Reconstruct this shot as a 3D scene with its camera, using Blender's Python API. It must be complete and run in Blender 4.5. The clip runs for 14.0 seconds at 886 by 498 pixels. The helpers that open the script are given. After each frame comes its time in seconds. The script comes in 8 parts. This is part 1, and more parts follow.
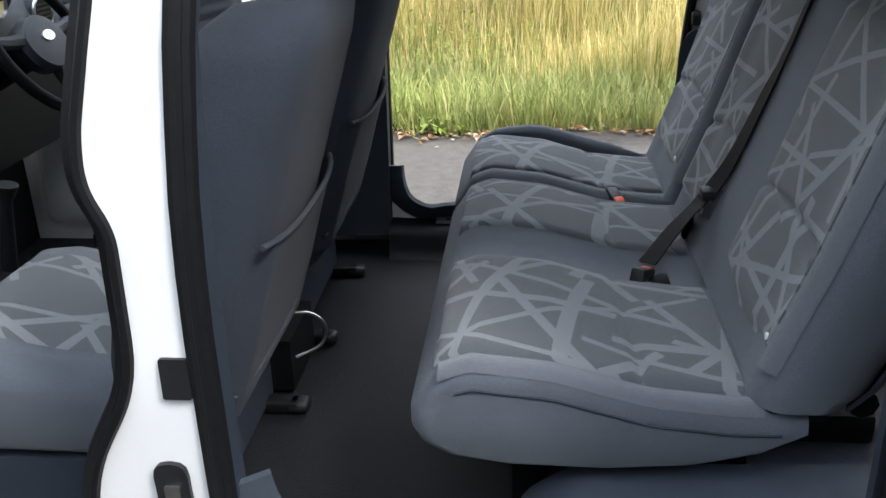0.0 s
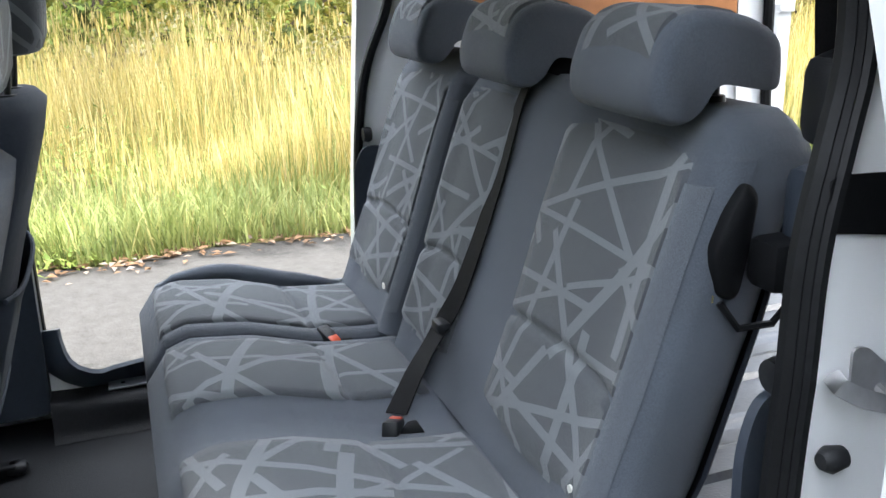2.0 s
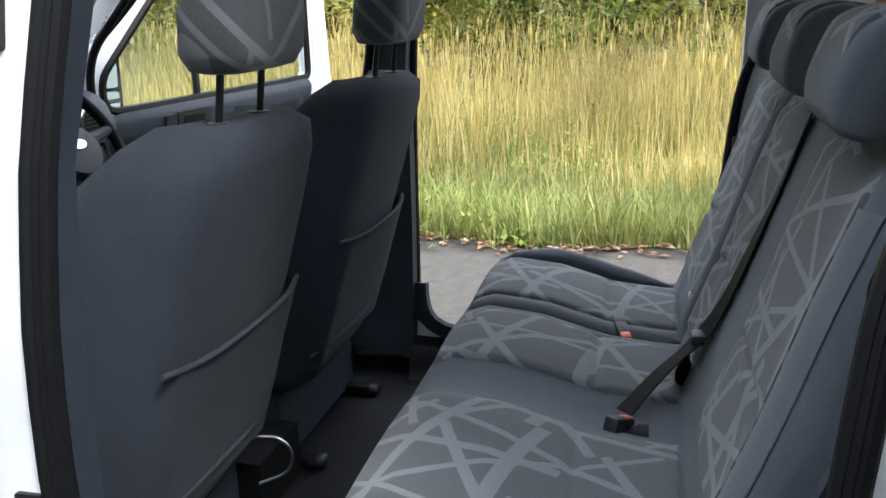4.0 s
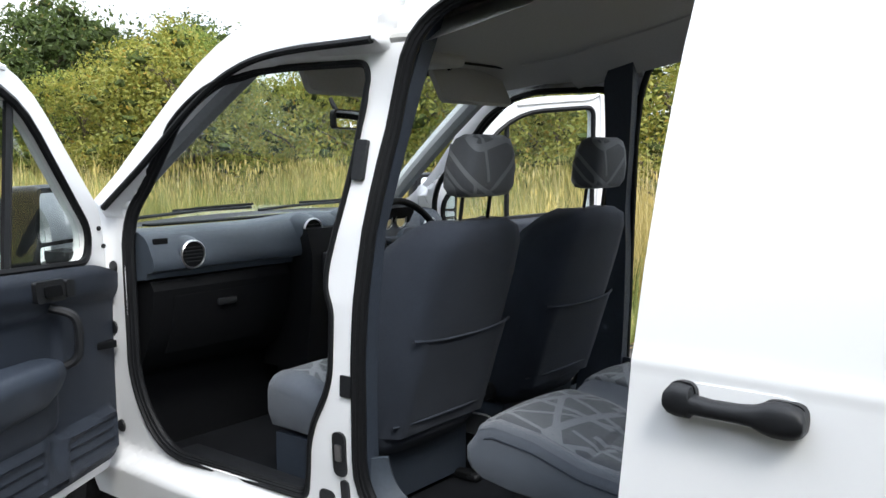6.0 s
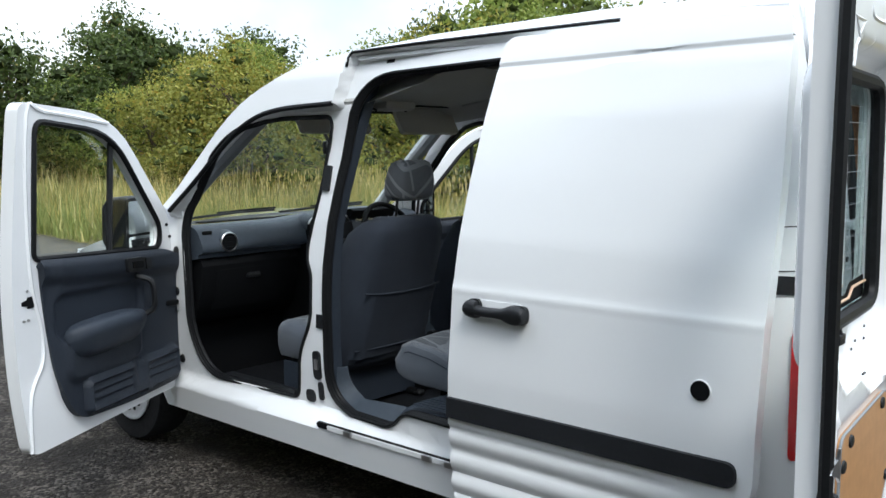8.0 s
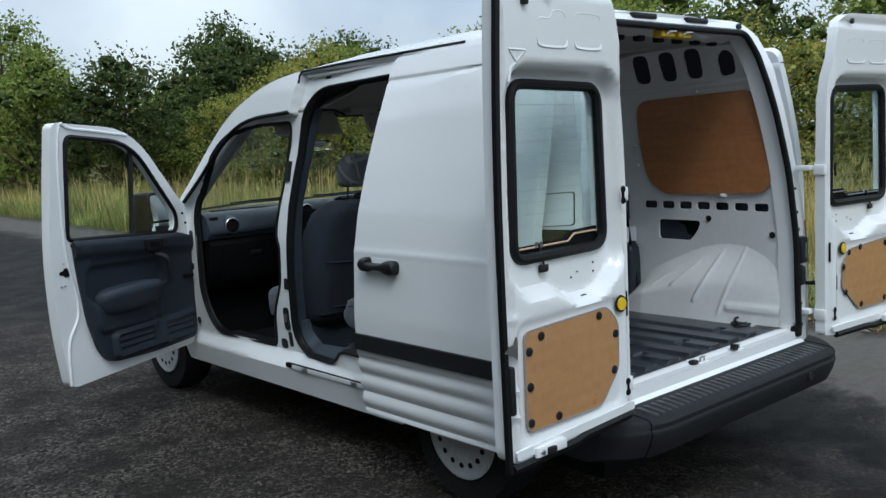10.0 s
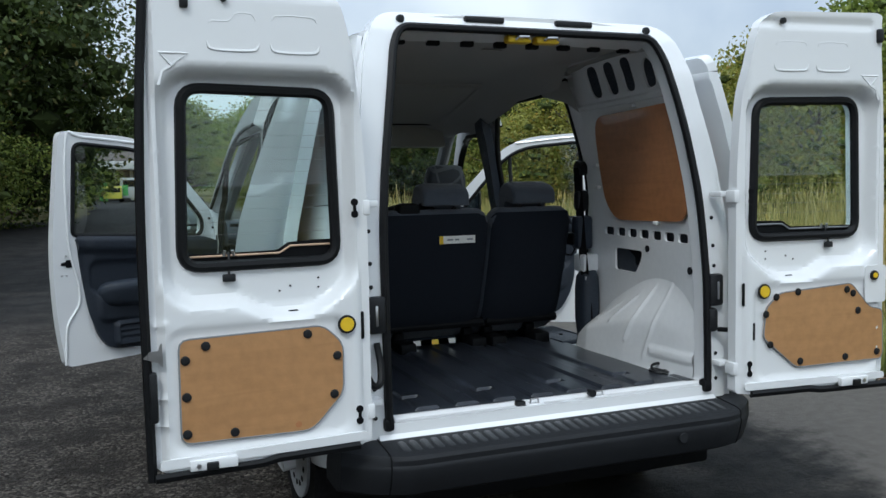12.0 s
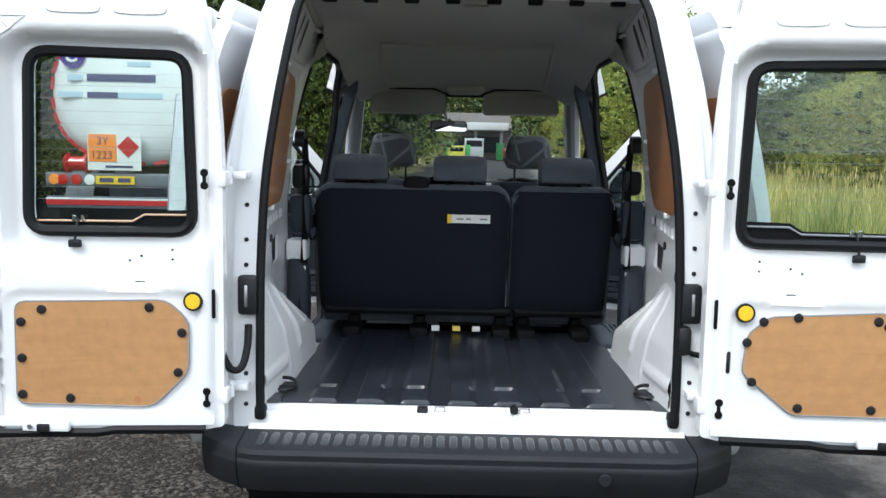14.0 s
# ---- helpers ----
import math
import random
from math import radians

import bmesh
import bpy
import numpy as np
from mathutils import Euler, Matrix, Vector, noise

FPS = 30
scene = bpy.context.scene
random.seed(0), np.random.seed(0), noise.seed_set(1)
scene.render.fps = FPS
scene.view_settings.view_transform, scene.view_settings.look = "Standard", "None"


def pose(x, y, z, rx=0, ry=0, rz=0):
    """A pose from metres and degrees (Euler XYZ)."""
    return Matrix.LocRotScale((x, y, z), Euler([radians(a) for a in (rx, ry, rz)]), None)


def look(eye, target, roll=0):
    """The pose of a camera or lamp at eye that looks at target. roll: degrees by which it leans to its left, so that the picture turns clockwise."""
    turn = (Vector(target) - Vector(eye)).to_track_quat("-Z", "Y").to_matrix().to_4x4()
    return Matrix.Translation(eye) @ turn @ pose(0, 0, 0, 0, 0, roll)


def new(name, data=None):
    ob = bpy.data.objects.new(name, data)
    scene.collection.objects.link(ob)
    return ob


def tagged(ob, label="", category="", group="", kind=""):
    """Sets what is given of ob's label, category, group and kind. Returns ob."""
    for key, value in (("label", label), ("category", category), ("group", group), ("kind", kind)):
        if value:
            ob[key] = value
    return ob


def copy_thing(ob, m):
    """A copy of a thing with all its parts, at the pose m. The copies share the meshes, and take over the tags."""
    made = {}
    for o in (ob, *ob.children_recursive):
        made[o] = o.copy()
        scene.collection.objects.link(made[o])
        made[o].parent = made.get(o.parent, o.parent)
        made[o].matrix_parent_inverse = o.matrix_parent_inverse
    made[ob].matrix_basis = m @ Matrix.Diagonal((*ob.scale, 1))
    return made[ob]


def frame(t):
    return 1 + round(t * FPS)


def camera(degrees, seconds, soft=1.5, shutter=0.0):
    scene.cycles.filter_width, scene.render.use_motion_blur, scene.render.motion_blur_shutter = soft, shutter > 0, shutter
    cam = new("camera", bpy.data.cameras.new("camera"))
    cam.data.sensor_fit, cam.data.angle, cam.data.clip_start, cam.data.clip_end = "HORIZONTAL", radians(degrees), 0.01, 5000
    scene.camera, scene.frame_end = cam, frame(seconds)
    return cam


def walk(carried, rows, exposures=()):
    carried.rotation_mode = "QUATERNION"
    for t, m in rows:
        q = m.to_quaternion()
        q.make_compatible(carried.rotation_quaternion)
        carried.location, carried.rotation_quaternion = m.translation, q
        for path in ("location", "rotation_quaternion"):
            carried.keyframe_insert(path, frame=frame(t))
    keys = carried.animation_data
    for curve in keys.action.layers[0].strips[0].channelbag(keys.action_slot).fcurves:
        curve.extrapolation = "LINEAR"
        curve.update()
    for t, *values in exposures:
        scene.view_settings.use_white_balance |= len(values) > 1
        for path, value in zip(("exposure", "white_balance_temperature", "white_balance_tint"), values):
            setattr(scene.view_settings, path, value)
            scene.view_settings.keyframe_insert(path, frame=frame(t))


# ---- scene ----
cam = camera(52.8, 14.0)
PATH = [
    (0, (-1.749, 1.699, 1.407), (0.088, 1.883, 0.639), -1.8),
    (0.5, (-1.628, 1.773, 1.388), (0.163, 1.687, 0.503), -1.5),
    (1, (-1.528, 1.845, 1.389), (0.239, 1.444, 0.542), -2.3),
    (1.5, (-1.498, 1.861, 1.41), (0.27, 1.289, 0.669), -1.6),
    (2, (-1.497, 1.848, 1.444), (0.302, 1.209, 0.849), -1.6),
    (2.5, (-1.486, 1.831, 1.46), (0.332, 1.144, 0.992), -0.3),
    (3, (-1.467, 1.79, 1.458), (0.394, 1.246, 0.968), -1.1),
    (3.5, (-1.483, 1.608, 1.429), (0.443, 1.622, 0.89), -0.2),
    (4, (-1.601, 1.419, 1.418), (0.264, 1.891, 0.873), -1.6),
    (4.2, (-1.689, 1.347, 1.4), (0.157, 1.941, 0.91), -1.3),
    (6.3, (-2.587, 0.358, 1.48), (-1.066, 1.628, 1.208), 0.5),
    (6.5, (-2.668, 0.239, 1.487), (-1.168, 1.524, 1.172), 0.9),
    (7, (-2.873, -0.053, 1.51), (-1.386, 1.261, 1.261), 1.2),
    (7.5, (-3.081, -0.343, 1.551), (-1.575, 0.946, 1.293), 1.1),
    (7.7, (-3.137, -0.48, 1.545), (-1.635, 0.82, 1.313), 0.3),
    (9.8, (-3.36, -1.858, 1.548), (-2.01, -0.402, 1.307), -3.0),
    (10, (-3.268, -1.955, 1.525), (-1.959, -0.46, 1.293), -2.9),
    (10.5, (-2.923, -2.228, 1.508), (-1.691, -0.666, 1.297), -2.0),
    (11, (-2.519, -2.512, 1.468), (-1.471, -0.819, 1.289), -1.5),
    (11.5, (-2.05, -2.674, 1.427), (-1.17, -0.886, 1.261), -2.1),
    (12, (-1.577, -2.835, 1.406), (-0.851, -0.977, 1.254), -1.1),
    (12.5, (-1.119, -2.948, 1.429), (-0.618, -1.02, 1.252), -1.8),
    (13, (-0.687, -2.906, 1.429), (-0.376, -0.941, 1.229), -0.1),
    (13.5, (-0.309, -2.851, 1.444), (-0.2, -0.864, 1.24), 1.0),
    (14, (-0.057, -2.743, 1.438), (-0.077, -0.756, 1.208), 1.1),
]
walk(cam, [(t, look(eye, target, roll)) for t, eye, target, roll in PATH], exposures=[(0, 1.3, 6500, 10), (0.5, 1.5, 6500, 9), (1.0, 1.96, 6500, 9), (2.0, 2.04, 6450, 9), (3.0, 1.84, 6450, 9), (3.5, 1.28, 6450, 9), (4.2, 1.25, 6450, 9), (6.3, 0.88, 6500, 9), (7.7, 0.56, 6350, 7), (9.8, -0.36, 5950, 3), (11.5, -0.38, 6000, 3), (12.2, -0.27, 6050, 4), (13, 0.2, 6200, 5), (14, 0.65, 6300, 7)])

# ---- world and light ----
world = bpy.data.worlds.new("sky")
scene.world = world
world.use_nodes = True
wn, wl = world.node_tree.nodes, world.node_tree.links
wn.clear()
sky = wn.new("ShaderNodeTexSky")
sky.sky_type, sky.sun_disc = "NISHITA", False
sky.sun_elevation, sky.sun_rotation = radians(48), radians(205)
wco = wn.new("ShaderNodeTexCoord")
cloud = wn.new("ShaderNodeTexNoise")
cloud.inputs["Scale"].default_value, cloud.inputs["Detail"].default_value = 2.6, 6
cramp = wn.new("ShaderNodeValToRGB")
cramp.color_ramp.elements[0].position, cramp.color_ramp.elements[1].position = 0.36, 0.62
cramp.color_ramp.elements[0].color, cramp.color_ramp.elements[1].color = (5.6, 6.2, 7.4, 1), (10.5, 10.7, 11.0, 1)
wmix = wn.new("ShaderNodeMix")
wmix.data_type, wmix.inputs[0].default_value = "RGBA", 0.8
wbg = wn.new("ShaderNodeBackground")
wbg.inputs["Strength"].default_value = 0.17
wout = wn.new("ShaderNodeOutputWorld")
wl.new(wco.outputs["Generated"], cloud.inputs["Vector"])
wl.new(cloud.outputs[0], cramp.inputs[0])
wl.new(sky.outputs[0], wmix.inputs[6])
wl.new(cramp.outputs[0], wmix.inputs[7])
# an overcast sky is brighter overhead than at the horizon
wsep, wgrad, wmul = wn.new("ShaderNodeSeparateXYZ"), wn.new("ShaderNodeMapRange"), wn.new("ShaderNodeMix")
wgrad.inputs[1].default_value, wgrad.inputs[2].default_value, wgrad.inputs[3].default_value, wgrad.inputs[4].default_value = 0.0, 0.9, 0.58, 1.5
wmul.data_type, wmul.blend_type, wmul.inputs[0].default_value = "RGBA", "MULTIPLY", 1
wl.new(wco.outputs["Generated"], wsep.inputs[0])
wl.new(wsep.outputs[2], wgrad.inputs[0])
wl.new(wmix.outputs[2], wmul.inputs[6])
wl.new(wgrad.outputs[0], wmul.inputs[7])
wl.new(wmul.outputs[2], wbg.inputs["Color"])
wl.new(wbg.outputs[0], wout.inputs[0])
sun = new("sun", bpy.data.lights.new("sun", "SUN"))
sun.data.energy, sun.data.angle, sun.data.color = 1.4, radians(14), (1.0, 0.96, 0.9)
sun.matrix_world = look((-14, -20, 30), (0, 0, 0))


# ---- materials ----
def mat(name, color, rough=0.5, metal=0.0, grain=0.0, gscale=60.0, tint=0.0, tscale=3.0, bump=0.0, bscale=300.0, coat=0.0, spec=0.5, sheen=0.0):
    """A surface with fine grain, broad stains and relief."""
    m = bpy.data.materials.new(name)
    m.use_nodes = True
    n, l = m.node_tree.nodes, m.node_tree.links
    b = n["Principled BSDF"]
    b.inputs["Base Color"].default_value = (*color, 1)
    b.inputs["Roughness"].default_value, b.inputs["Metallic"].default_value = rough, metal
    b.inputs["Coat Weight"].default_value, b.inputs["Specular IOR Level"].default_value = coat, spec
    b.inputs["Coat Roughness"].default_value = 0.06
    b.inputs["Sheen Weight"].default_value = sheen
    co = n.new("ShaderNodeTexCoord")
    last = None
    for amount, scale in ((grain, gscale), (tint, tscale)):
        if amount:
            t = n.new("ShaderNodeTexNoise")
            t.inputs["Scale"].default_value, t.inputs["Detail"].default_value = scale, 5
            l.new(co.outputs["Object"], t.inputs["Vector"])
            r = n.new("ShaderNodeMapRange")
            r.inputs[1].default_value, r.inputs[2].default_value = 0.3, 0.7
            r.inputs[3].default_value, r.inputs[4].default_value = 1 - amount, 1 + amount
            l.new(t.outputs[0], r.inputs[0])
            mul = n.new("ShaderNodeMix")
            mul.data_type, mul.blend_type, mul.inputs[0].default_value = "RGBA", "MULTIPLY", 1
            if last is None:
                mul.inputs[6].default_value = (*color, 1)
            else:
                l.new(last, mul.inputs[6])
            l.new(r.outputs[0], mul.inputs[7])
            last = mul.outputs[2]
    if last is not None:
        l.new(last, b.inputs["Base Color"])
    if bump:
        t = n.new("ShaderNodeTexNoise")
        t.inputs["Scale"].default_value, t.inputs["Detail"].default_value = bscale, 3
        l.new(co.outputs["Object"], t.inputs["Vector"])
        k = n.new("ShaderNodeBump")
        k.inputs["Strength"].default_value, k.inputs["Distance"].default_value = bump, 0.004
        l.new(t.outputs[0], k.inputs["Height"])
        l.new(k.outputs[0], b.inputs["Normal"])
    return m


WHITE = mat("white_paint", (0.785, 0.80, 0.815), 0.22, coat=0.6, tint=0.015, tscale=1.5, bump=0.02, bscale=25)
INNER = mat("inner_white_paint", (0.80, 0.815, 0.83), 0.35, coat=0.3, tint=0.03, tscale=4, grain=0.02, gscale=40, bump=0.03, bscale=60)
RUBBER = mat("black_rubber", (0.006, 0.0065, 0.0075), 0.5, grain=0.2, gscale=80, bump=0.1, spec=0.2)
PLASTIC = mat("black_plastic", (0.011, 0.012, 0.014), 0.42, grain=0.15, gscale=50, bump=0.25, bscale=700, spec=0.3)
BUMPER = mat("bumper_plastic", (0.012, 0.0135, 0.0165), 0.62, grain=0.12, gscale=90, tint=0.15, tscale=5, bump=0.3, bscale=900, spec=0.3)
# glossier bumper plastic, the pads' highlights put into its paler colour
TREAD_HIGHLIT = mat("highlit_tread_plastic", (0.035, 0.038, 0.042), 0.32, grain=0.12, gscale=90, bump=0.15, bscale=900)
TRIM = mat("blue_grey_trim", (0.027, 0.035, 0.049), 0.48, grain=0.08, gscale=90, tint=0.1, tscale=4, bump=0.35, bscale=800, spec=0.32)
DOORTRIM = mat("door_lining_plastic", (0.019, 0.0245, 0.035), 0.5, grain=0.1, gscale=90, tint=0.12, tscale=4, bump=0.35, bscale=800, spec=0.28)
TRIM2 = mat("pale_grey_trim", (0.22, 0.235, 0.25), 0.5, grain=0.06, gscale=90, bump=0.25, bscale=800)
DASHTOP = mat("dash_top", (0.046, 0.058, 0.075), 0.42, grain=0.08, gscale=90, bump=0.35, bscale=700, spec=0.35)
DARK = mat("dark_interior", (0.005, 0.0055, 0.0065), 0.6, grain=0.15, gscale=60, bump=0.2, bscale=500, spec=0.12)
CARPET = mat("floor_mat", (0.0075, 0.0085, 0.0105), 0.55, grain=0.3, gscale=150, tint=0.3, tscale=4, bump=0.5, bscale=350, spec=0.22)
LINER = mat("load_liner", (0.022, 0.026, 0.035), 0.3, grain=0.2, gscale=40, tint=0.3, tscale=5, bump=0.2, bscale=200)
HEADLINE = mat("headlining", (0.40, 0.40, 0.385), 0.9, grain=0.06, gscale=200, bump=0.3, bscale=500)
FABRIC = mat("plain_fabric", (0.066, 0.079, 0.100), 0.85, grain=0.16, gscale=420, tint=0.12, tscale=6, bump=0.5, bscale=900, sheen=0.16)
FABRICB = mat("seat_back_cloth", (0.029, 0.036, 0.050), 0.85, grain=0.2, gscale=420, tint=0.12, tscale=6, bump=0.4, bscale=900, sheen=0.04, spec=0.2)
RIBCLOTH = mat("ribbed_cloth", (0.088, 0.101, 0.121), 0.85, grain=0.3, gscale=700, bump=0.6, bscale=1200, sheen=0.25)
BOARD = mat("dark_carpet_board", (0.012, 0.015, 0.021), 0.9, grain=0.25, gscale=300, bump=0.4, bscale=700, spec=0.15)
STEEL = mat("bare_steel", (0.55, 0.55, 0.56), 0.3, metal=1.0, grain=0.1, gscale=40)
WHEELPAINT = mat("wheel_silver", (0.5, 0.51, 0.52), 0.4, metal=0.15, grain=0.1, gscale=60)
TYRE = mat("tyre_rubber", (0.016, 0.016, 0.017), 0.75, grain=0.25, gscale=60, bump=0.4, bscale=200, spec=0.15)
YELLOW = mat("yellow_plastic", (0.75, 0.5, 0.02), 0.4, grain=0.05)
ORANGE = mat("red_plastic", (0.75, 0.09, 0.03), 0.4)
REDLAMP = mat("red_lamp", (0.45, 0.01, 0.012), 0.15, coat=0.5)
MIRROR = mat("mirror", (0.85, 0.87, 0.88), 0.02, metal=1.0)
WEBBING = mat("belt_webbing", (0.006, 0.006, 0.007), 0.7, grain=0.3, gscale=500, bump=0.4, bscale=600, spec=0.12)
LABELW = mat("white_label", (0.7, 0.7, 0.66), 0.5, grain=0.05)
TAN = mat("tan_strip", (0.55, 0.38, 0.26), 0.5)


def glass(name, color=(0.93, 0.97, 0.96)):
    m = bpy.data.materials.new(name)
    m.use_nodes = True
    b = m.node_tree.nodes["Principled BSDF"]
    b.inputs["Base Color"].default_value = (*color, 1)
    b.inputs["Roughness"].default_value, b.inputs["IOR"].default_value = 0.0, 1.45
    b.inputs["Transmission Weight"].default_value = 1
    return m


GLASS = glass("window_glass", (0.86, 0.92, 0.9))
TINTED = glass("tinted_glass", (0.76, 0.90, 0.89))


def wood(name, color, dark):
    """Sealed plywood with long wandering grain."""
    m = mat(name, color, 0.42, grain=0.08, gscale=30, bump=0.08, bscale=120, coat=0.25)
    n, l = m.node_tree.nodes, m.node_tree.links
    b = n["Principled BSDF"]
    src = b.inputs["Base Color"].links[0].from_socket
    co = n.new("ShaderNodeTexCoord")
    mp = n.new("ShaderNodeMapping")
    mp.inputs["Scale"].default_value = (1.2, 1.2, 14)
    t = n.new("ShaderNodeTexNoise")
    t.inputs["Scale"].default_value, t.inputs["Detail"].default_value, t.inputs["Distortion"].default_value = 1.6, 7, 1.2
    r = n.new("ShaderNodeValToRGB")
    r.color_ramp.elements[0].position, r.color_ramp.elements[1].position = 0.38, 0.6
    r.color_ramp.elements[0].color, r.color_ramp.elements[1].color = (*dark, 1), (1, 1, 1, 1)
    x = n.new("ShaderNodeMix")
    x.data_type, x.blend_type, x.inputs[0].default_value = "RGBA", "MULTIPLY", 1
    l.new(co.outputs["Object"], mp.inputs[0])
    l.new(mp.outputs[0], t.inputs["Vector"])
    l.new(t.outputs[0], r.inputs[0])
    l.new(src, x.inputs[6])
    l.new(r.outputs[0], x.inputs[7])
    l.new(x.outputs[2], b.inputs["Base Color"])
    return m


PLY = wood("plywood", (0.44, 0.235, 0.10), (0.92, 0.91, 0.89))
PLYRED = wood("plywood_red", (0.46, 0.20, 0.082), (0.88, 0.86, 0.83))


def line_cloth():
    """Seat cloth: dark weave crossed by pale straight bands at many angles."""
    m = mat("line_cloth", (0.064, 0.072, 0.082), 0.85, grain=0.14, gscale=420, bump=0.45, bscale=900, sheen=0.16)
    n, l = m.node_tree.nodes, m.node_tree.links
    b = n["Principled BSDF"]
    src = b.inputs["Base Color"].links[0].from_socket
    co, sep, sub = n.new("ShaderNodeTexCoord"), n.new("ShaderNodeSeparateXYZ"), n.new("ShaderNodeMath")
    l.new(co.outputs["Object"], sep.inputs[0])
    sub.operation = "SUBTRACT"
    l.new(sep.outputs[2], sub.inputs[0])
    l.new(sep.outputs[1], sub.inputs[1])
    # families of straight bands; each band has its own place, slant and width, and stops at its neighbours
    def m2(op, a, b, c=None):
        q = n.new("ShaderNodeMath")
        q.operation = op
        for i, v in enumerate((a, b) if c is None else (a, b, c)):
            if isinstance(v, (int, float)):
                q.inputs[i].default_value = v
            else:
                l.new(v, q.inputs[i])
        return q.outputs[0]

    total = None
    plane = n.new("ShaderNodeCombineXYZ")
    l.new(sep.outputs[0], plane.inputs[0])
    l.new(sub.outputs[0], plane.inputs[1])
    for angle, gap, seed, half in ((8, 0.155, 1.7, 0.0082), (62, 0.19, 5.3, 0.0078), (97, 0.175, 9.1, 0.0082), (138, 0.18, 14.9, 0.0076), (30, 0.33, 21.3, 0.0088)):
        c, s2 = math.cos(radians(angle)), math.sin(radians(angle))
        across, along = n.new("ShaderNodeVectorMath"), n.new("ShaderNodeVectorMath")
        for node, way in ((across, (c, s2, 0)), (along, (-s2, c, 0))):
            node.operation = "DOT_PRODUCT"
            node.inputs[1].default_value = way
            l.new(plane.outputs[0], node.inputs[0])
        cell = m2("FLOOR", m2("DIVIDE", across.outputs["Value"], gap), 0.0)
        dice = n.new("ShaderNodeTexWhiteNoise")
        dice.noise_dimensions = "1D"
        l.new(m2("ADD", cell, seed), dice.inputs["W"])
        rgb = n.new("ShaderNodeSeparateColor")
        l.new(dice.outputs["Color"], rgb.inputs[0])
        reach = m2("SUBTRACT", m2("WRAP", m2("ADD", along.outputs["Value"], m2("MULTIPLY", rgb.outputs[2], 0.5)), 0.25, -0.25), 0.0)
        place = m2("ADD", m2("MULTIPLY", m2("ADD", cell, m2("MULTIPLY_ADD", rgb.outputs[0], 0.4, 0.3)), gap), m2("MULTIPLY", m2("SUBTRACT", rgb.outputs[1], 0.5), m2("MULTIPLY", reach, 0.34)))
        band = m2("LESS_THAN", m2("ABSOLUTE", m2("SUBTRACT", across.outputs["Value"], place), 0.0), m2("MULTIPLY_ADD", rgb.outputs[2], half * 0.5, half * 0.75))
        total = band if total is None else m2("MAXIMUM", total, band)
    fac = n.new("ShaderNodeMath")
    fac.operation, fac.inputs[1].default_value = "MULTIPLY", 0.76
    l.new(total, fac.inputs[0])
    x = n.new("ShaderNodeMix")
    x.data_type = "RGBA"
    x.inputs[7].default_value = (0.185, 0.200, 0.216, 1)
    l.new(fac.outputs[0], x.inputs[0])
    l.new(src, x.inputs[6])
    l.new(x.outputs[2], b.inputs["Base Color"])
    return m


LINES = line_cloth()


# ---- building helpers ----
def part(name, bm, material, parent=None, label="", smooth=True, sharp=40):
    """Links a bmesh as one mesh object, under a thing or a part."""
    bmesh.ops.recalc_face_normals(bm, faces=bm.faces[:])
    me = bpy.data.meshes.new(name)
    bm.to_mesh(me)
    bm.free()
    me.materials.append(material)
    if smooth:
        me.shade_smooth()
        me.set_sharp_from_angle(angle=radians(sharp))
    ob = new(name, me)
    if parent is not None:
        ob.parent = parent
    if label:
        ob["label"] = label
    return ob


def thing(name, label, category, group="", kind="", at=(0, 0, 0)):
    ob = tagged(new(name), label, category, group, kind)
    ob.location = at
    ob.empty_display_size = 0.1
    return ob


def box(x0, x1, y0, y1, z0, z1, bevel=0.0, seg=2, bm=None):
    bm2 = bmesh.new()
    bmesh.ops.create_cube(bm2, size=1)
    for v in bm2.verts:
        v.co = Vector(((x0 + x1) / 2 + v.co.x * (x1 - x0), (y0 + y1) / 2 + v.co.y * (y1 - y0), (z0 + z1) / 2 + v.co.z * (z1 - z0)))
    if bevel:
        bmesh.ops.bevel(bm2, geom=bm2.edges[:], offset=bevel, segments=seg, affect="EDGES", profile=0.5)
    return merge(bm, bm2)


def merge(bm, bm2):
    if bm is None:
        return bm2
    me = bpy.data.meshes.new("tmp")
    bm2.to_mesh(me)
    bm.from_mesh(me)
    bpy.data.meshes.remove(me)
    bm2.free()
    return bm


def moved(bm, m):
    bmesh.ops.transform(bm, matrix=m, verts=bm.verts[:])
    return bm


def rounded(pts, r, seg=5):
    """A closed outline with its corners rounded by r (one radius, or one a corner)."""
    out, n = [], len(pts)
    for i, p in enumerate(pts):
        rad = r[i] if isinstance(r, (list, tuple)) else r
        a, b, c = Vector(pts[i - 1]), Vector(p), Vector(pts[(i + 1) % n])
        u, w = (a - b), (c - b)
        k = min(rad, u.length * 0.49, w.length * 0.49)
        if k < 1e-4:
            out.append((b.x, b.y))
            continue
        s, e = b + u.normalized() * k, b + w.normalized() * k
        for j in range(seg + 1):
            t = j / seg
            q = s * (1 - t) ** 2 + b * 2 * t * (1 - t) + e * t ** 2
            out.append((q.x, q.y))
    return out


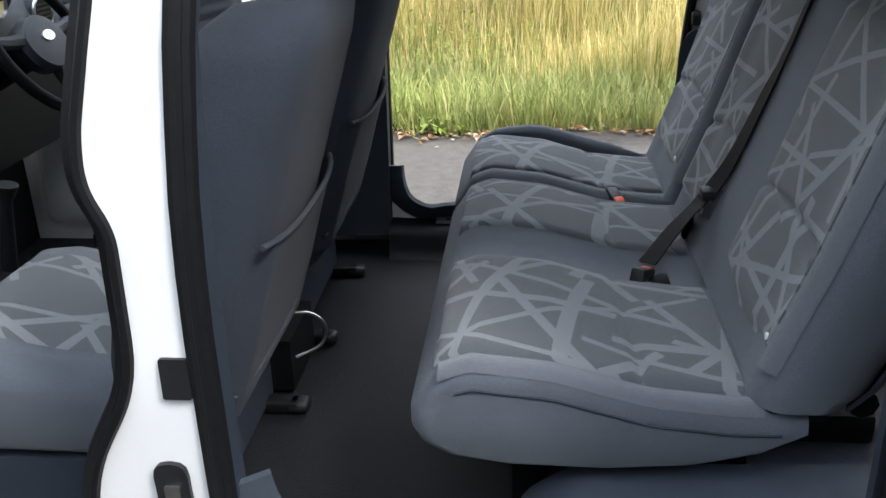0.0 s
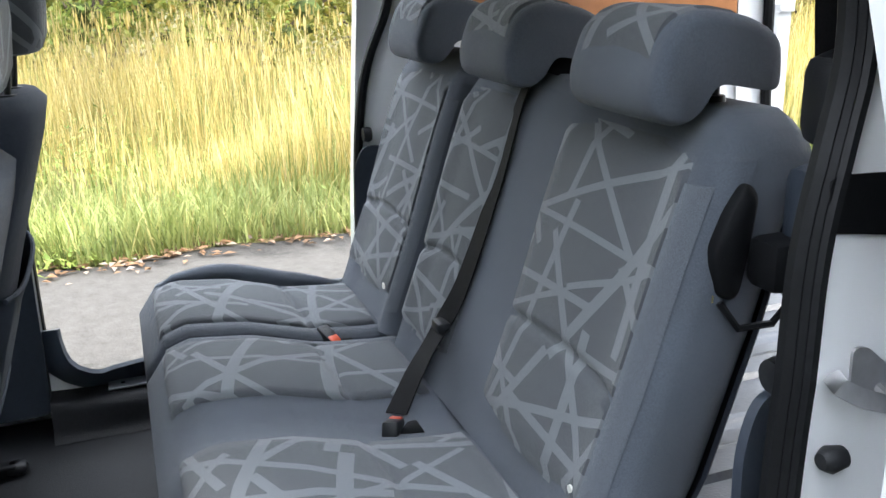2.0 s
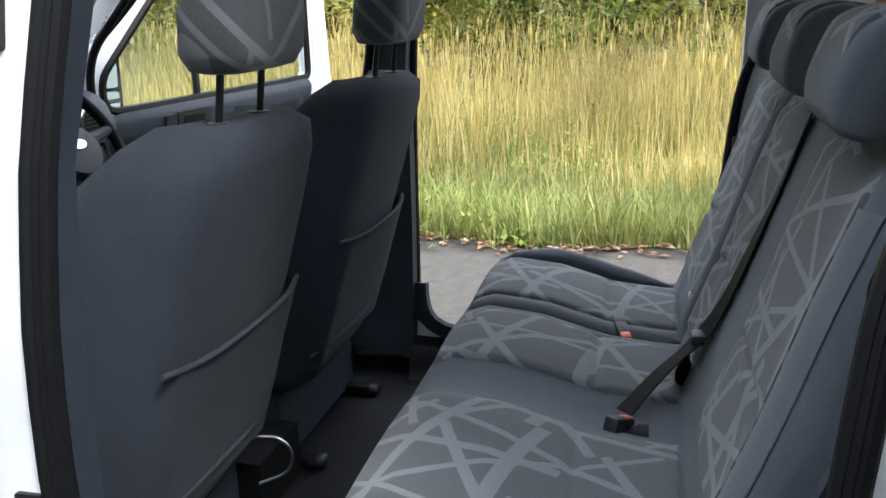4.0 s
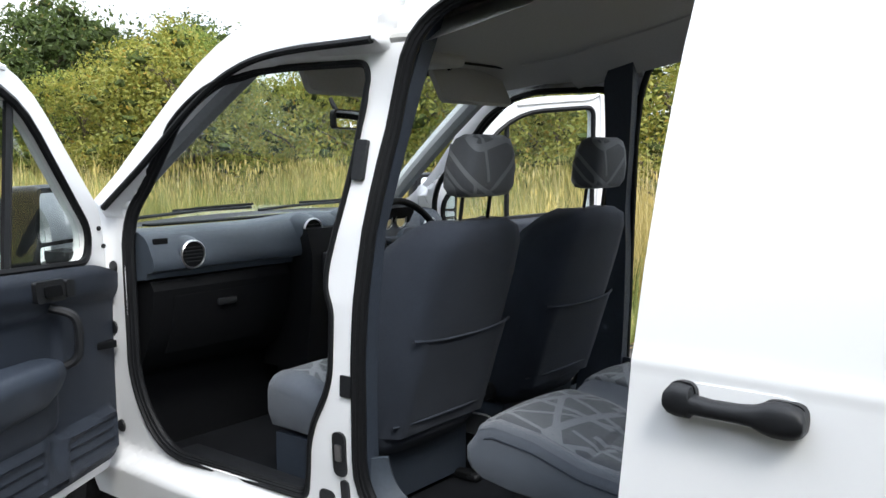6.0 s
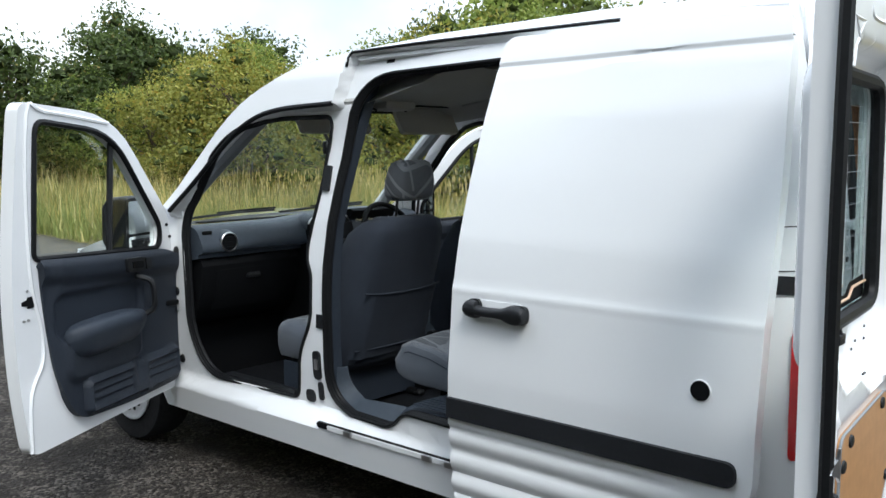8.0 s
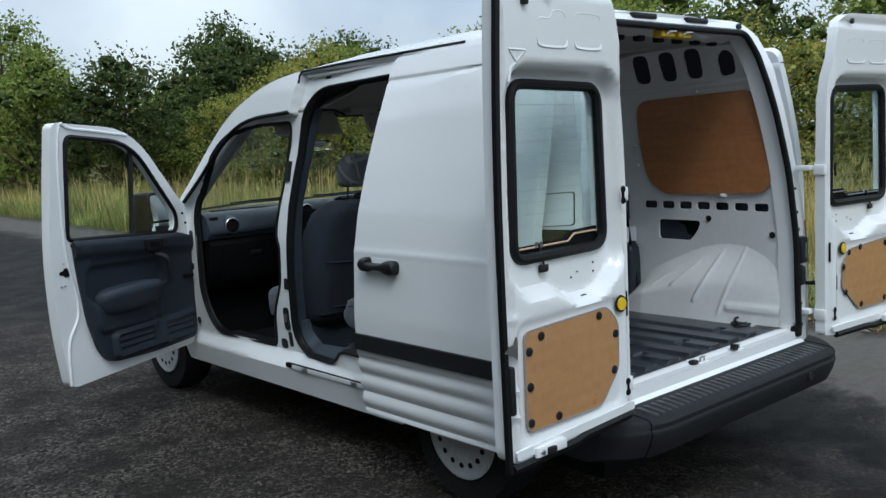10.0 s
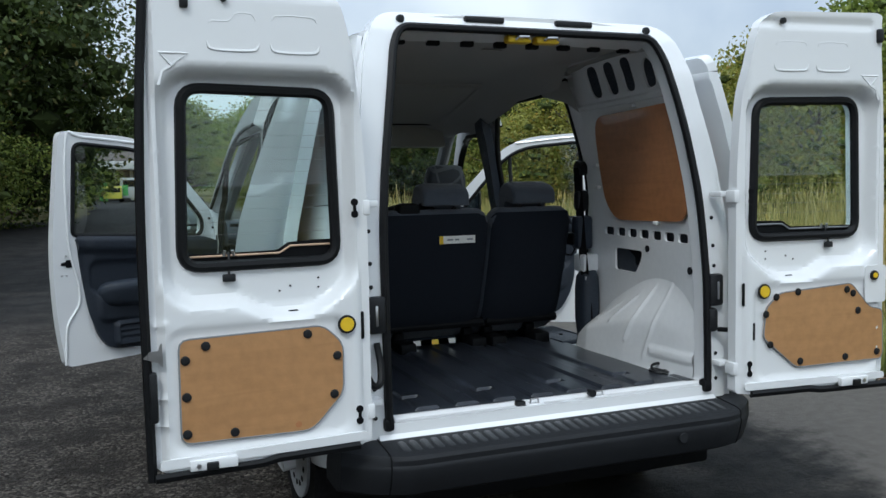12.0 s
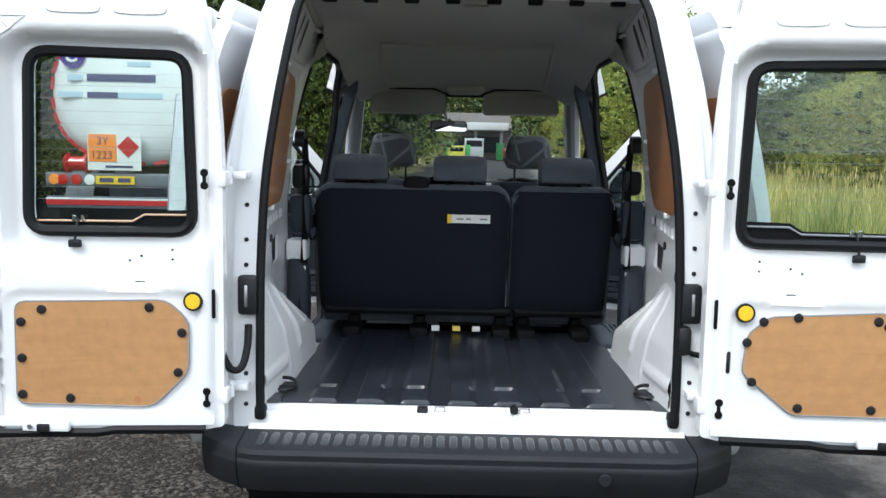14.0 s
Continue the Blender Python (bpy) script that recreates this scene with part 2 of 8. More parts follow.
def smooth_line(pts, n=6):
    """An open line drawn smoothly through points of any dimension."""
    P = [np.array(p, float) for p in pts]
    P = [2 * P[0] - P[1]] + P + [2 * P[-1] - P[-2]]
    out = []
    for i in range(1, len(P) - 2):
        for j in range(n):
            t = j / n
            a, b, c, d = P[i - 1 : i + 3]
            out.append(0.5 * ((2 * b) + (c - a) * t + (2 * a - 5 * b + 4 * c - d) * t * t + (3 * b - a - 3 * c + d) * t ** 3))
    out.append(P[-2])
    return [tuple(q) for q in out]


FACING = {"way": None}


def sheet(outline, holes, fn, thick, cuts_u=(), cuts_v=()):
    """A plate cut from a 2D outline with holes, bent by fn(u, v) -> (x, y, z); its thickness lies behind the face that looks FACING's way."""
    bm = bmesh.new()
    for loop in [outline, *holes]:
        vs = [bm.verts.new((u, v, 0)) for u, v in loop]
        for i in range(len(vs)):
            bm.edges.new((vs[i - 1], vs[i]))
    bmesh.ops.triangle_fill(bm, use_beauty=True, use_dissolve=False, edges=bm.edges[:])
    for cuts, no in ((cuts_u, (1, 0, 0)), (cuts_v, (0, 1, 0))):
        for c in cuts:
            bmesh.ops.bisect_plane(bm, geom=bm.verts[:] + bm.edges[:] + bm.faces[:], plane_co=(c * no[0], c * no[1], 0), plane_no=no)
    for f in bm.faces:
        if f.normal.z < 0:
            f.normal_flip()
    for v in bm.verts:
        v.co = Vector(fn(v.co.x, v.co.y))
    bm.normal_update()
    if FACING["way"] is not None and sum(f.normal.dot(FACING["way"]) * f.calc_area() for f in bm.faces) < 0:
        bmesh.ops.reverse_faces(bm, faces=bm.faces[:])
        bm.normal_update()
    if thick:
        bmesh.ops.solidify(bm, geom=bm.faces[:], thickness=thick)
    return bm


def tube(points, r, n=8, closed=False, bm=None, flat=1.0):
    """A round bar along a line of points."""
    bm = bm or bmesh.new()
    P = [Vector(p) for p in points]
    rings, up, m = [], None, len(P)
    for i, p in enumerate(P):
        a, b = P[i - 1] if (i or closed) else p, P[(i + 1) % m] if (i < m - 1 or closed) else p
        d = (b - a).normalized()
        if up is None:
            up = d.orthogonal().normalized()
        up = (up - d * up.dot(d)).normalized()
        side = d.cross(up)
        rr = r[i] if isinstance(r, (list, tuple)) else r
        rings.append([bm.verts.new(p + rr * (math.cos(k * 2 * math.pi / n) * up * flat + math.sin(k * 2 * math.pi / n) * side)) for k in range(n)])
    for i in range(m if closed else m - 1):
        A, B = rings[i], rings[(i + 1) % m]
        best = 0
        if closed and i == m - 1:
            best = min(range(n), key=lambda s: sum((A[k].co - B[(k + s) % n].co).length for k in range(n)))
        for k in range(n):
            bm.faces.new((A[k], A[(k + 1) % n], B[(k + 1 + best) % n], B[(k + best) % n]))
    if not closed:
        bm.faces.new(rings[0])
        bm.faces.new(rings[-1][::-1])
    return bm


def ribbon(points, normals, w, t, bm=None):
    """A flat strap along points; w wide across each normal's plane, t thick."""
    bm = bm or bmesh.new()
    P, rings = [Vector(p) for p in points], []
    for i, p in enumerate(P):
        d = (P[min(i + 1, len(P) - 1)] - P[max(i - 1, 0)]).normalized()
        nn = Vector(normals[i] if isinstance(normals, list) else normals).normalized()
        s = d.cross(nn).normalized()
        nn = s.cross(d)
        rings.append([bm.verts.new(p + s * a * w / 2 + nn * b * t / 2) for a, b in ((-1, -1), (1, -1), (1, 1), (-1, 1))])
    for A, B in zip(rings, rings[1:]):
        for k in range(4):
            bm.faces.new((A[k], A[(k + 1) % 4], B[(k + 1) % 4], B[k]))
    bm.faces.new(rings[0])
    bm.faces.new(rings[-1][::-1])
    return bm


def loft(sections, cap=True, bm=None):
    """Skins closed loops of equal length."""
    bm = bm or bmesh.new()
    rings = [[bm.verts.new(p) for p in s] for s in sections]
    n = len(rings[0])
    for A, B in zip(rings, rings[1:]):
        for k in range(n):
            bm.faces.new((A[k], A[(k + 1) % n], B[(k + 1) % n], B[k]))
    if cap:
        bm.faces.new(rings[0][::-1])
        bm.faces.new(rings[-1])
    return bm


def grid(us, vs, fn, bm=None):
    bm = bm or bmesh.new()
    R = [[bm.verts.new(fn(u, v)) for v in vs] for u in us]
    for A, B in zip(R, R[1:]):
        for k in range(len(A) - 1):
            bm.faces.new((A[k], A[k + 1], B[k + 1], B[k]))
    return bm


def lathe(profile, seg=24, axis="x", at=(0, 0, 0), bm=None):
    """Turns (radius, along) pairs about an axis."""
    loops = []
    for r, a in profile:
        ring = []
        for k in range(seg):
            c, s = r * math.cos(2 * math.pi * k / seg), r * math.sin(2 * math.pi * k / seg)
            p = {"x": (a, c, s), "y": (c, a, s), "z": (c, s, a)}[axis]
            ring.append((p[0] + at[0], p[1] + at[1], p[2] + at[2]))
        loops.append(ring)
    return loft(loops, True, bm)


def lin(a, b, n):
    return [a + (b - a) * i / (n - 1) for i in range(n)]


def interp(x, xs, ys):
    return float(np.interp(x, xs, ys))


def letters(text, size, material, name, parent, m, depth=0.002):
    """Raised lettering in the built-in font."""
    cu = bpy.data.curves.new(name, "FONT")
    cu.body, cu.size, cu.extrude, cu.align_x = text, size, depth, "LEFT"
    tmp = bpy.data.objects.new(name, cu)
    scene.collection.objects.link(tmp)
    me = bpy.data.meshes.new_from_object(tmp.evaluated_get(bpy.context.evaluated_depsgraph_get()))
    bpy.data.objects.remove(tmp)
    bpy.data.curves.remove(cu)
    me.transform(m)
    me.materials.append(material)
    ob = new(name, me)
    ob.parent = parent
    return ob


# ---- the van: shell ----
ZS = [0.20, 0.40, 0.62, 0.80, 1.05, 1.25, 1.45, 1.65, 1.85, 1.95, 2.05]
XS = [0.825, 0.862, 0.884, 0.892, 0.885, 0.862, 0.820, 0.772, 0.712, 0.672, 0.60]


def half_width(z, y=1.0):
    x = interp(z, ZS, XS)
    if y > 3.55:
        x -= 0.16 * ((y - 3.55) / 0.9) ** 2
    if y < 0.34:
        x -= 0.10 * ((0.34 - y) / 0.30) ** 2
    return x


def step(x, a, b):
    t = max(0.0, min(1.0, (x - a) / (b - a)))
    return t * t * (3 - 2 * t)


def side_x(z, y):
    """Outer skin; set back where the doors close over pillars and sills."""
    top = interp(y, [2.055, 2.09, 2.45, 2.64, 2.80, 2.97, 3.17], [1.942, 1.738, 1.722, 1.675, 1.57, 1.415, 1.255])
    deep = 0.03 + 0.028 * step(y, 1.3, 2.0) + 0.032 * step(y, 1.9, 2.05) * (1 - step(y, 2.3, 2.7)) * (1 - step(z, 1.55, 1.74))
    rec = deep * step(y, 1.03, 1.17) * (1 - step(y, 3.19, 3.25)) * step(z, 0.39, 0.46) * (1 - step(z, top - 0.03, top))
    return half_width(z, y) - rec


def roof_z(y):
    return interp(y, [0.0, 0.3, 1.0, 1.8, 2.2, 2.45, 2.62, 2.72], [1.998, 2.024, 2.04, 2.022, 1.985, 1.92, 1.855, 1.80])


def rear_y(z):
    return interp(z, [0.3, 0.55, 1.0, 1.33, 1.6, 1.8, 1.95, 2.03], [0.045, 0.05, 0.06, 0.09, 0.13, 0.17, 0.225, 0.29])


van = thing("van", "white high-roof panel van with all doors standing open", "van", at=(0, 2.2, 0))
VAN_INV = Matrix.Translation((0, -2.2, 0))


def vpart(name, bm, material, parent=None, label="", smooth=True, sharp=40):
    """A part of the van, built in world coordinates."""
    if parent is None:
        bm = moved(bm, VAN_INV)
        return part(name, bm, material, van, label, smooth, sharp)
    return part(name, moved(bm, VAN_INV), material, parent, label, smooth, sharp)


def arch(cy, r, z0, a0, a1, n=14):
    return [(cy + r * math.cos(radians(a)), z0 + r * math.sin(radians(a))) for a in lin(a0, a1, n)]


ZLEV = lin(0.3, 1.98, 24)
DOOR1 = rounded([(2.32, 0.475), (2.945, 0.478), (3.07, 0.65), (3.125, 1.235), (2.795, 1.61), (2.57, 1.685), (2.150, 1.685), (2.183, 1.34), (2.228, 1.14), (2.228, 1.08), (2.20, 1.03), (2.203, 0.82), (2.285, 0.68), (2.305, 0.55)], [0.05, 0.15, 0.2, 0.1, 0.15, 0.2, 0.05, 0.3, 0.05, 0.03, 0.04, 0.06, 0.06, 0.1])
DOOR2 = rounded([(2.11, 0.47), (2.107, 1.20), (2.01, 1.835), (1.185, 1.85), (1.155, 1.45), (1.163, 1.355), (1.226, 1.20), (1.249, 1.0), (1.258, 0.75), (1.245, 0.55), (1.62, 0.55), (1.70, 0.47)], [0.16, 0.5, 0.2, 0.10, 0.2, 0.06, 0.08, 0.2, 0.2, 0.08, 0.05, 0.06], 7)
SIDE = (
    [(0.06, 0.42)] + arch(0.77, 0.36, 0.31, 172, 8)[0:] + [(1.16, 0.27), (3.29, 0.27)] + arch(3.68, 0.36, 0.31, 172, 8) + [(4.30, 0.30), (4.40, 0.62), (4.36, 0.86)]
    + smooth_line([(4.25, 0.98), (3.9, 1.06), (3.52, 1.14), (3.22, 1.28), (2.80, 1.70), (2.55, 1.84), (2.3, 1.915), (2.0, 1.945)], 4)
    + [(1.5, 1.955), (1.0, 1.96), (0.5, 1.95), (0.27, 1.93), (0.22, 1.85), (0.16, 1.6), (0.11, 1.33), (0.08, 1.0), (0.07, 0.8)]
)
for sx in (-1, 1):
    FACING["way"] = Vector((sx, 0, 0))
    side = vpart("body_side", sheet(SIDE, [DOOR1, DOOR2], lambda u, v: (sx * side_x(v, u), u, v), 0.018, sorted(lin(0.09, 1.04, 12) + lin(1.06, 1.30, 9) + lin(1.37, 2.0, 9) + lin(2.04, 2.10, 7) + lin(2.12, 3.26, 48) + lin(3.34, 4.3, 12)), sorted(lin(0.3, 0.38, 3) + [0.39, 0.41, 0.44, 0.46] + lin(0.52, 1.28, 14) + lin(1.30, 1.90, 41) + lin(1.915, 1.95, 6))), WHITE)
    # inner seals round the two openings
    for loop in (DOOR1, DOOR2):
        mid = sum(p[0] for p in loop) / len(loop)
        pts = [(sx * (side_x(v, u) - 0.016), u + (-0.006 if u > mid else 0.006), v) for u, v in loop]
        vpart("door_seal", tube(pts, 0.013, 8, True), RUBBER)
        pts = [(sx * (side_x(v, u) + 0.002), u + (0.006 if u > mid else -0.006), v + (0.006 if v > 1.7 else -0.006 if v < 0.6 else 0)) for u, v in loop]
        vpart("seal_lip", tube(pts, 0.0075, 6, True), RUBBER)
        pts = [(sx * (side_x(v, u) - 0.007), u, v + (0.002 if v > 1.7 else -0.002 if v < 0.6 else 0)) for u, v in loop]
        vpart("seal_carrier", tube(pts, 0.0095, 8, True), RUBBER)
    # pillar trim on the inside
    bp = rounded([(2.10, 0.42), (2.295, 0.42), (2.275, 0.68), (2.188, 0.82), (2.183, 1.1), (2.14, 1.72), (2.055, 1.87), (2.0, 1.87), (2.09, 1.25)], 0.02, 3)
    vpart("pillar_trim", sheet(bp, [], lambda u, v: (sx * (half_width(v, 1.0) - 0.090 - 0.024), u, v), 0.05, (), ZLEV), TRIM)
    # moulded trim that rounds the lower front corner of the sliding opening
    low = sorted(((u, v) for u, v in DOOR2 if v < 0.75 and u > 1.68), key=lambda q: q[0] + 5 * q[1])
    pts = [(sx * (side_x(v, u) - 0.050), u - (0.014 if u > 2.0 else 0.004), v + (0.012 if v < 0.6 else 0)) for u, v in low]
    vpart("sill_trim", ribbon(pts, (sx * 0.75, -0.25, 0.6), 0.085, 0.012), DASHTOP, label="blue-grey moulded sill trim")
    # track recess and its cover over the sliding opening
    tp = rounded([(1.08, 1.908), (2.03, 1.908), (2.03, 1.922), (1.08, 1.922)], 0.004, 2)
    vpart("upper_track", sheet(tp, [], lambda u, v: (sx * (half_width(v, u) - 0.03), u, v), 0.03, lin(1.1, 1.9, 8)), INNER)
    vpart("track_slot", sheet([(1.10, 1.886), (1.88, 1.886), (1.88, 1.905), (1.10, 1.905)], [], lambda u, v: (sx * (half_width(v, u) - 0.054), u, v), 0.01, lin(1.2, 1.8, 8)), DARK)
    vpart("gutter_seal", tube([(sx * (half_width(1.945, y) + 0.001), y, 1.945 - 0.006 * step(y, 1.6, 2.05)) for y in lin(0.80, 2.045, 14)] + [(sx * (half_width(1.92) - 0.004), 2.062, 1.92), (sx * (half_width(1.88) - 0.012), 2.068, 1.88)], 0.006, 6), RUBBER)
    gut = smooth_line([(2.10, 1.737), (2.45, 1.722), (2.64, 1.676), (2.80, 1.572), (2.97, 1.418), (3.17, 1.26)], 8)
    vpart("door_gutter", tube([(sx * (half_width(z, y) - 0.002), y, z - 0.004) for y, z in gut], 0.011, 8), RUBBER)
    # lower rail slot in the sill
    vpart("sill_rail", sheet(rounded([(1.30, 0.400), (2.10, 0.400), (2.10, 0.425), (1.30, 0.425)], 0.01, 2), [], lambda u, v: (sx * (half_width(v, u) + 0.003), u, v), 0.012, lin(1.3, 2.1, 6)), DARK)
    vpart("rail_strip", sheet(rounded([(1.30, 0.401), (2.03, 0.401), (2.03, 0.421), (1.30, 0.421)], 0.004, 2), [], lambda u, v: (sx * (half_width(v, u) + 0.008), u, v), 0.006, lin(1.4, 1.9, 4)), INNER)
    for ry in (1.36, 1.47, 1.90):
        vpart("rail_roller", box(*sorted((sx * 0.868, sx * 0.882)), ry - 0.022, ry + 0.022, 0.401, 0.424, 0.004), STEEL)
    # mid rail and its black end on the rear quarter
    vpart("mid_rail", sheet(rounded([(0.13, 1.150), (1.16, 1.150), (1.16, 1.200), (0.13, 1.200)], 0.012, 2), [], lambda u, v: (sx * (half_width(v, u) + 0.006), u, v), 0.014, lin(0.2, 1.1, 6)), PLASTIC)
    # fuel flap over the rail end
    flap = rounded([(0.125, 1.215), (0.30, 1.205), (0.30, 1.325), (0.135, 1.335)], 0.012, 3)
    vpart("flap_gap", sheet(flap, [], lambda u, v: (sx * (half_width(v, u) + 0.001), u, v), 0.003, lin(0.15, 0.28, 4)), DARK)
    vpart("rail_flap", sheet(rounded([(0.128, 1.218), (0.30, 1.208), (0.30, 1.322), (0.138, 1.332)], 0.011, 3), [], lambda u, v: (sx * (half_width(v, u) + 0.005), u, v), 0.004, lin(0.15, 0.28, 4)), WHITE)
    # rear lamp
    lamp = sheet(rounded([(0.085, 0.72), (0.16, 0.70), (0.16, 1.06), (0.085, 1.09)], 0.02, 3), [], lambda u, v: (sx * (half_width(v, u) + 0.012), u, v), 0.025, lin(0.06, 0.15, 5), lin(0.75, 1.05, 5))
    vpart("tail_lamp", lamp, REDLAMP, label="red tail lamp lens")
    # front door sill tread
    vpart("sill_tread", box(*sorted((sx * 0.64, sx * 0.745)), 2.28, 3.0, 0.40, 0.452, 0.012), PLASTIC)
    # B pillar details: striker pad, latch plate, upper buffer, lower slot
    def on_pillar(y0, y1, z0, z1, d, r=0.012):
        return sheet(rounded([(y0, z0), (y1, z0), (y1, z1), (y0, z1)], r, 3), [], lambda u, v: (sx * (side_x(v, u) + d), u, v), d + 0.006)
    vpart("door_buffer", on_pillar(2.120, 2.158, 0.802, 0.86, 0.006, 0.004), PLASTIC)
    vpart("latch_plate", on_pillar(2.145, 2.192, 0.575, 0.70, 0.008, 0.021), PLASTIC)
    vpart("latch_bolt", on_pillar(2.157, 2.179, 0.62, 0.665, 0.012, 0.003), STEEL)
    vpart("lower_slot", on_pillar(2.142, 2.172, 0.485, 0.565, 0.006, 0.013), PLASTIC)
    vpart("pillar_bung", on_pillar(2.20, 2.26, 0.465, 0.52, 0.005, 0.022), PLASTIC)
    vpart("upper_latch", on_pillar(2.122, 2.162, 1.375, 1.48, 0.012, 0.006), PLASTIC)
    # plugs and hinges on the A pillar jamb
    for z in (1.06, 0.86, 0.52):
        vpart("pillar_plug", lathe([(0.001, 0), (0.02, 0.001), (0.022, 0.006), (0.001, 0.008)], 14, "x", (sx * side_x(z, 3.17) - (0 if sx > 0 else 0.008), 3.17, z)), PLASTIC)
    for z in (0.98, 0.60):
        vpart("door_hinge", box(*sorted((sx * 0.86, sx * 0.90)), 3.17, 3.25, z - 0.035, z + 0.035, 0.008), INNER)
    vpart("check_strap", box(*sorted((sx * 0.85, sx * 0.96)), 3.13, 3.16, 0.80, 0.825, 0.004), DARK)

FACING["way"] = None
# roof skin, with pressed ribs
ys = lin(0.27, 2.66, 42)


def roof_fn(u, a):
    ez = interp(u, [0.1, 0.5, 1.0, 1.5, 2.0, 2.3, 2.55, 2.70], [1.93, 1.95, 1.96, 1.955, 1.945, 1.915, 1.84, 1.765])
    e = half_width(ez, u) - 0.002
    top = roof_z(u)
    rib = 0.006 * max(0, math.cos(a * 18)) * (1 if 0.4 < u < 1.9 and abs(a) < 0.75 else 0)
    return (a * e, u + 0.06 * (1 - a * a) * max(0.0, u - 2.2) / 0.46, ez + (top - ez) * (1 - abs(a) ** 3.2) + rib)


bm = grid(ys, lin(-1, 1, 41), roof_fn)
bm.normal_update()
bmesh.ops.solidify(bm, geom=bm.faces[:], thickness=0.02)
vpart("roof", bm, WHITE)

# bonnet, front apron and grille close the nose
vpart("bonnet", grid(lin(3.42, 4.26, 10), lin(-1, 1, 15), lambda u, a: (a * (half_width(1.05, u) - 0.01), u, interp(u, [3.42, 3.9, 4.26], [1.105, 1.04, 0.95]) + 0.035 * (1 - a * a) + 0.01)), WHITE)
vpart("front_apron", grid(lin(0.28, 0.99, 8), lin(-1, 1, 15), lambda v, a: (a * half_width(v, 4.27), 4.27 + 0.16 * (1 - a * a) + 0.05 * math.sin((v - 0.28) * 4), v)), WHITE)
vpart("front_bumper", sheet(rounded([(-0.7, 0.32), (0.7, 0.32), (0.7, 0.52), (-0.7, 0.52)], 0.05), [], lambda u, v: (u, 4.36 + 0.14 * (1 - (u / 0.75) ** 2), v), 0.05, lin(-0.6, 0.6, 9)), BUMPER)
vpart("cowl", grid(lin(3.30, 3.46, 3), lin(-1, 1, 9), lambda u, a: (a * 0.76, u, 1.165 + 0.02 * (1 - a * a))), PLASTIC)

# windscreen and its frame
WS0, WS1 = (3.42, 1.16), (2.60, 1.80)


def ws(u, v, d=0.0):
    """u across (-1..1), v from the cowl (0) to the header (1)."""
    w = interp(v, [0, 1], [0.735, 0.60])
    y = WS0[0] + (WS1[0] - WS0[0]) * v + 0.10 * (1 - u * u)
    return (u * w, y + d, WS0[1] + (WS1[1] - WS0[1]) * v + 0.02 * math.sin(v * math.pi) + d * 0.8)


glass_bm = grid(lin(-1, 1, 13), lin(0, 1, 8), lambda u, v: ws(u, v))
glass_bm.normal_update()
bmesh.ops.solidify(glass_bm, geom=glass_bm.faces[:], thickness=0.005)
screen = vpart("windscreen", glass_bm, GLASS)
screen.visible_shadow = False
for s in (-1, 1):
    vpart("pillar_cover", tube([ws(s * 1.02, v, -0.02) for v in lin(-0.02, 1.03, 8)], 0.035, 8), TRIM2)
    vpart("screen_pillar", tube([ws(s * 1.06, v, 0.01) for v in lin(-0.05, 1.05, 8)], 0.04, 8), WHITE)
vpart("screen_header", tube([ws(u, 1.02, -0.01) for u in lin(-1, 1, 12)], 0.03, 8), HEADLINE)
vpart("screen_band", grid(lin(-1, 1, 13), lin(0.9, 1.0, 3), lambda u, v: ws(u, v, -0.012)), DARK)

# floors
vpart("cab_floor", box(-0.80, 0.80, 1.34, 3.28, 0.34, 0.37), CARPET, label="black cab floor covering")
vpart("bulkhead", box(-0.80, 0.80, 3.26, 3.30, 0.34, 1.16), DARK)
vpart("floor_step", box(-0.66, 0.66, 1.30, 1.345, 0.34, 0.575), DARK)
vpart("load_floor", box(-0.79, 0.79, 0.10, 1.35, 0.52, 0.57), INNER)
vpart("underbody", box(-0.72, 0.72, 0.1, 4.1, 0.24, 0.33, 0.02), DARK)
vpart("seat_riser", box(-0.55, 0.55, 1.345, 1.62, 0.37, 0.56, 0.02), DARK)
for s in (-1, 1):
    # moulded step covers inside the sliding openings
    vpart("step_cover", loft([[(s * x, y, 0.372 + (z - 0.372) * k) for y, z in [(1.66, 0.372), (2.10, 0.372), (2.10, 0.462), (1.80, 0.447), (1.72, 0.455), (1.66, 0.50)]] for x, k in ((0.635, 0.0), (0.65, 0.06), (0.664, 0.3), (0.672, 0.7), (0.684, 0.93), (0.70, 1.0), (0.765, 1.0))]), CARPET, sharp=50)
    vpart("seat_plinth", loft([[(s * x, y, z - d) for y, z in rounded([(1.09, 0.38), (1.74, 0.38), (1.70, 0.52), (1.62, 0.572), (1.09, 0.588)], 0.03, 3)] for x, d in ((0.60, 0.0), (0.64, 0.0), (0.775, 0.0), (0.80, 0.02))]), TRIM)
    for k in range(5):
        vpart("tread_rib", box(*sorted((s * (0.70 + 0.024 * k), s * (0.712 + 0.024 * k))), 1.22, 1.60, 0.574, 0.581, 0.003), TRIM)
    vpart("plinth_bolt", lathe([(0.001, 0), (0.011, 0), (0.011, 0.005), (0.001, 0.006)], 10, "z", (s * 0.70, 1.30, 0.583)), DARK)
    vpart("sill_plate", box(*sorted((s * 0.712, s * 0.765)), 1.84, 1.965, 0.458, 0.463, 0.002), TRIM2)
    vpart("plate_hole", lathe([(0.001, 0), (0.006, 0), (0.006, 0.001), (0.001, 0.001)], 10, "z", (s * 0.74, 1.93, 0.463)), DARK)


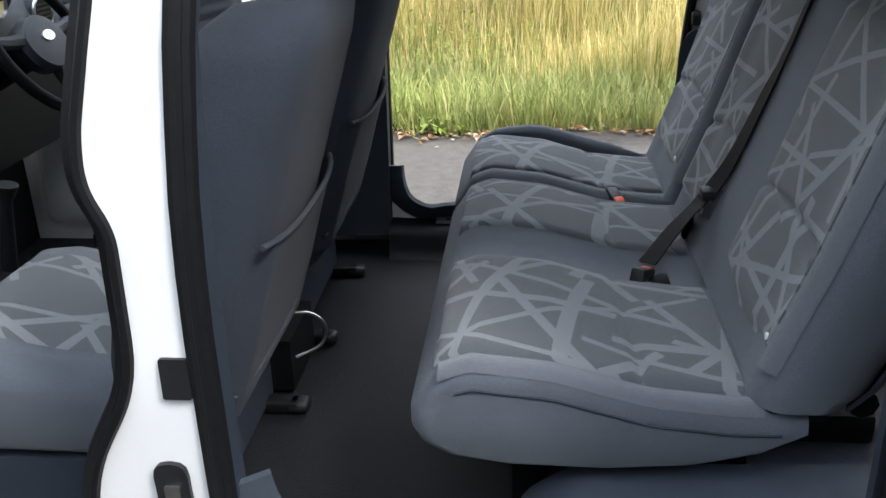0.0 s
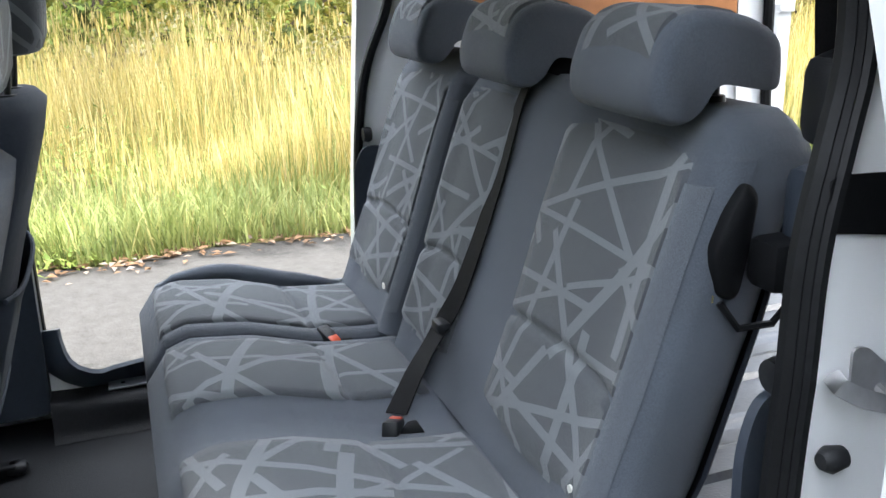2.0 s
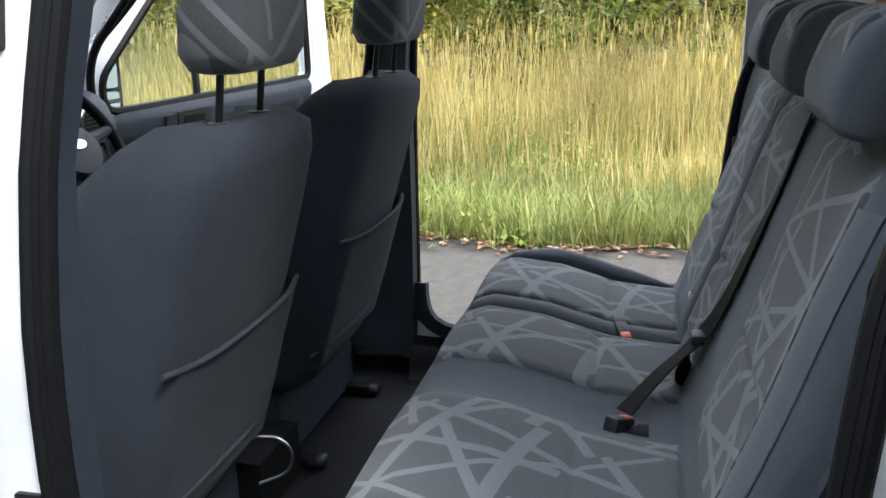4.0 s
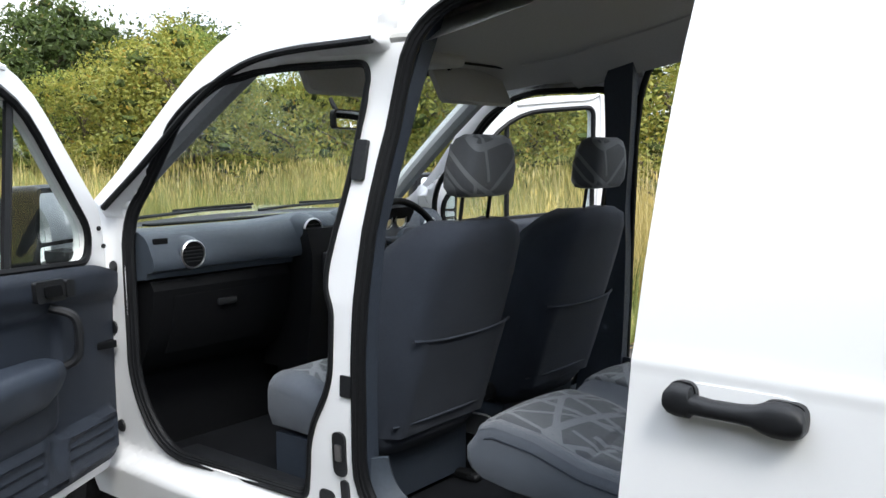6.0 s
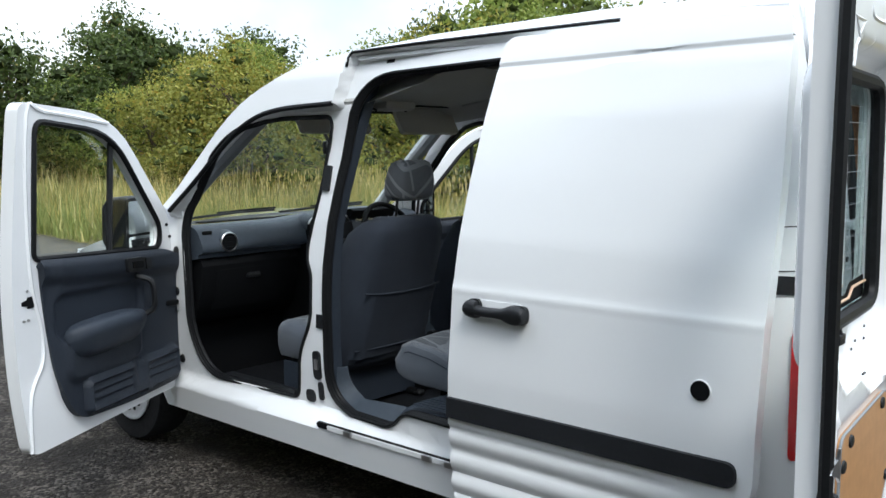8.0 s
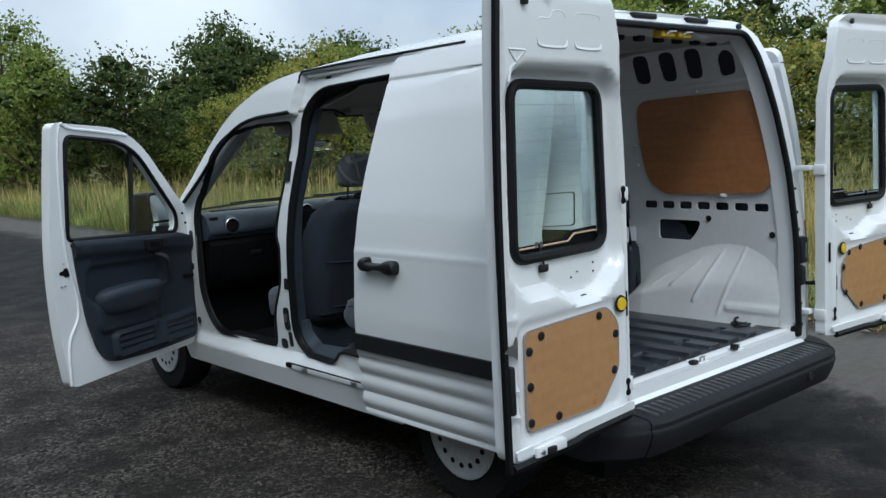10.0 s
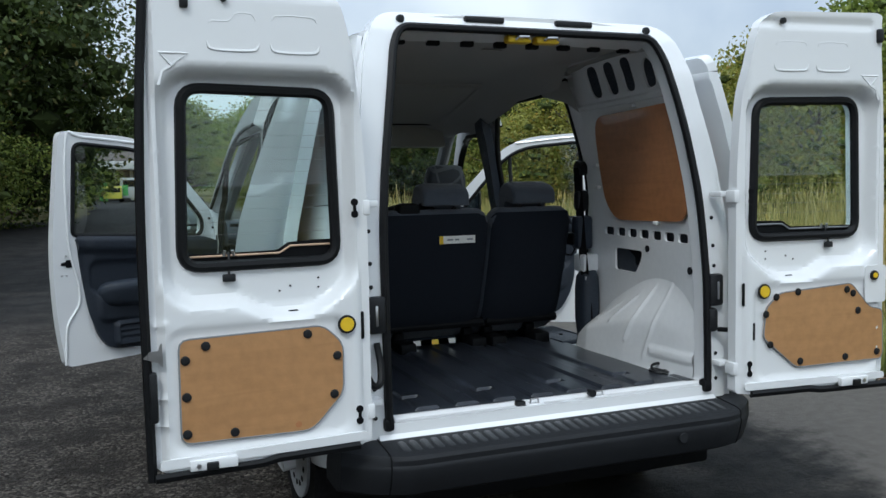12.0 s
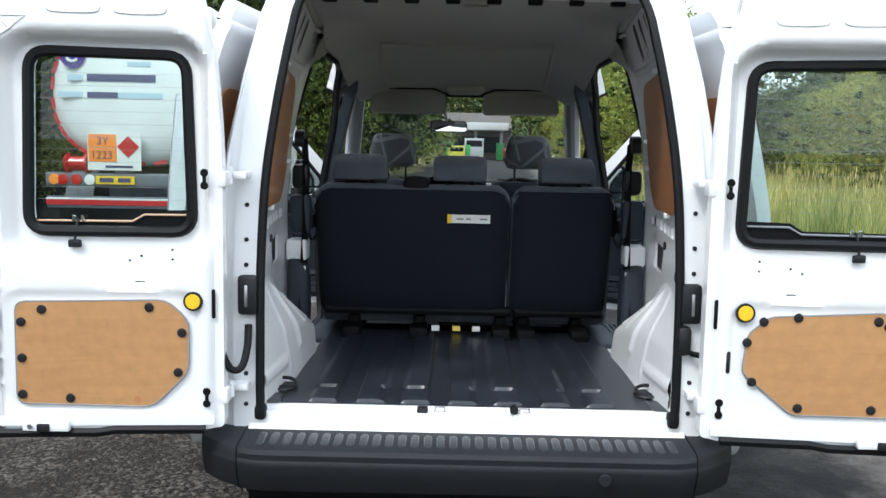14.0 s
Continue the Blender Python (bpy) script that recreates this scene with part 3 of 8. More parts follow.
def liner_z(x, y):
    """The load mat: long flat-topped ribs."""
    c = (x + 0.06) % 0.155
    up = 1.0 if c < 0.095 else 0.0
    a = min(c, abs(0.095 - c)) if c < 0.095 else 0
    k = min(1.0, a / 0.008) * up
    if y < 0.16 or y > 1.28 or abs(x) > 0.56:
        k = 0
    if 0.30 < y < 0.34 and int((x + 2) / 0.155) % 2:
        k = 0
    return 0.580 + 0.012 * k


xs = sorted(set([round(-0.62 + 0.01 * i, 4) for i in range(125)]))
bm = grid(xs, [0.118, 0.158, 0.162, 0.298, 0.304, 0.338, 0.344, 0.7, 1.0, 1.278, 1.284, 1.36], lambda x, y: (x, y, liner_z(x, y)))
vpart("load_mat", bm, LINER, label="ribbed dark rubber load mat")
for s in (-1, 1):
    vpart("mat_edge", grid(lin(0.118, 0.25, 4), lin(0.62, 0.70, 4), lambda u, v: (s * v, u, 0.582)), LINER)
    ring = [(s * 0.64 + 0.04 * math.cos(a), 0.325 + 0.022 * math.sin(a), 0.598 + 0.012 * math.sin(a)) for a in lin(0, 2 * math.pi, 20)[:-1]]
    vpart("lashing_ring", tube(ring, 0.0065, 8, True), PLASTIC)
    vpart("ring_cup", lathe([(0.001, 0.0), (0.05, 0.0), (0.046, 0.006), (0.001, 0.006)], 18, "z", (s * 0.64, 0.325, 0.583)), PLASTIC)


# load bay sides
ARCH_Y, ARCH_Z = zip(*smooth_line([(0.05, 0.90), (0.10, 0.94), (0.21, 0.988), (0.374, 1.012), (0.575, 0.975), (0.857, 0.848), (0.98, 0.76), (1.08, 0.60), (1.12, 0.50)], 8))


def bay_x(z, y=0.6):
    x = interp(z, [0.5, 1.0, 1.2, 1.5, 1.72, 1.80, 1.95], [0.775, 0.772, 0.772, 0.750, 0.720, 0.690, 0.640])
    return x - 0.085 * (max(0.0, 0.92 - y) / 0.74) ** 1.15 - 0.012 * max(0, y - 1.0)


SLOTS = [rounded([(0.203 + 0.114 * k, 1.129), (0.286 + 0.114 * k, 1.129), (0.286 + 0.114 * k, 1.168), (0.203 + 0.114 * k, 1.168)], 0.014, 3) for k in range(7)]
HOLE = rounded([(0.67, 0.965), (0.88, 0.965), (0.88, 1.070), (0.605, 1.070), (0.615, 1.03)], 0.02, 3)
UPPER = [rounded([(c - 0.05, 1.785), (c + 0.05, 1.785), (c + 0.05, 1.93), (c - 0.05, 1.93)], 0.04, 4) for c in (0.565, 0.725, 0.895)] + [rounded([(0.325, 1.79), (0.42, 1.78), (0.425, 1.875), (0.375, 1.91), (0.325, 1.885)], 0.03, 4)]
BAY = [(0.14, 0.56), (1.12, 0.56), (1.10, 1.20), (1.12, 1.45), (1.14, 1.62), (1.15, 1.74), (1.10, 1.83), (1.05, 1.955), (0.24, 1.955), (0.20, 1.8), (0.16, 1.5)]
for s in (-1, 1):
    FACING["way"] = Vector((-s, 0, 0))
    vpart("bay_side", sheet(BAY, SLOTS + [HOLE] + UPPER, lambda u, v: (s * bay_x(v, u), u, v), 0.012, lin(0.16, 1.08, 16), lin(0.6, 1.92, 26)), INNER)
    # dark sheets that put the shade behind the slots and holes into colour
    vpart("bay_cavity_shade", sheet([(0.2, 0.9), (1.1, 0.9), (1.08, 1.70), (0.2, 1.70)], [], lambda u, v: (s * (bay_x(v, u) + interp(v, [1.6, 1.8], [0.035, 0.013])), u, v), 0.004, (), lin(1.0, 1.9, 14)), TRIM)
    vpart("bay_cavity_shade", sheet([(0.3, 1.76), (1.04, 1.76), (1.04, 1.945), (0.3, 1.945)], [], lambda u, v: (s * (bay_x(v, u) + 0.0135), u, v), 0.002, (), lin(1.78, 1.93, 8)), TRIM)
    vpart("hole_shade", sheet([(0.58, 0.95), (0.90, 0.95), (0.90, 1.09), (0.58, 1.09)], [], lambda u, v: (s * (bay_x(v, u) + 0.022), u, v), 0.004), DARK)
    vpart("lining_edge", tube([(s * (bay_x(1.94, y) - 0.01), y, 1.935 + 0.02 * step(y, 0.25, 0.6) - 0.02 * step(y, 0.9, 1.06)) for y in lin(0.26, 1.07, 12)], 0.016, 8), HEADLINE)
    vpart("roof_rail", tube([(s * (bay_x(1.755, y) + 0.012), y, 1.757) for y in lin(0.20, 1.10, 12)], 0.022, 8), INNER)
    ply = rounded([(0.175, 1.22), (0.83, 1.205), (0.93, 1.28), (0.975, 1.50), (0.965, 1.70), (0.25, 1.71), (0.205, 1.6)], [0.09, 0.1, 0.12, 0.2, 0.08, 0.08, 0.1], 5)
    vpart("ply_panel", sheet(ply, [], lambda u, v: (s * (bay_x(v, u) - 0.016), u, v), 0.008, lin(0.25, 0.95, 10), lin(1.25, 1.7, 6)), PLYRED, label="reddish sealed plywood side lining")
    for y, z in ((0.45, 1.205), (0.58, 1.724), (1.0, 1.36), (1.0, 1.47)):
        vpart("ply_clip", box(*sorted((s * (bay_x(z, y) - 0.024), s * (bay_x(z, y) - 0.002))), y - 0.016, y + 0.016, z - 0.009, z + 0.009, 0.004), INNER)
    for y, z in ((0.20, 1.50), (0.18, 1.02), (0.55, 1.085), (0.17, 0.80)):
        vpart("bay_bung", lathe([(0.001, 0), (0.016, 0.0), (0.014, 0.006), (0.001, 0.006)], 12, "x", (s * (bay_x(z, y)) - (0.006 if s > 0 else 0.0), y, z)), PLASTIC)
    # wheel arch box with pressed ribs
    def arch_top(y):
        return float(np.interp(y, ARCH_Y, ARCH_Z))

    def arch_at(y, w):
        top = arch_top(y)
        z = 0.572 + (top - 0.572) * w
        inn = interp(y, [0.10, 0.16, 0.35, 0.60, 0.90, 1.02, 1.08], [0.672, 0.664, 0.646, 0.622, 0.612, 0.632, 0.70])
        k = step(w, 0.42, 1.0)
        rib = 0.0
        for y0, z0, y1, z1, h in ((0.323, 0.958, 0.460, 0.600, 0.007), (0.451, 0.935, 0.591, 0.664, 0.013), (0.576, 0.880, 0.731, 0.736, 0.013), (0.716, 0.830, 0.859, 0.727, 0.012)):
            f = (z0 - z) / (z0 - z1)
            rib += h * math.exp(-((y - y0 - (y1 - y0) * f) / 0.009) ** 2) * step(f, -0.04, 0.12) * (1 - step(f, 0.9, 1.02))
        ledge = 0.007 * step(z, 0.63, 0.645) * (1 - step(z, 0.668, 0.683)) * (1 - step(y, 0.40, 0.43))
        side = bay_x(z, y) + 0.006
        x = inn + 0.022 * w + (side - inn - 0.022 * w) * k
        return (s * (x - rib - ledge), y, z)
    vpart("wheel_arch", grid(lin(0.14, 1.08, 190), lin(0.0, 1.0, 44), arch_at), INNER)
    # black fittings by the seat: belt reel cover, lock housing, pillar pad
    vpart("reel_cover", box(*sorted((s * 0.665, s * 0.755)), 1.05, 1.13, 1.05, 1.22, 0.02), TRIM)
    vpart("pillar_pad", loft([[(s * x, 0.985 + dy, z) for x, dy in rounded([(0.664 + e, e), (0.757, e), (0.757, 0.12), (0.664 + e, 0.12)], 0.03, 3)] for z, e in ((0.575, 0.03), (0.62, 0.012), (0.70, 0.0), (0.85, 0.0), (0.915, 0.008), (0.945, 0.03), (0.955, 0.045))]), TRIM, label="blue-black moulded pillar cover")
    vpart("pillar_box", box(*sorted((s * 0.676, s * 0.765)), 1.02, 1.12, 0.94, 1.03, 0.012), INNER)
    vpart("pillar_vent", lathe([(0.001, -0.002), (0.034, -0.002), (0.036, 0.004), (0.001, 0.006)], 18, "x", (s * (bay_x(1.36, 0.15) - (0.002 if s > 0 else -0.002)), 0.155, 1.36)), DARK)
    # C pillar jamb facing the sliding opening
    FACING["way"] = Vector((s, 0, 0))
    zz = lin(0.57, 1.86, 16)
    vpart("rear_pillar", grid(zz, (0.0, 0.5, 1.0), lambda v, k: (s * (bay_x(v, 1.11) * (1 - k) + (side_x(v, 1.2) - 0.022) * k - 0.008 * math.sin(math.pi * k)), 1.095 * (1 - k) + interp(v, [0.55, 1.0, 1.20, 1.34, 1.45, 1.86], [1.235, 1.240, 1.218, 1.152, 1.148, 1.177]) * k, v)), INNER)
    trim = rounded([(1.20, 0.575), (1.268, 0.575), (1.276, 0.80), (1.274, 0.95), (1.250, 1.003), (1.20, 1.003)], [0.01, 0.02, 0.1, 0.05, 0.03, 0.02], 4)
    vpart("pillar_lining", sheet(trim, [], lambda u, v: (s * (half_width(v, 1.0) - 0.075 - 0.25 * (1.27 - u)), u, v), 0.012, lin(1.21, 1.26, 4), lin(0.6, 0.97, 8)), TRIM, label="blue-grey pillar lining")
    jx = half_width(1.02) - 0.03
    vpart("rail_mouth", sheet(rounded([(1.04, 1.168), (1.218, 1.190), (1.215, 1.246), (1.04, 1.240)], 0.012, 3), [], lambda u, v: (s * (side_x(v, u) + 0.003), u, v), 0.004, lin(1.06, 1.18, 5)), DARK)
    plate = sheet(rounded([(1.122, 1.012), (1.155, 1.002), (1.188, 1.015), (1.190, 1.072), (1.172, 1.072), (1.140, 1.045)], 0.01, 3), [], lambda u, v: (s * (jx + 0.006), u, v), 0.003)
    vpart("jamb_catch", plate, STEEL)
    vpart("catch_strap", tube([(s * (jx + 0.004), 1.212, 1.046), (s * (jx + 0.022), 1.217, 1.042), (s * (jx + 0.032), 1.200, 1.032), (s * (jx + 0.032), 1.150, 1.012)], 0.011, 6, flat=0.35), STEEL)
    vpart("catch_pin", tube([(s * (jx + 0.004), 1.150, 1.022), (s * (jx + 0.036), 1.150, 1.012)], 0.006, 8), STEEL)
    vpart("jamb_stop", lathe([(0.001, 0), (0.012, 0.002), (0.015, 0.02), (0.009, 0.03), (0.001, 0.03)], 12, "y", (s * 0.868, 1.192, 0.955)), PLASTIC)
    vpart("jamb_buffer", lathe([(0.001, 0), (0.018, 0.0), (0.021, 0.008), (0.018, 0.022), (0.001, 0.024)], 14, "y", (s * 0.812, 1.225, 1.03)), PLASTIC)

# ---- rear frame ----
FACING["way"] = Vector((0, -1, 0))
OUT = rounded([(-0.75, 0.50), (0.75, 0.50), (0.755, 1.0), (0.74, 1.4), (0.68, 1.86), (0.61, 2.02), (-0.61, 2.02), (-0.68, 1.86), (-0.74, 1.4), (-0.755, 1.0)], [0.02, 0.02, 0.3, 0.3, 0.1, 0.09, 0.09, 0.1, 0.3, 0.3])
GAP = rounded([(-0.670, 0.575), (0.675, 0.575), (0.678, 1.0), (0.664, 1.33), (0.625, 1.60), (0.568, 1.885), (0.53, 1.96), (-0.54, 1.96), (-0.577, 1.885), (-0.627, 1.60), (-0.664, 1.33), (-0.675, 1.0)], [0.03, 0.03, 0.3, 0.3, 0.2, 0.08, 0.07, 0.07, 0.08, 0.2, 0.3, 0.3])
frame_bm = sheet(OUT, [GAP], lambda u, v: (u, rear_y(v), v), 0.0, lin(-0.7, 0.7, 15), lin(0.55, 2.0, 28))
deep = bmesh.ops.extrude_face_region(frame_bm, geom=frame_bm.faces[:])
bmesh.ops.translate(frame_bm, vec=(0, 0.09, 0), verts=[g for g in deep["geom"] if isinstance(g, bmesh.types.BMVert)])
vpart("rear_frame", frame_bm, WHITE)
vpart("rear_seal", tube([(u * 0.985, rear_y(v) - 0.008, v) for u, v in [(0.672, 0.578), (0.677, 0.605), (0.678, 0.66)] + [g for g in GAP if g[1] > 0.69] + [(-0.674, 0.66), (-0.673, 0.605), (-0.668, 0.578)]], 0.015, 8, False), RUBBER)
for s in (-1, 1):
    # the side returns between hinge face and body side
    FACING["way"] = Vector((s, -0.5, 0))
    vpart("corner_panel", sheet([(0.0, 0.44), (0.12, 0.44), (0.20, 1.93), (0.12, 1.97), (0.02, 1.45), (0.0, 1.2)], [], lambda u, v: (s * (interp(u, [0, 0.04, 0.12, 0.2], [0.745, 0.785, 0.838, 0.866]) * interp(v, ZS, XS) / 0.892), max(u, rear_y(v) + 0.01) + 0.005, v), 0.01, [0.04, 0.08, 0.12], lin(0.5, 1.9, 16)), WHITE)
    for z in (1.335, 0.665):
        vpart("hinge_arm", box(*sorted((s * 0.695, s * 0.745)), 0.005, 0.075, z - 0.011, z + 0.011, 0.004), INNER)
        vpart("hinge_knuckle", lathe([(0.001, -0.026), (0.008, -0.026), (0.008, 0.026), (0.001, 0.026)], 12, "z", (s * 0.742, -0.005, z)), INNER)
    vpart("contact_block", box(*sorted((s * 0.668, s * 0.732)), 0.026, 0.064, 0.893, 1.02, 0.012), PLASTIC)
    if s > 0:
        vpart("check_mount", box(*sorted((s * 0.660, s * 0.706)), 0.022, 0.064, 0.79, 0.886, 0.016), PLASTIC)
    vpart("contact_pin", box(*sorted((s * 0.698, s * 0.708)), 0.022, 0.034, 0.92, 0.99, 0.002), STEEL)
    vpart("seal_end", box(*sorted((s * 0.645, s * 0.682)), 0.03, 0.078, 0.55, 0.60, 0.012), RUBBER)
    for z in (1.13, 1.24, 0.60, 0.70, 1.05):
        vpart("frame_bung", lathe([(0.001, 0.0), (0.0075, 0.0), (0.0075, -0.003), (0.001, -0.004)], 12, "y", (s * 0.71, rear_y(z) - 0.001, z)), PLASTIC)
    vpart("roof_bung", lathe([(0.001, 0.0), (0.016, 0.0), (0.014, -0.012), (0.001, -0.014)], 12, "y", (s * 0.52, rear_y(1.985), 1.99)), PLASTIC)
for x in (-0.185, 0.195):
    vpart("door_stop", box(x - 0.08, x + 0.08, rear_y(2.0) - 0.016, rear_y(2.0) + 0.01, 1.992, 2.014, 0.005), PLASTIC, label="black rubber door stop pad")
for x in (-0.047, 0.073):
    vpart("loop_base", box(x - 0.05, x + 0.05, 0.235, 0.285, 1.92, 1.952, 0.010), YELLOW, label="yellow plastic lashing loop base")
    vpart("loop_bar", tube([(x - 0.02, 0.235, 1.932), (x - 0.01, 0.225, 1.942), (x + 0.03, 0.223, 1.944), (x + 0.04, 0.235, 1.936)], 0.005, 6), STEEL)
# sill with its hooks, plate and bumper
vpart("door_sill", loft([[(x, y, z) for y, z in ((0.035, 0.50), (0.03, 0.522), (0.06, 0.545), (0.10, 0.582), (0.13, 0.582), (0.13, 0.50))] for x in (-0.70, 0.0, 0.70)]), WHITE, sharp=60)
vpart("sill_hook", box(-0.16, -0.125, 0.07, 0.10, 0.565, 0.592, 0.005), PLASTIC)
for x in (-0.085, 0.19):
    vpart("sill_eye", tube([(x - 0.018, 0.082, 0.572), (x - 0.014, 0.08, 0.595), (x + 0.014, 0.08, 0.595), (x + 0.018, 0.082, 0.572)], 0.004, 8), STEEL)
    vpart("eye_plate", box(x - 0.035, x + 0.035, 0.068, 0.10, 0.570, 0.577, 0.002), INNER)
vpart("sill_cap", lathe([(0.001, 0.0), (0.026, 0.0), (0.024, 0.006), (0.001, 0.007)], 18, "z", (0.105, 0.075, 0.564)), INNER)
vpart("sill_stud", lathe([(0.001, 0.0), (0.014, 0.0), (0.014, 0.025), (0.001, 0.025)], 12, "y", (0.155, 0.062, 0.592)), PLASTIC)


def bump_sec(a):
    """Bumper section at a (-1..1) across."""
    x = a * 0.845
    back = -0.135 + 0.16 * max(0, abs(a) - 0.72) ** 2 / 0.078 * 0.9
    return [(x, y, z) for y, z in ((0.10 + max(0, abs(a) - 0.9) * 1.2, 0.36), (back + 0.07, 0.355), (back + 0.034, 0.372), (back + 0.014, 0.415), (back + 0.002, 0.458), (back + 0.002, 0.470), (back + 0.006, 0.476), (back + 0.004, 0.494), (back + 0.012, 0.507), (back + 0.03, 0.513), (0.05 + max(0, abs(a) - 0.9) * 0.6, 0.525), (0.12 + max(0, abs(a) - 0.9) * 1.0, 0.52))]


bumper = vpart("rear_bumper", loft([bump_sec(a) for a in lin(-1, 1, 61)]), BUMPER, label="dark grey textured plastic step bumper", sharp=35)
for k in range(33):
    x = -0.64 + k * 0.04
    back = -0.135
    vpart("bumper_tread", loft([[(x + dx, y, z) for dx in (-0.013 * g, 0.013 * g)] + [(x + dx * 0.7 * g, y, z + 0.004 * g) for dx in (0.013, -0.013)] for y, z, g in ((0.0, 0.5225, 0.4), (-0.006, 0.522, 0.85), (-0.014, 0.5215, 1.0), (-0.078, 0.5145, 1.0), (-0.086, 0.513, 0.85), (-0.092, 0.512, 0.4))]), TREAD_HIGHLIT, bumper)
for s in (-1, 1):
    vpart("bumper_gap", tube([Vector(p) + Vector((0, -0.0005, 0.0005)) for p in bump_sec(s * 0.835)[1:-1]], 0.0028, 6), DARK, bumper)
vpart("bumper_bolt", lathe([(0.001, 0.0), (0.02, 0.0), (0.018, -0.003), (0.001, -0.003)], 14, "y", (0.42, -0.136, 0.44)), BUMPER, bumper)

# headlining with its raised front step
def head_z(x, y):
    a = abs(x) / 0.62
    z = interp(y, [0.16, 0.4, 1.2, 1.62, 1.70, 1.85, 2.25, 2.60], [1.935, 1.955, 1.96, 1.945, 1.915, 1.88, 1.80, 1.755])
    return z - 0.115 * max(0, a - 0.62) ** 1.6 / 0.22 * (1 if y < 2.3 else 0.6) * step(y, 1.02, 1.18)


vpart("headlining", grid(lin(0.33, 2.66, 60), lin(-1, 1, 31), lambda u, v: (v * (0.612 + 0.008 * step(u, 1.02, 1.18)), u, head_z(v * (0.612 + 0.008 * step(u, 1.02, 1.18)), u))), HEADLINE, label="pale grey cloth headlining")
vpart("roof_bow", loft([[(x, y, z - 0.02 * abs(x)) for y, z in ((0.27, 1.955), (0.37, 1.94), (0.37, 1.975), (0.27, 1.975))] for x in lin(-0.60, 0.60, 7)]), INNER)
for k in range(8):
    x = -0.49 + 0.14 * k
    vpart("bow_bracket", box(x - 0.025, x + 0.025, 0.355, 0.385, 1.918, 1.945, 0.005), DARK)
for s in (-1, 1):
    vis = sheet(rounded([(-0.22, -0.08), (0.22, -0.08), (0.22, 0.05), (0.16, 0.08), (-0.16, 0.08), (-0.22, 0.05)], 0.02, 3), [], lambda u, v: (u, 0.0, v), 0.022)
    vpart("sun_visor", moved(vis, pose(s * 0.33, 2.56, 1.70, -28)), HEADLINE, label="grey folded-up sun visor")
    vpart("visor_line", tube([(s * 0.33 + u, 2.50, z) for u, z in ((-0.23, 1.735), (-0.15, 1.765), (0.15, 1.765), (0.23, 1.735))], 0.006, 6), DARK)
vpart("lining_lip", tube([(x, 1.70 - 0.05 * (abs(x) / 0.42) ** 4, head_z(x, 1.70) + 0.004) for x in lin(-0.42, 0.42, 17)], 0.014, 8), HEADLINE)
for s in (-1, 1):
    vpart("lining_lip", tube([(s * (0.42 + 0.03 * k), 1.66 + 0.75 * k, head_z(0.42 + 0.03 * k, 1.66 + 0.75 * k) + 0.004) for k in lin(0, 1, 8)], 0.012, 8), HEADLINE)
vpart("roof_console", box(-0.11, 0.11, 2.42, 2.60, 1.735, 1.79, 0.025), HEADLINE)
vpart("roof_handle", box(-0.03, 0.06, 0.62, 0.64, 1.945, 1.953, 0.004), HEADLINE)
for s in (-1, 1):
    # soft trim above the side openings
    vpart("cant_trim", loft([[(s * x, y, z) for x, z in ((0.56, 1.815), (0.63, 1.755), (0.685, 1.715), (0.695, 1.74), (0.62, 1.82))] for y in lin(2.02, 2.58, 8)]), HEADLINE)
    # soft corner over the rear edge of the side opening
    vpart("corner_trim", grid(lin(0.0, 1.0, 8), lin(0.0, 1.0, 6), lambda u, k: (s * (half_width(interp(u, [0, 0.35, 1], [1.73, 1.79, 1.835]) * (1 - k) + 1.885 * k) - 0.066 - 0.02 * k), 1.06 + 0.32 * u, interp(u, [0, 0.35, 1], [1.73, 1.79, 1.835]) * (1 - k) + 1.885 * k)), HEADLINE)


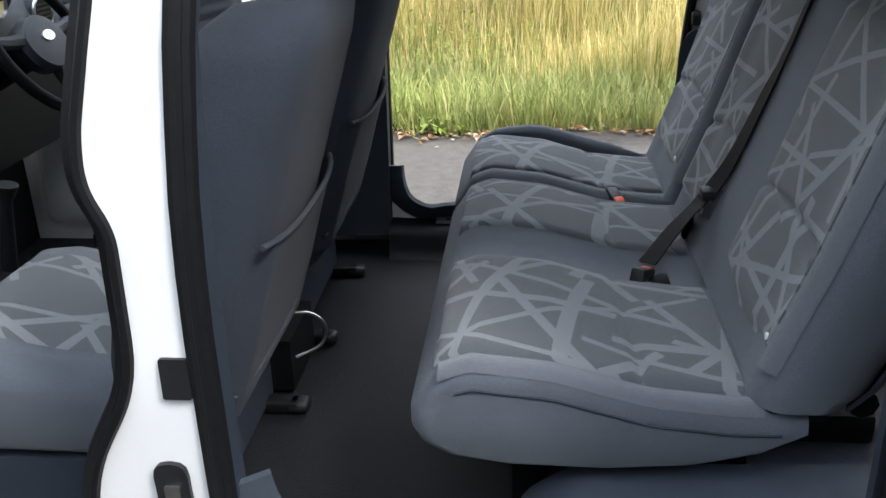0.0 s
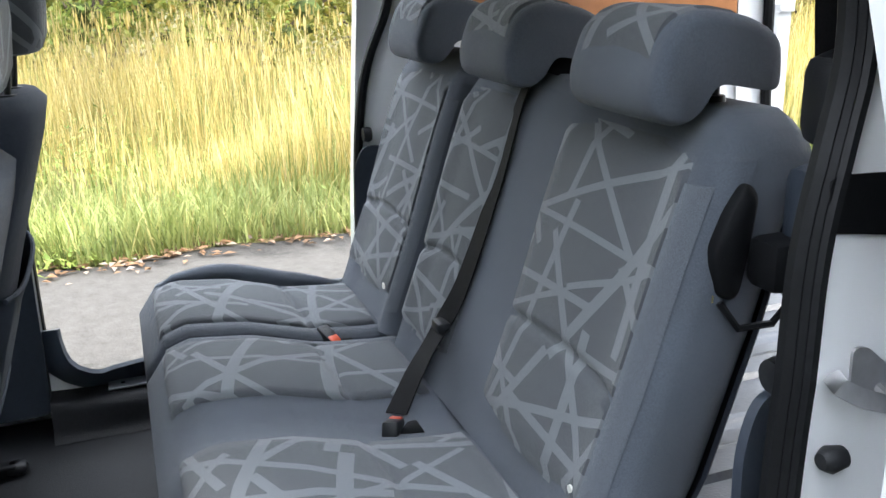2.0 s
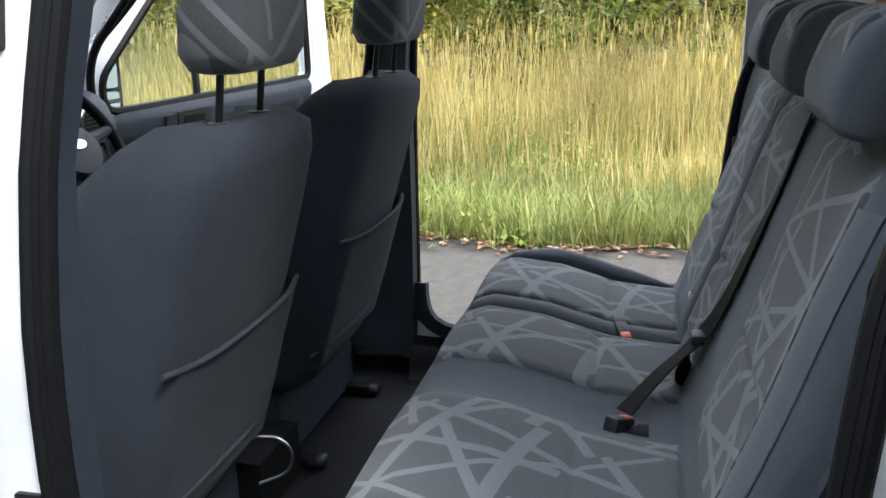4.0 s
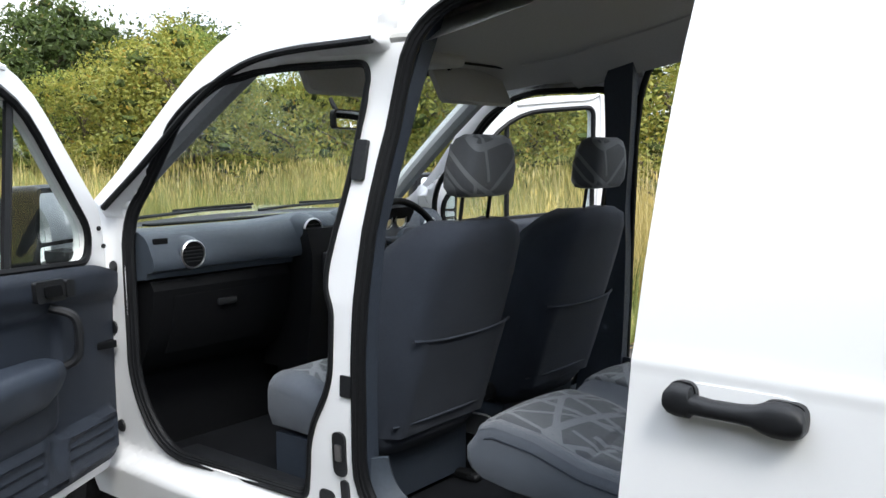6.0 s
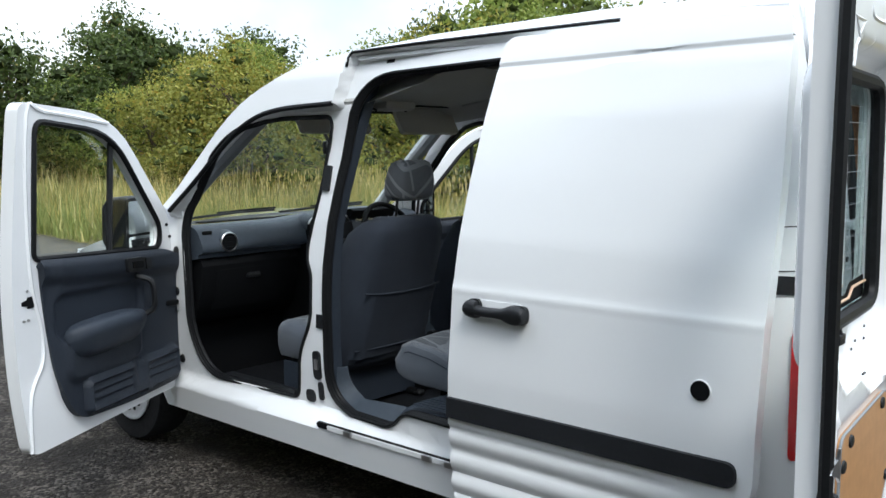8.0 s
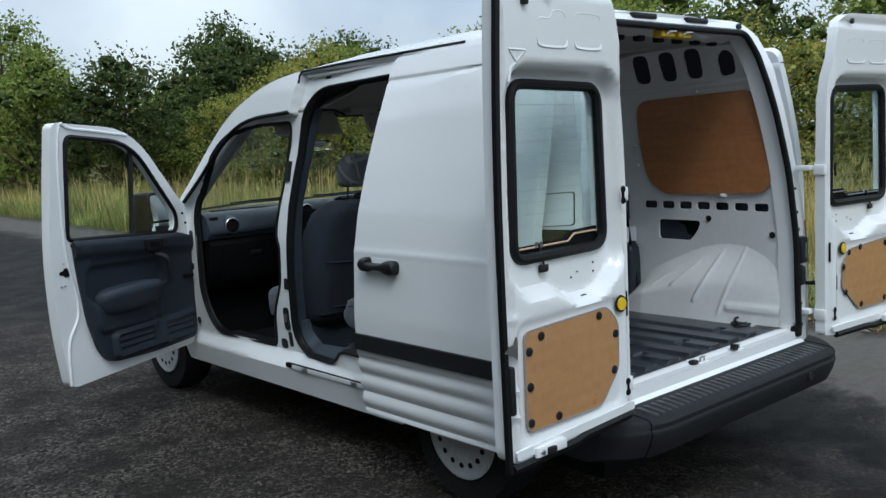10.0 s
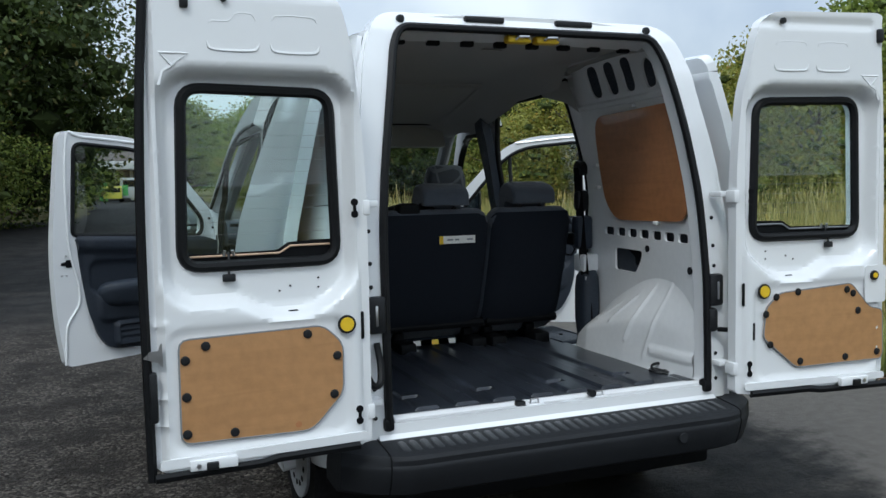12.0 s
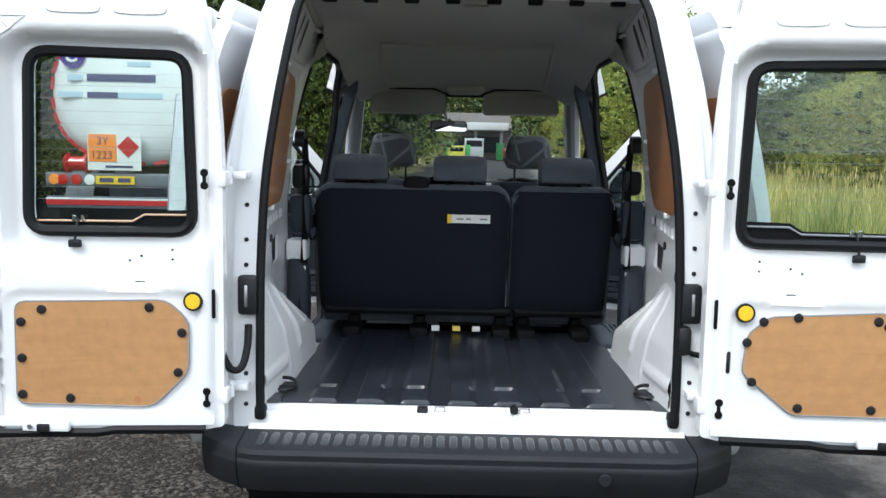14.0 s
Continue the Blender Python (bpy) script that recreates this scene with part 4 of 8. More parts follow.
# ---- sliding doors, pushed back along the sides ----
SLIDE = rounded([(1.262, 0.345), (1.252, 0.70), (1.233, 1.0), (1.225, 1.24), (1.228, 1.47), (1.225, 1.68), (1.215, 1.922), (0.20, 1.905), (0.165, 1.4), (0.20, 0.62), (0.36, 0.345)], [0.03, 0.3, 0.2, 0.2, 0.2, 0.2, 0.05, 0.05, 0.2, 0.06, 0.05])
for s in (-1, 1):
    FACING["way"] = Vector((s, 0, 0))

    def slide_fn(u, v, d=0.0):
        x = half_width(v, 1.0) + 0.115 - 0.078 * step(v, 1.05, 1.95) * step(u, 0.1, 1.25) + d
        if v < 0.62:
            x += 0.013 * (abs(math.sin((v - 0.36) / 0.25 * 3 * math.pi)) - 1) * step(v, 0.35, 0.37) * (1 - step(v, 0.60, 0.62)) * step(u, 0.34, 0.50)
        x += 0.0035 * math.exp(-((v - 1.083) / 0.016) ** 2)
        if 1.815 < v < 1.83:
            x -= 0.005
        return (s * x, u, v)
    sd = vpart("sliding_door", sheet(SLIDE, [], slide_fn, 0.045, lin(0.20, 1.25, 16), sorted(lin(0.355, 0.62, 28) + lin(0.65, 1.91, 35) + [1.06, 1.07, 1.076, 1.083, 1.09, 1.096, 1.105, 1.815, 1.822, 1.83])), WHITE, label="white sliding side door pushed back open")
    vpart("rub_strip", sheet(rounded([(0.24, 0.645), (1.25, 0.645), (1.246, 0.715), (0.24, 0.715)], [0.03, 0.004, 0.004, 0.03], 4), [], lambda u, v: slide_fn(u, v, 0.014), 0.016, lin(0.3, 1.2, 6)), BUMPER, sd, "dark plastic rub strip")
    # handle with its cup and lock barrel
    vpart("handle_cup", sheet(rounded([(0.925, 1.0), (1.14, 1.0), (1.13, 1.06), (0.93, 1.062)], 0.03, 5), [], lambda u, v: slide_fn(u, v, 0.0025), 0.004), INNER, sd)
    grip = loft([[(s * (half_width(1.03) + 0.115 + 0.028 + dx), y, z + dz) for dx, dz in ((-0.012, -h), (0.0, -h), (0.009, -h * 0.86), (0.014, -h * 0.55), (0.016, 0), (0.014, h * 0.55), (0.009, h * 0.86), (0.0, h), (-0.012, h), (-0.016, 0))] for y, z, h in ((0.914, 1.028, 0.010), (0.918, 1.028, 0.019), (0.928, 1.028, 0.026), (0.945, 1.028, 0.0295), (0.965, 1.028, 0.0295), (0.980, 1.028, 0.026), (0.998, 1.028, 0.018), (1.02, 1.027, 0.0155), (1.07, 1.026, 0.015), (1.103, 1.028, 0.0165), (1.106, 1.03, 0.027), (1.130, 1.032, 0.029), (1.142, 1.032, 0.026), (1.150, 1.032, 0.016))])
    vpart("handle", grip, PLASTIC, sd, "black grab handle")
    vpart("handle_foot", sheet(rounded([(0.915, 0.998), (0.99, 0.998), (0.99, 1.058), (0.915, 1.058)], 0.025, 4), [], lambda u, v: slide_fn(u, v, 0.016), 0.018), PLASTIC, sd)
    vpart("handle_foot", sheet(rounded([(1.10, 1.0), (1.15, 1.0), (1.15, 1.063), (1.10, 1.063)], 0.02, 4), [], lambda u, v: slide_fn(u, v, 0.016), 0.018), PLASTIC, sd)
    if s < 0:
        vpart("filler_bezel", lathe([(0.001, 0.0), (0.031, 0.0), (0.029, -0.003), (0.001, -0.003)], 24, "x", (s * (half_width(0.895) + 0.1155), 0.345, 0.895)), WHITE, sd)
        vpart("filler_hole", lathe([(0.001, 0.0), (0.028, 0.0), (0.027, -0.003), (0.001, -0.003)], 24, "x", (s * (half_width(0.895) + 0.1185), 0.345, 0.895)), DARK, sd, "round black fuel filler access plug")
    ip = rounded([(0.30, 1.12), (1.02, 1.12), (0.93, 1.62), (0.28, 1.62)], 0.07, 4)
    vpart("inner_ply", sheet(ip, [], lambda u, v: slide_fn(u, v, -0.052), 0.006, (), lin(1.15, 1.6, 6)), PLYRED, sd, "reddish plywood door lining")

# ---- rear doors, swung right round ----
REAR = rounded([(0.008, 0.555), (0.700, 0.555), (0.704, 1.2), (0.690, 1.7), (0.668, 2.035), (0.10, 2.025), (0.038, 1.78), (0.008, 1.45)], [0.02, 0.05, 0.3, 0.2, 0.05, 0.10, 0.2, 0.2])
RWIN = rounded([(0.107, 1.160), (0.595, 1.160), (0.580, 1.697), (0.120, 1.690)], 0.06, 5)
RPLY = rounded([(0.218, 0.628), (0.620, 0.640), (0.618, 0.952), (0.172, 0.958), (0.107, 0.895), (0.110, 0.735)], [0.03, 0.03, 0.03, 0.03, 0.03, 0.03], 3)
RPLY2 = rounded([(0.238, 0.646), (0.640, 0.652), (0.652, 0.67), (0.647, 0.854), (0.586, 0.865), (0.550, 0.905), (0.494, 0.968), (0.160, 0.945), (0.098, 0.89), (0.085, 0.772)], 0.02, 3)
for s in (-1, 1):
    plyout = RPLY if s < 0 else [(u + 0.033, v) for u, v in RPLY2]
    FACING["way"] = Vector((0, -1, 0))
    CA, SA = math.cos(radians(4.9)), math.sin(radians(4.9))
    HX = 0.745 if s < 0 else 0.712
    shift = 0.745 - HX

    def rdoor(u, v, d=0.0):
        """u out from the hinge, v up, d out of the inner face towards the rear."""
        return (s * (HX + u * CA), -0.075 - u * SA - d, v)

    def rpanel(u, v):
        """Inner panel with its pressings: the window lies in a deep tray, the lining in a shallow one."""
        def tray(cu, cv, hu, hv, r, w):
            qu, qv = max(abs(u - cu) - hu + r, 0.0), max(abs(v - cv) - hv + r, 0.0)
            return 1 - step(math.hypot(qu, qv) - r, -w, w)
        low = 1.055 - 0.05 * math.exp(-((u - 0.27) / 0.13) ** 4)
        cv, hv = (1.735 + low) / 2, (1.735 - low) / 2
        d = -0.058 * tray(0.352, cv, 0.295, hv, 0.10, 0.024)
        d -= 0.009 * tray(0.365, 0.793, 0.285, 0.185, 0.05, 0.012)
        d -= 0.022 * step(u, 0.655, 0.678) + 0.020 * (1 - step(u, 0.030, 0.055))
        d -= 0.009 * tray(0.34, 1.985, 0.27, 0.014, 0.01, 0.012)
        for v0 in (0.70, 0.78, 1.0):
            d += 0.008 * tray(0.672, v0, 0.02, 0.008, 0.004, 0.005)
        return rdoor(u, v, d)
    rd = vpart("rear_door", sheet(REAR, [RWIN], rpanel, 0.0, lin(0.012, 0.70, 62), lin(0.565, 2.03, 110)), WHITE, label="white rear door swung fully open")
    rbm = bmesh.new()
    rbm.from_mesh(rd.data)
    rbm.normal_update()
    more = bmesh.ops.extrude_face_region(rbm, geom=rbm.faces[:])
    bmesh.ops.translate(rbm, vec=(0, 0.045, 0), verts=[g for g in more["geom"] if isinstance(g, bmesh.types.BMVert)])
    bmesh.ops.recalc_face_normals(rbm, faces=rbm.faces[:])
    rbm.to_mesh(rd.data)
    rbm.free()
    rd.data.set_sharp_from_angle(angle=radians(35))
    pane = vpart("window_pane", sheet(RWIN, [], lambda u, v: rdoor(u, v, -0.080), 0.004), TINTED, rd, "tinted rear window")
    pane.visible_shadow = False
    vpart("window_seal", tube([rdoor(u, v, -0.056) for u, v in RWIN], 0.0175, 8, True), RUBBER, rd, "black rubber window seal")
    strip = rounded([(0.117, 1.172), (0.588, 1.172), (0.588, 1.197), (0.298, 1.199), (0.262, 1.223), (0.120, 1.226)], 0.006, 3)
    vpart("heater_mask", sheet(strip, [], lambda u, v: rdoor(u, v, -0.074), 0.002), DARK, rd)
    line = [(0.586, 1.190), (0.292, 1.190), (0.256, 1.211), (0.122, 1.211)]
    vpart("heater_wire", tube([rdoor(u, v, -0.069) for u, v in line], 0.0035, 6), TAN if s < 0 else TRIM2, rd)
    for k in range(11):
        vpart("heater_line", tube([rdoor(u, 1.255 + 0.038 * k, -0.0755) for u in (0.122, 0.582)], 0.0006, 4), TRIM2, rd)
    ply = vpart("ply_panel", sheet(plyout, [], lambda u, v: rdoor(u, v, 0.001), 0.009), PLY, rd, "brown sealed plywood lower lining", sharp=30)
    vpart("ply_edge", tube([rdoor(u, v, -0.001) for u, v in plyout], 0.0032, 6, True), TRIM2, rd)
    spots = [(0.540, 0.928), (0.224, 0.936), (0.601, 0.890), (0.601, 0.780), (0.603, 0.668), (0.462, 0.656), (0.128, 0.858), (0.141, 0.735)] if s < 0 else [(0.095, 0.865), (0.141, 0.930), (0.241, 0.946), (0.472, 0.943), (0.502, 0.927), (0.527, 0.856), (0.622, 0.682), (0.468, 0.672), (0.254, 0.669), (0.115, 0.744)]
    for u, v in spots:
        vpart("ply_screw", moved(lathe([(0.001, 0.0), (0.0145, 0.0), (0.013, -0.004), (0.006, -0.006), (0.001, -0.005)], 14, "y"), Matrix.Translation(rdoor(u + shift, v, 0.002))), PLASTIC, rd)
    if s < 0:
        vpart("screw_hole", moved(lathe([(0.001, 0.0), (0.010, 0.0), (0.010, -0.001), (0.001, -0.001)], 12, "y"), Matrix.Translation(rdoor(0.262, 0.652, 0.002))), PLYRED, rd)
    vpart("disc_rim", moved(lathe([(0.001, 0.0), (0.030, 0.0), (0.029, -0.005), (0.001, -0.005)], 24, "y"), Matrix.Translation(rdoor(0.093 + 0.75 * shift, 0.955, 0.002))), PLASTIC, rd)
    vpart("disc_face", moved(lathe([(0.001, 0.0), (0.023, 0.0), (0.022, -0.003), (0.001, -0.003)], 24, "y"), Matrix.Translation(rdoor(0.093 + 0.75 * shift, 0.955, 0.0075))), YELLOW, rd, "yellow round reflector plug")
    # small fittings
    for z in (1.325, 0.655):
        vpart("door_hinge", box(*sorted((s * (HX - 0.003), s * (HX + 0.021))), -0.060, -0.006, z - 0.024, z + 0.024, 0.004), INNER, rd)
        for dv in (-0.019, 0.019):
            vpart("hinge_hole", moved(lathe([(0.001, 0.0), (0.0125, 0.0), (0.0115, -0.003), (0.001, -0.003)], 14, "y"), Matrix.Translation(rdoor(0.056, z + dv, 0.001))), DARK, rd)
        vpart("hinge_hole", box(*sorted((s * (HX + 0.0505), s * (HX + 0.0605))), -0.083, -0.078, z - 0.012, z + 0.012), DARK, rd)
    vpart("wiper_nut", tube([rdoor(0.452, 1.200, -0.066), rdoor(0.454, 1.165, -0.052), rdoor(0.456, 1.130, -0.044)], 0.004, 6), PLASTIC, rd)
    for du in (-0.016, 0.016):
        vpart("wiper_clip", tube([rdoor(0.452 + du, 1.188, -0.067), rdoor(0.452 + du * 0.7, 1.206, -0.064)], 0.005, 6), STEEL, rd)
    vpart("wiper_cap", moved(box(-0.02, 0.02, -0.012, 0.0, -0.012, 0.012, 0.004), Matrix.Translation(rdoor(0.456, 1.123, -0.052))), PLASTIC, rd)
    vpart("slot_plug", sheet(rounded([(0.238, 0.998), (0.274, 0.998), (0.276, 1.011), (0.246, 1.011)], 0.003, 2), [], lambda u, v: rdoor(u, v, -0.032), 0.004), PLASTIC, rd)
    for u, v in ((0.298, 1.071), (0.263, 1.085), (0.170, 1.105), (0.170, 1.075)):
        vpart("pin_hole", moved(lathe([(0.001, 0.0), (0.0035, 0.0), (0.0035, -0.002), (0.001, -0.002)], 8, "y"), Matrix.Translation(rdoor(u, v, -0.057))), DARK, rd)
    # pressings in the upper panel and the folded edges
    for a in (0.235, 0.425):
        lower = smooth_line([(a - 0.078, 1.832), (a - 0.072, 1.812), (a - 0.055, 1.805), (a, 1.803), (a + 0.055, 1.805), (a + 0.072, 1.812), (a + 0.078, 1.832)], 3)
        upper = [(a - 0.070, 1.898), (a - 0.058, 1.912), (a, 1.915), (a + 0.058, 1.912), (a + 0.070, 1.898)]
        if s < 0 and a > 0.3:
            upper = [(a + 0.070, 1.880), (a + 0.060, 1.888), (a + 0.012, 1.890), (a - 0.008, 1.912), (a - 0.055, 1.914), (a - 0.070, 1.896)]
        n = len(lower)
        vpart("pressing", tube([rdoor(u, v, -0.0015) for u, v in lower], [0.0015 + 0.0038 * min(1.0, 4 * q * (n - 1 - q) / (n - 1) ** 2 * 2) for q in range(n)], 6), WHITE, rd)
        vpart("pressing", tube([rdoor(u, v, -0.002) for u, v in smooth_line(upper, 3)], 0.0034, 6), WHITE, rd)
    fan = [(0.643, 1.695), (0.632, 1.735), (0.606, 1.752), (0.560, 1.789), (0.640, 1.789), (0.606, 1.752)]
    vpart("pressing", tube([rdoor(u, v, -0.003) for u, v in fan], 0.006, 6), WHITE, rd)
    vpart("edge_fold", sheet(rounded([(0.03, 0.572), (0.685, 0.572), (0.685, 0.60), (0.03, 0.60)], 0.01, 2), [], lambda u, v: rdoor(u, v, 0.010), 0.010), WHITE, rd)
    vpart("bottom_seal", tube([rdoor(u, v, 0.004) for u, v in ((0.06, 0.556), (0.33, 0.556), (0.38, 0.548), (0.70, 0.548))], 0.015, 6), RUBBER, rd)
    outer = [(0.707, 0.54), (0.710, 0.9), (0.710, 1.3), (0.699, 1.65), (0.678, 1.98)]
    if s < 0:
        vpart("edge_seal", tube([rdoor(u, v, -0.005) for u, v in smooth_line(outer, 4)], 0.014, 6), RUBBER, rd)
    vpart("lower_latch", moved(box(-0.07, 0.07, -0.010, 0.012, -0.016, 0.016, 0.003), Matrix.Translation(rdoor(0.53, 0.574, 0.014))), INNER, rd)
    vpart("latch_hook", moved(box(-0.018, 0.018, -0.012, 0.012, -0.012, 0.012, 0.003), Matrix.Translation(rdoor(0.535, 0.570, 0.022))), PLASTIC, rd)
    for du in (-0.05, 0.045):
        vpart("latch_bolt", moved(lathe([(0.001, 0.0), (0.008, 0.0), (0.007, -0.004), (0.001, -0.004)], 10, "y"), Matrix.Translation(rdoor(0.53 + du, 0.574, 0.024))), STEEL, rd)
    vpart("upper_latch", moved(box(-0.012, 0.012, -0.01, 0.01, -0.026, 0.026, 0.005), Matrix.Translation(rdoor(0.565 if s < 0 else 0.640, 1.945, 0.006))), PLASTIC, rd)
    vpart("upper_stud", moved(lathe([(0.001, 0.0), (0.012, 0.0), (0.012, -0.012), (0.001, -0.014)], 8, "y"), Matrix.Translation(rdoor(0.45 if s < 0 else 0.19, 1.955 if s < 0 else 1.99, 0.0))), PLASTIC, rd)
    if s < 0:
        vpart("check_bracket", moved(loft([[(x, y, z) for x, z in ((-0.03, -0.006), (-0.012, 0.012), (0.012, 0.014), (0.020, 0.034), (0.024, 0.034), (0.024, -0.036), (0.012, -0.022))] for y in (-0.010, -0.004)]), Matrix.Translation(rdoor(0.690, 0.915, 0.0))), STEEL, rd)
        vpart("side_lock", moved(box(-0.012, 0.012, -0.02, 0.02, -0.075, 0.075, 0.008), Matrix.Translation(rdoor(0.695, 0.79, -0.004))), PLASTIC, rd)
    else:
        vpart("lock_plate", sheet(rounded([(0.590, 0.885), (0.690, 0.885), (0.690, 1.035), (0.590, 1.035)], 0.014, 3), [], lambda u, v: rdoor(u, v, 0.006), 0.008), WHITE, rd)
        vpart("lock_disc", moved(lathe([(0.001, 0.0), (0.020, 0.0), (0.019, -0.008), (0.001, -0.008)], 14, "y"), Matrix.Translation(rdoor(0.628, 0.995, 0.008))), PLASTIC, rd)
        vpart("lock_face", moved(lathe([(0.001, 0.0), (0.011, 0.0), (0.011, -0.003), (0.001, -0.003)], 12, "y"), Matrix.Translation(rdoor(0.628, 0.995, 0.016))), YELLOW, rd)
        vpart("check_arm", tube([(0.705, 0.03, 0.80), (0.74, -0.015, 0.80), (0.788, -0.05, 0.80)], 0.010, 6), DARK)
        vpart("check_cup", box(0.780, 0.796, -0.082, -0.052, 0.765, 0.835, 0.006), PLASTIC, rd)
    vpart("hinge_slot", moved(box(-0.006, 0.006, -0.004, 0.004, -0.045, 0.045, 0.004), Matrix.Translation(rdoor(0.036, 0.945, -0.012))), DARK, rd)
    if s < 0:
        hose = smooth_line([(-0.70, 0.045, 0.86), (-0.698, 0.015, 0.79), (-0.71, -0.015, 0.735), (-0.74, -0.03, 0.735), (-0.765, -0.035, 0.79), (-0.77, -0.035, 0.86)], 5)
        vpart("wire_hose", tube(hose, 0.012, 8), RUBBER)

# ---- front doors, open ----
def inset(u, v, cu, cv, hu, hv, r, w):
    """1 inside a rounded rectangle, 0 outside, with a soft edge of half width w."""
    qu, qv = max(abs(u - cu) - hu + r, 0.0), max(abs(v - cv) - hv + r, 0.0)
    return 1 - step(math.hypot(qu, qv) - r, -w, w)


def lining(u, v):
    """Depth of the moulded door lining: padded top, scoop over the arm rest, ribbed pockets."""
    d = 0.030 + 0.024 * step(v - 0.965 - 0.075 * u, -0.02, 0.03) - 0.03 * step(v - 1.045 - 0.055 * u, 0.0, 0.05)
    w = v - 0.03 * (u - 0.5)
    d -= 0.020 * inset(u, w, 0.60, 0.865, 0.285, 0.095, 0.05, 0.014)
    d += 0.020 * inset(u, w, 0.60, 0.70, 0.25, 0.10, 0.06, 0.02) * (1 - step(w, 0.72, 0.80))
    k = 0.06 * (0.22 - u) if u < 0.36 else 0.0
    d += 0.034 * inset(u, v - k, 0.41, 0.525, 0.345, 0.072, 0.03, 0.010)
    for a, b in ((0.085, 0.335), (0.45, 0.735)):
        i = inset(u, v - k, (a + b) / 2, 0.525, (b - a) / 2, 0.052, 0.02, 0.006)
        d -= 0.012 * i * (1 - 0.7 * step(math.sin((v - 0.473) / 0.104 * 3 * 2 * math.pi), -0.2, 0.5))
    d -= 0.025 * math.exp(-((u - 0.39) / 0.04) ** 2 - ((v - 0.57) / 0.06) ** 2)
    return d - 0.02 * step(u, 0.86, 0.93)


FD = rounded([(0.02, 0.385), (1.05, 0.365), (1.085, 0.62), (1.10, 1.02), (1.04, 1.735), (0.46, 1.70), (0.04, 1.245), (0.0, 1.0)], [0.05, 0.05, 0.3, 0.3, 0.05, 0.22, 0.06, 0.1])
FWIN = rounded([(0.115, 1.085), (0.975, 1.13), (0.955, 1.665), (0.475, 1.625), (0.105, 1.19)], [0.05, 0.03, 0.05, 0.18, 0.05])
FTRIM = rounded([(0.03, 0.43), (0.42, 0.42), (0.80, 0.44), (0.90, 0.62), (0.962, 1.128), (0.13, 1.083), (0.025, 1.045)], [0.06, 0.1, 0.08, 0.2, 0.02, 0.04, 0.02])
for s in (-1, 1):
    H0 = Vector((s * 0.815, 3.19, 0))
    U = Vector((s * 0.895, -0.446, 0)).normalized()
    N = Vector((-s * 0.446, -0.895, 0)).normalized()

    FACING["way"] = N

    def fdoor(u, v, d=0.0):
        """u out from the hinge, v up, d out of the inner face into the cab."""
        bow = -0.05 * ((v - 0.85) / 0.85) ** 2 + 0.04
        return H0 + U * u + N * (d - bow * 0.6) + Vector((0, 0, v))
    fd = vpart("front_door", sheet(FD, [FWIN], fdoor, 0.0, lin(0.05, 1.05, 8), lin(0.4, 1.7, 18)), WHITE, label="white cab door standing open")
    fbm = bmesh.new()
    fbm.from_mesh(fd.data)
    more = bmesh.ops.extrude_face_region(fbm, geom=fbm.faces[:])
    bmesh.ops.translate(fbm, vec=-N * 0.055, verts=[g for g in more["geom"] if isinstance(g, bmesh.types.BMVert)])
    bmesh.ops.recalc_face_normals(fbm, faces=fbm.faces[:])
    fbm.to_mesh(fd.data)
    fbm.free()
    fd.data.set_sharp_from_angle(angle=radians(35))
    pane = vpart("window_pane", sheet(FWIN, [], lambda u, v: fdoor(u, v, -0.03), 0.004), GLASS, fd, "clear door window")
    pane.visible_shadow = False
    vpart("window_seal", tube([fdoor(u, v, 0.0) for u, v in FWIN], 0.013, 6, True), RUBBER, fd)
    vpart("window_divider", tube([fdoor(0.475, 1.10, -0.02), fdoor(0.455, 1.62, -0.02)], 0.014, 6), PLASTIC, fd)
    tr = vpart("door_trim", sheet(FTRIM, [], lambda u, v: fdoor(u, v, lining(u, v)), 0.03, lin(0.03, 0.95, 75), lin(0.43, 1.125, 60)), DOORTRIM, fd, "blue-grey moulded door lining")
    arm = loft([[fdoor(u, v, d) for v, d in rounded([(z0, 0.02), (z0 + 0.035, 0.03 + 0.62 * g), (z1 - 0.035, 0.03 + g), (z1, 0.03 + 0.8 * g), (z1 + 0.004, 0.015)], [0.03, 0.03, 0.035, 0.03, 0.02], 5)] for u, z0, z1, g in ((0.345, 0.76, 0.80, 0.01), (0.36, 0.735, 0.825, 0.045), (0.39, 0.705, 0.838, 0.075), (0.45, 0.685, 0.846, 0.092), (0.60, 0.675, 0.85, 0.095), (0.74, 0.675, 0.845, 0.09), (0.80, 0.69, 0.838, 0.07), (0.83, 0.715, 0.825, 0.04), (0.845, 0.75, 0.80, 0.01))])
    vpart("arm_rest", arm, TRIM, fd, sharp=80)
    vpart("pull_grip", tube([fdoor(u, v, d) for u, v, d in smooth_line([(0.36, 0.80, 0.05), (0.335, 0.83, 0.10), (0.335, 0.90, 0.11), (0.345, 0.96, 0.10), (0.37, 0.985, 0.04)], 4)], 0.014, 8), PLASTIC, fd, "black pull grip")
    vpart("handle_plate", sheet(rounded([(0.33, 1.005), (0.46, 1.012), (0.47, 1.075), (0.34, 1.07)], 0.012, 3), [], lambda u, v: fdoor(u, v, 0.068), 0.02), PLASTIC, fd)
    vpart("inner_handle", sheet(rounded([(0.35, 1.022), (0.43, 1.026), (0.435, 1.058), (0.36, 1.055)], 0.008, 3), [], lambda u, v: fdoor(u, v, 0.074), 0.01), DARK, fd)
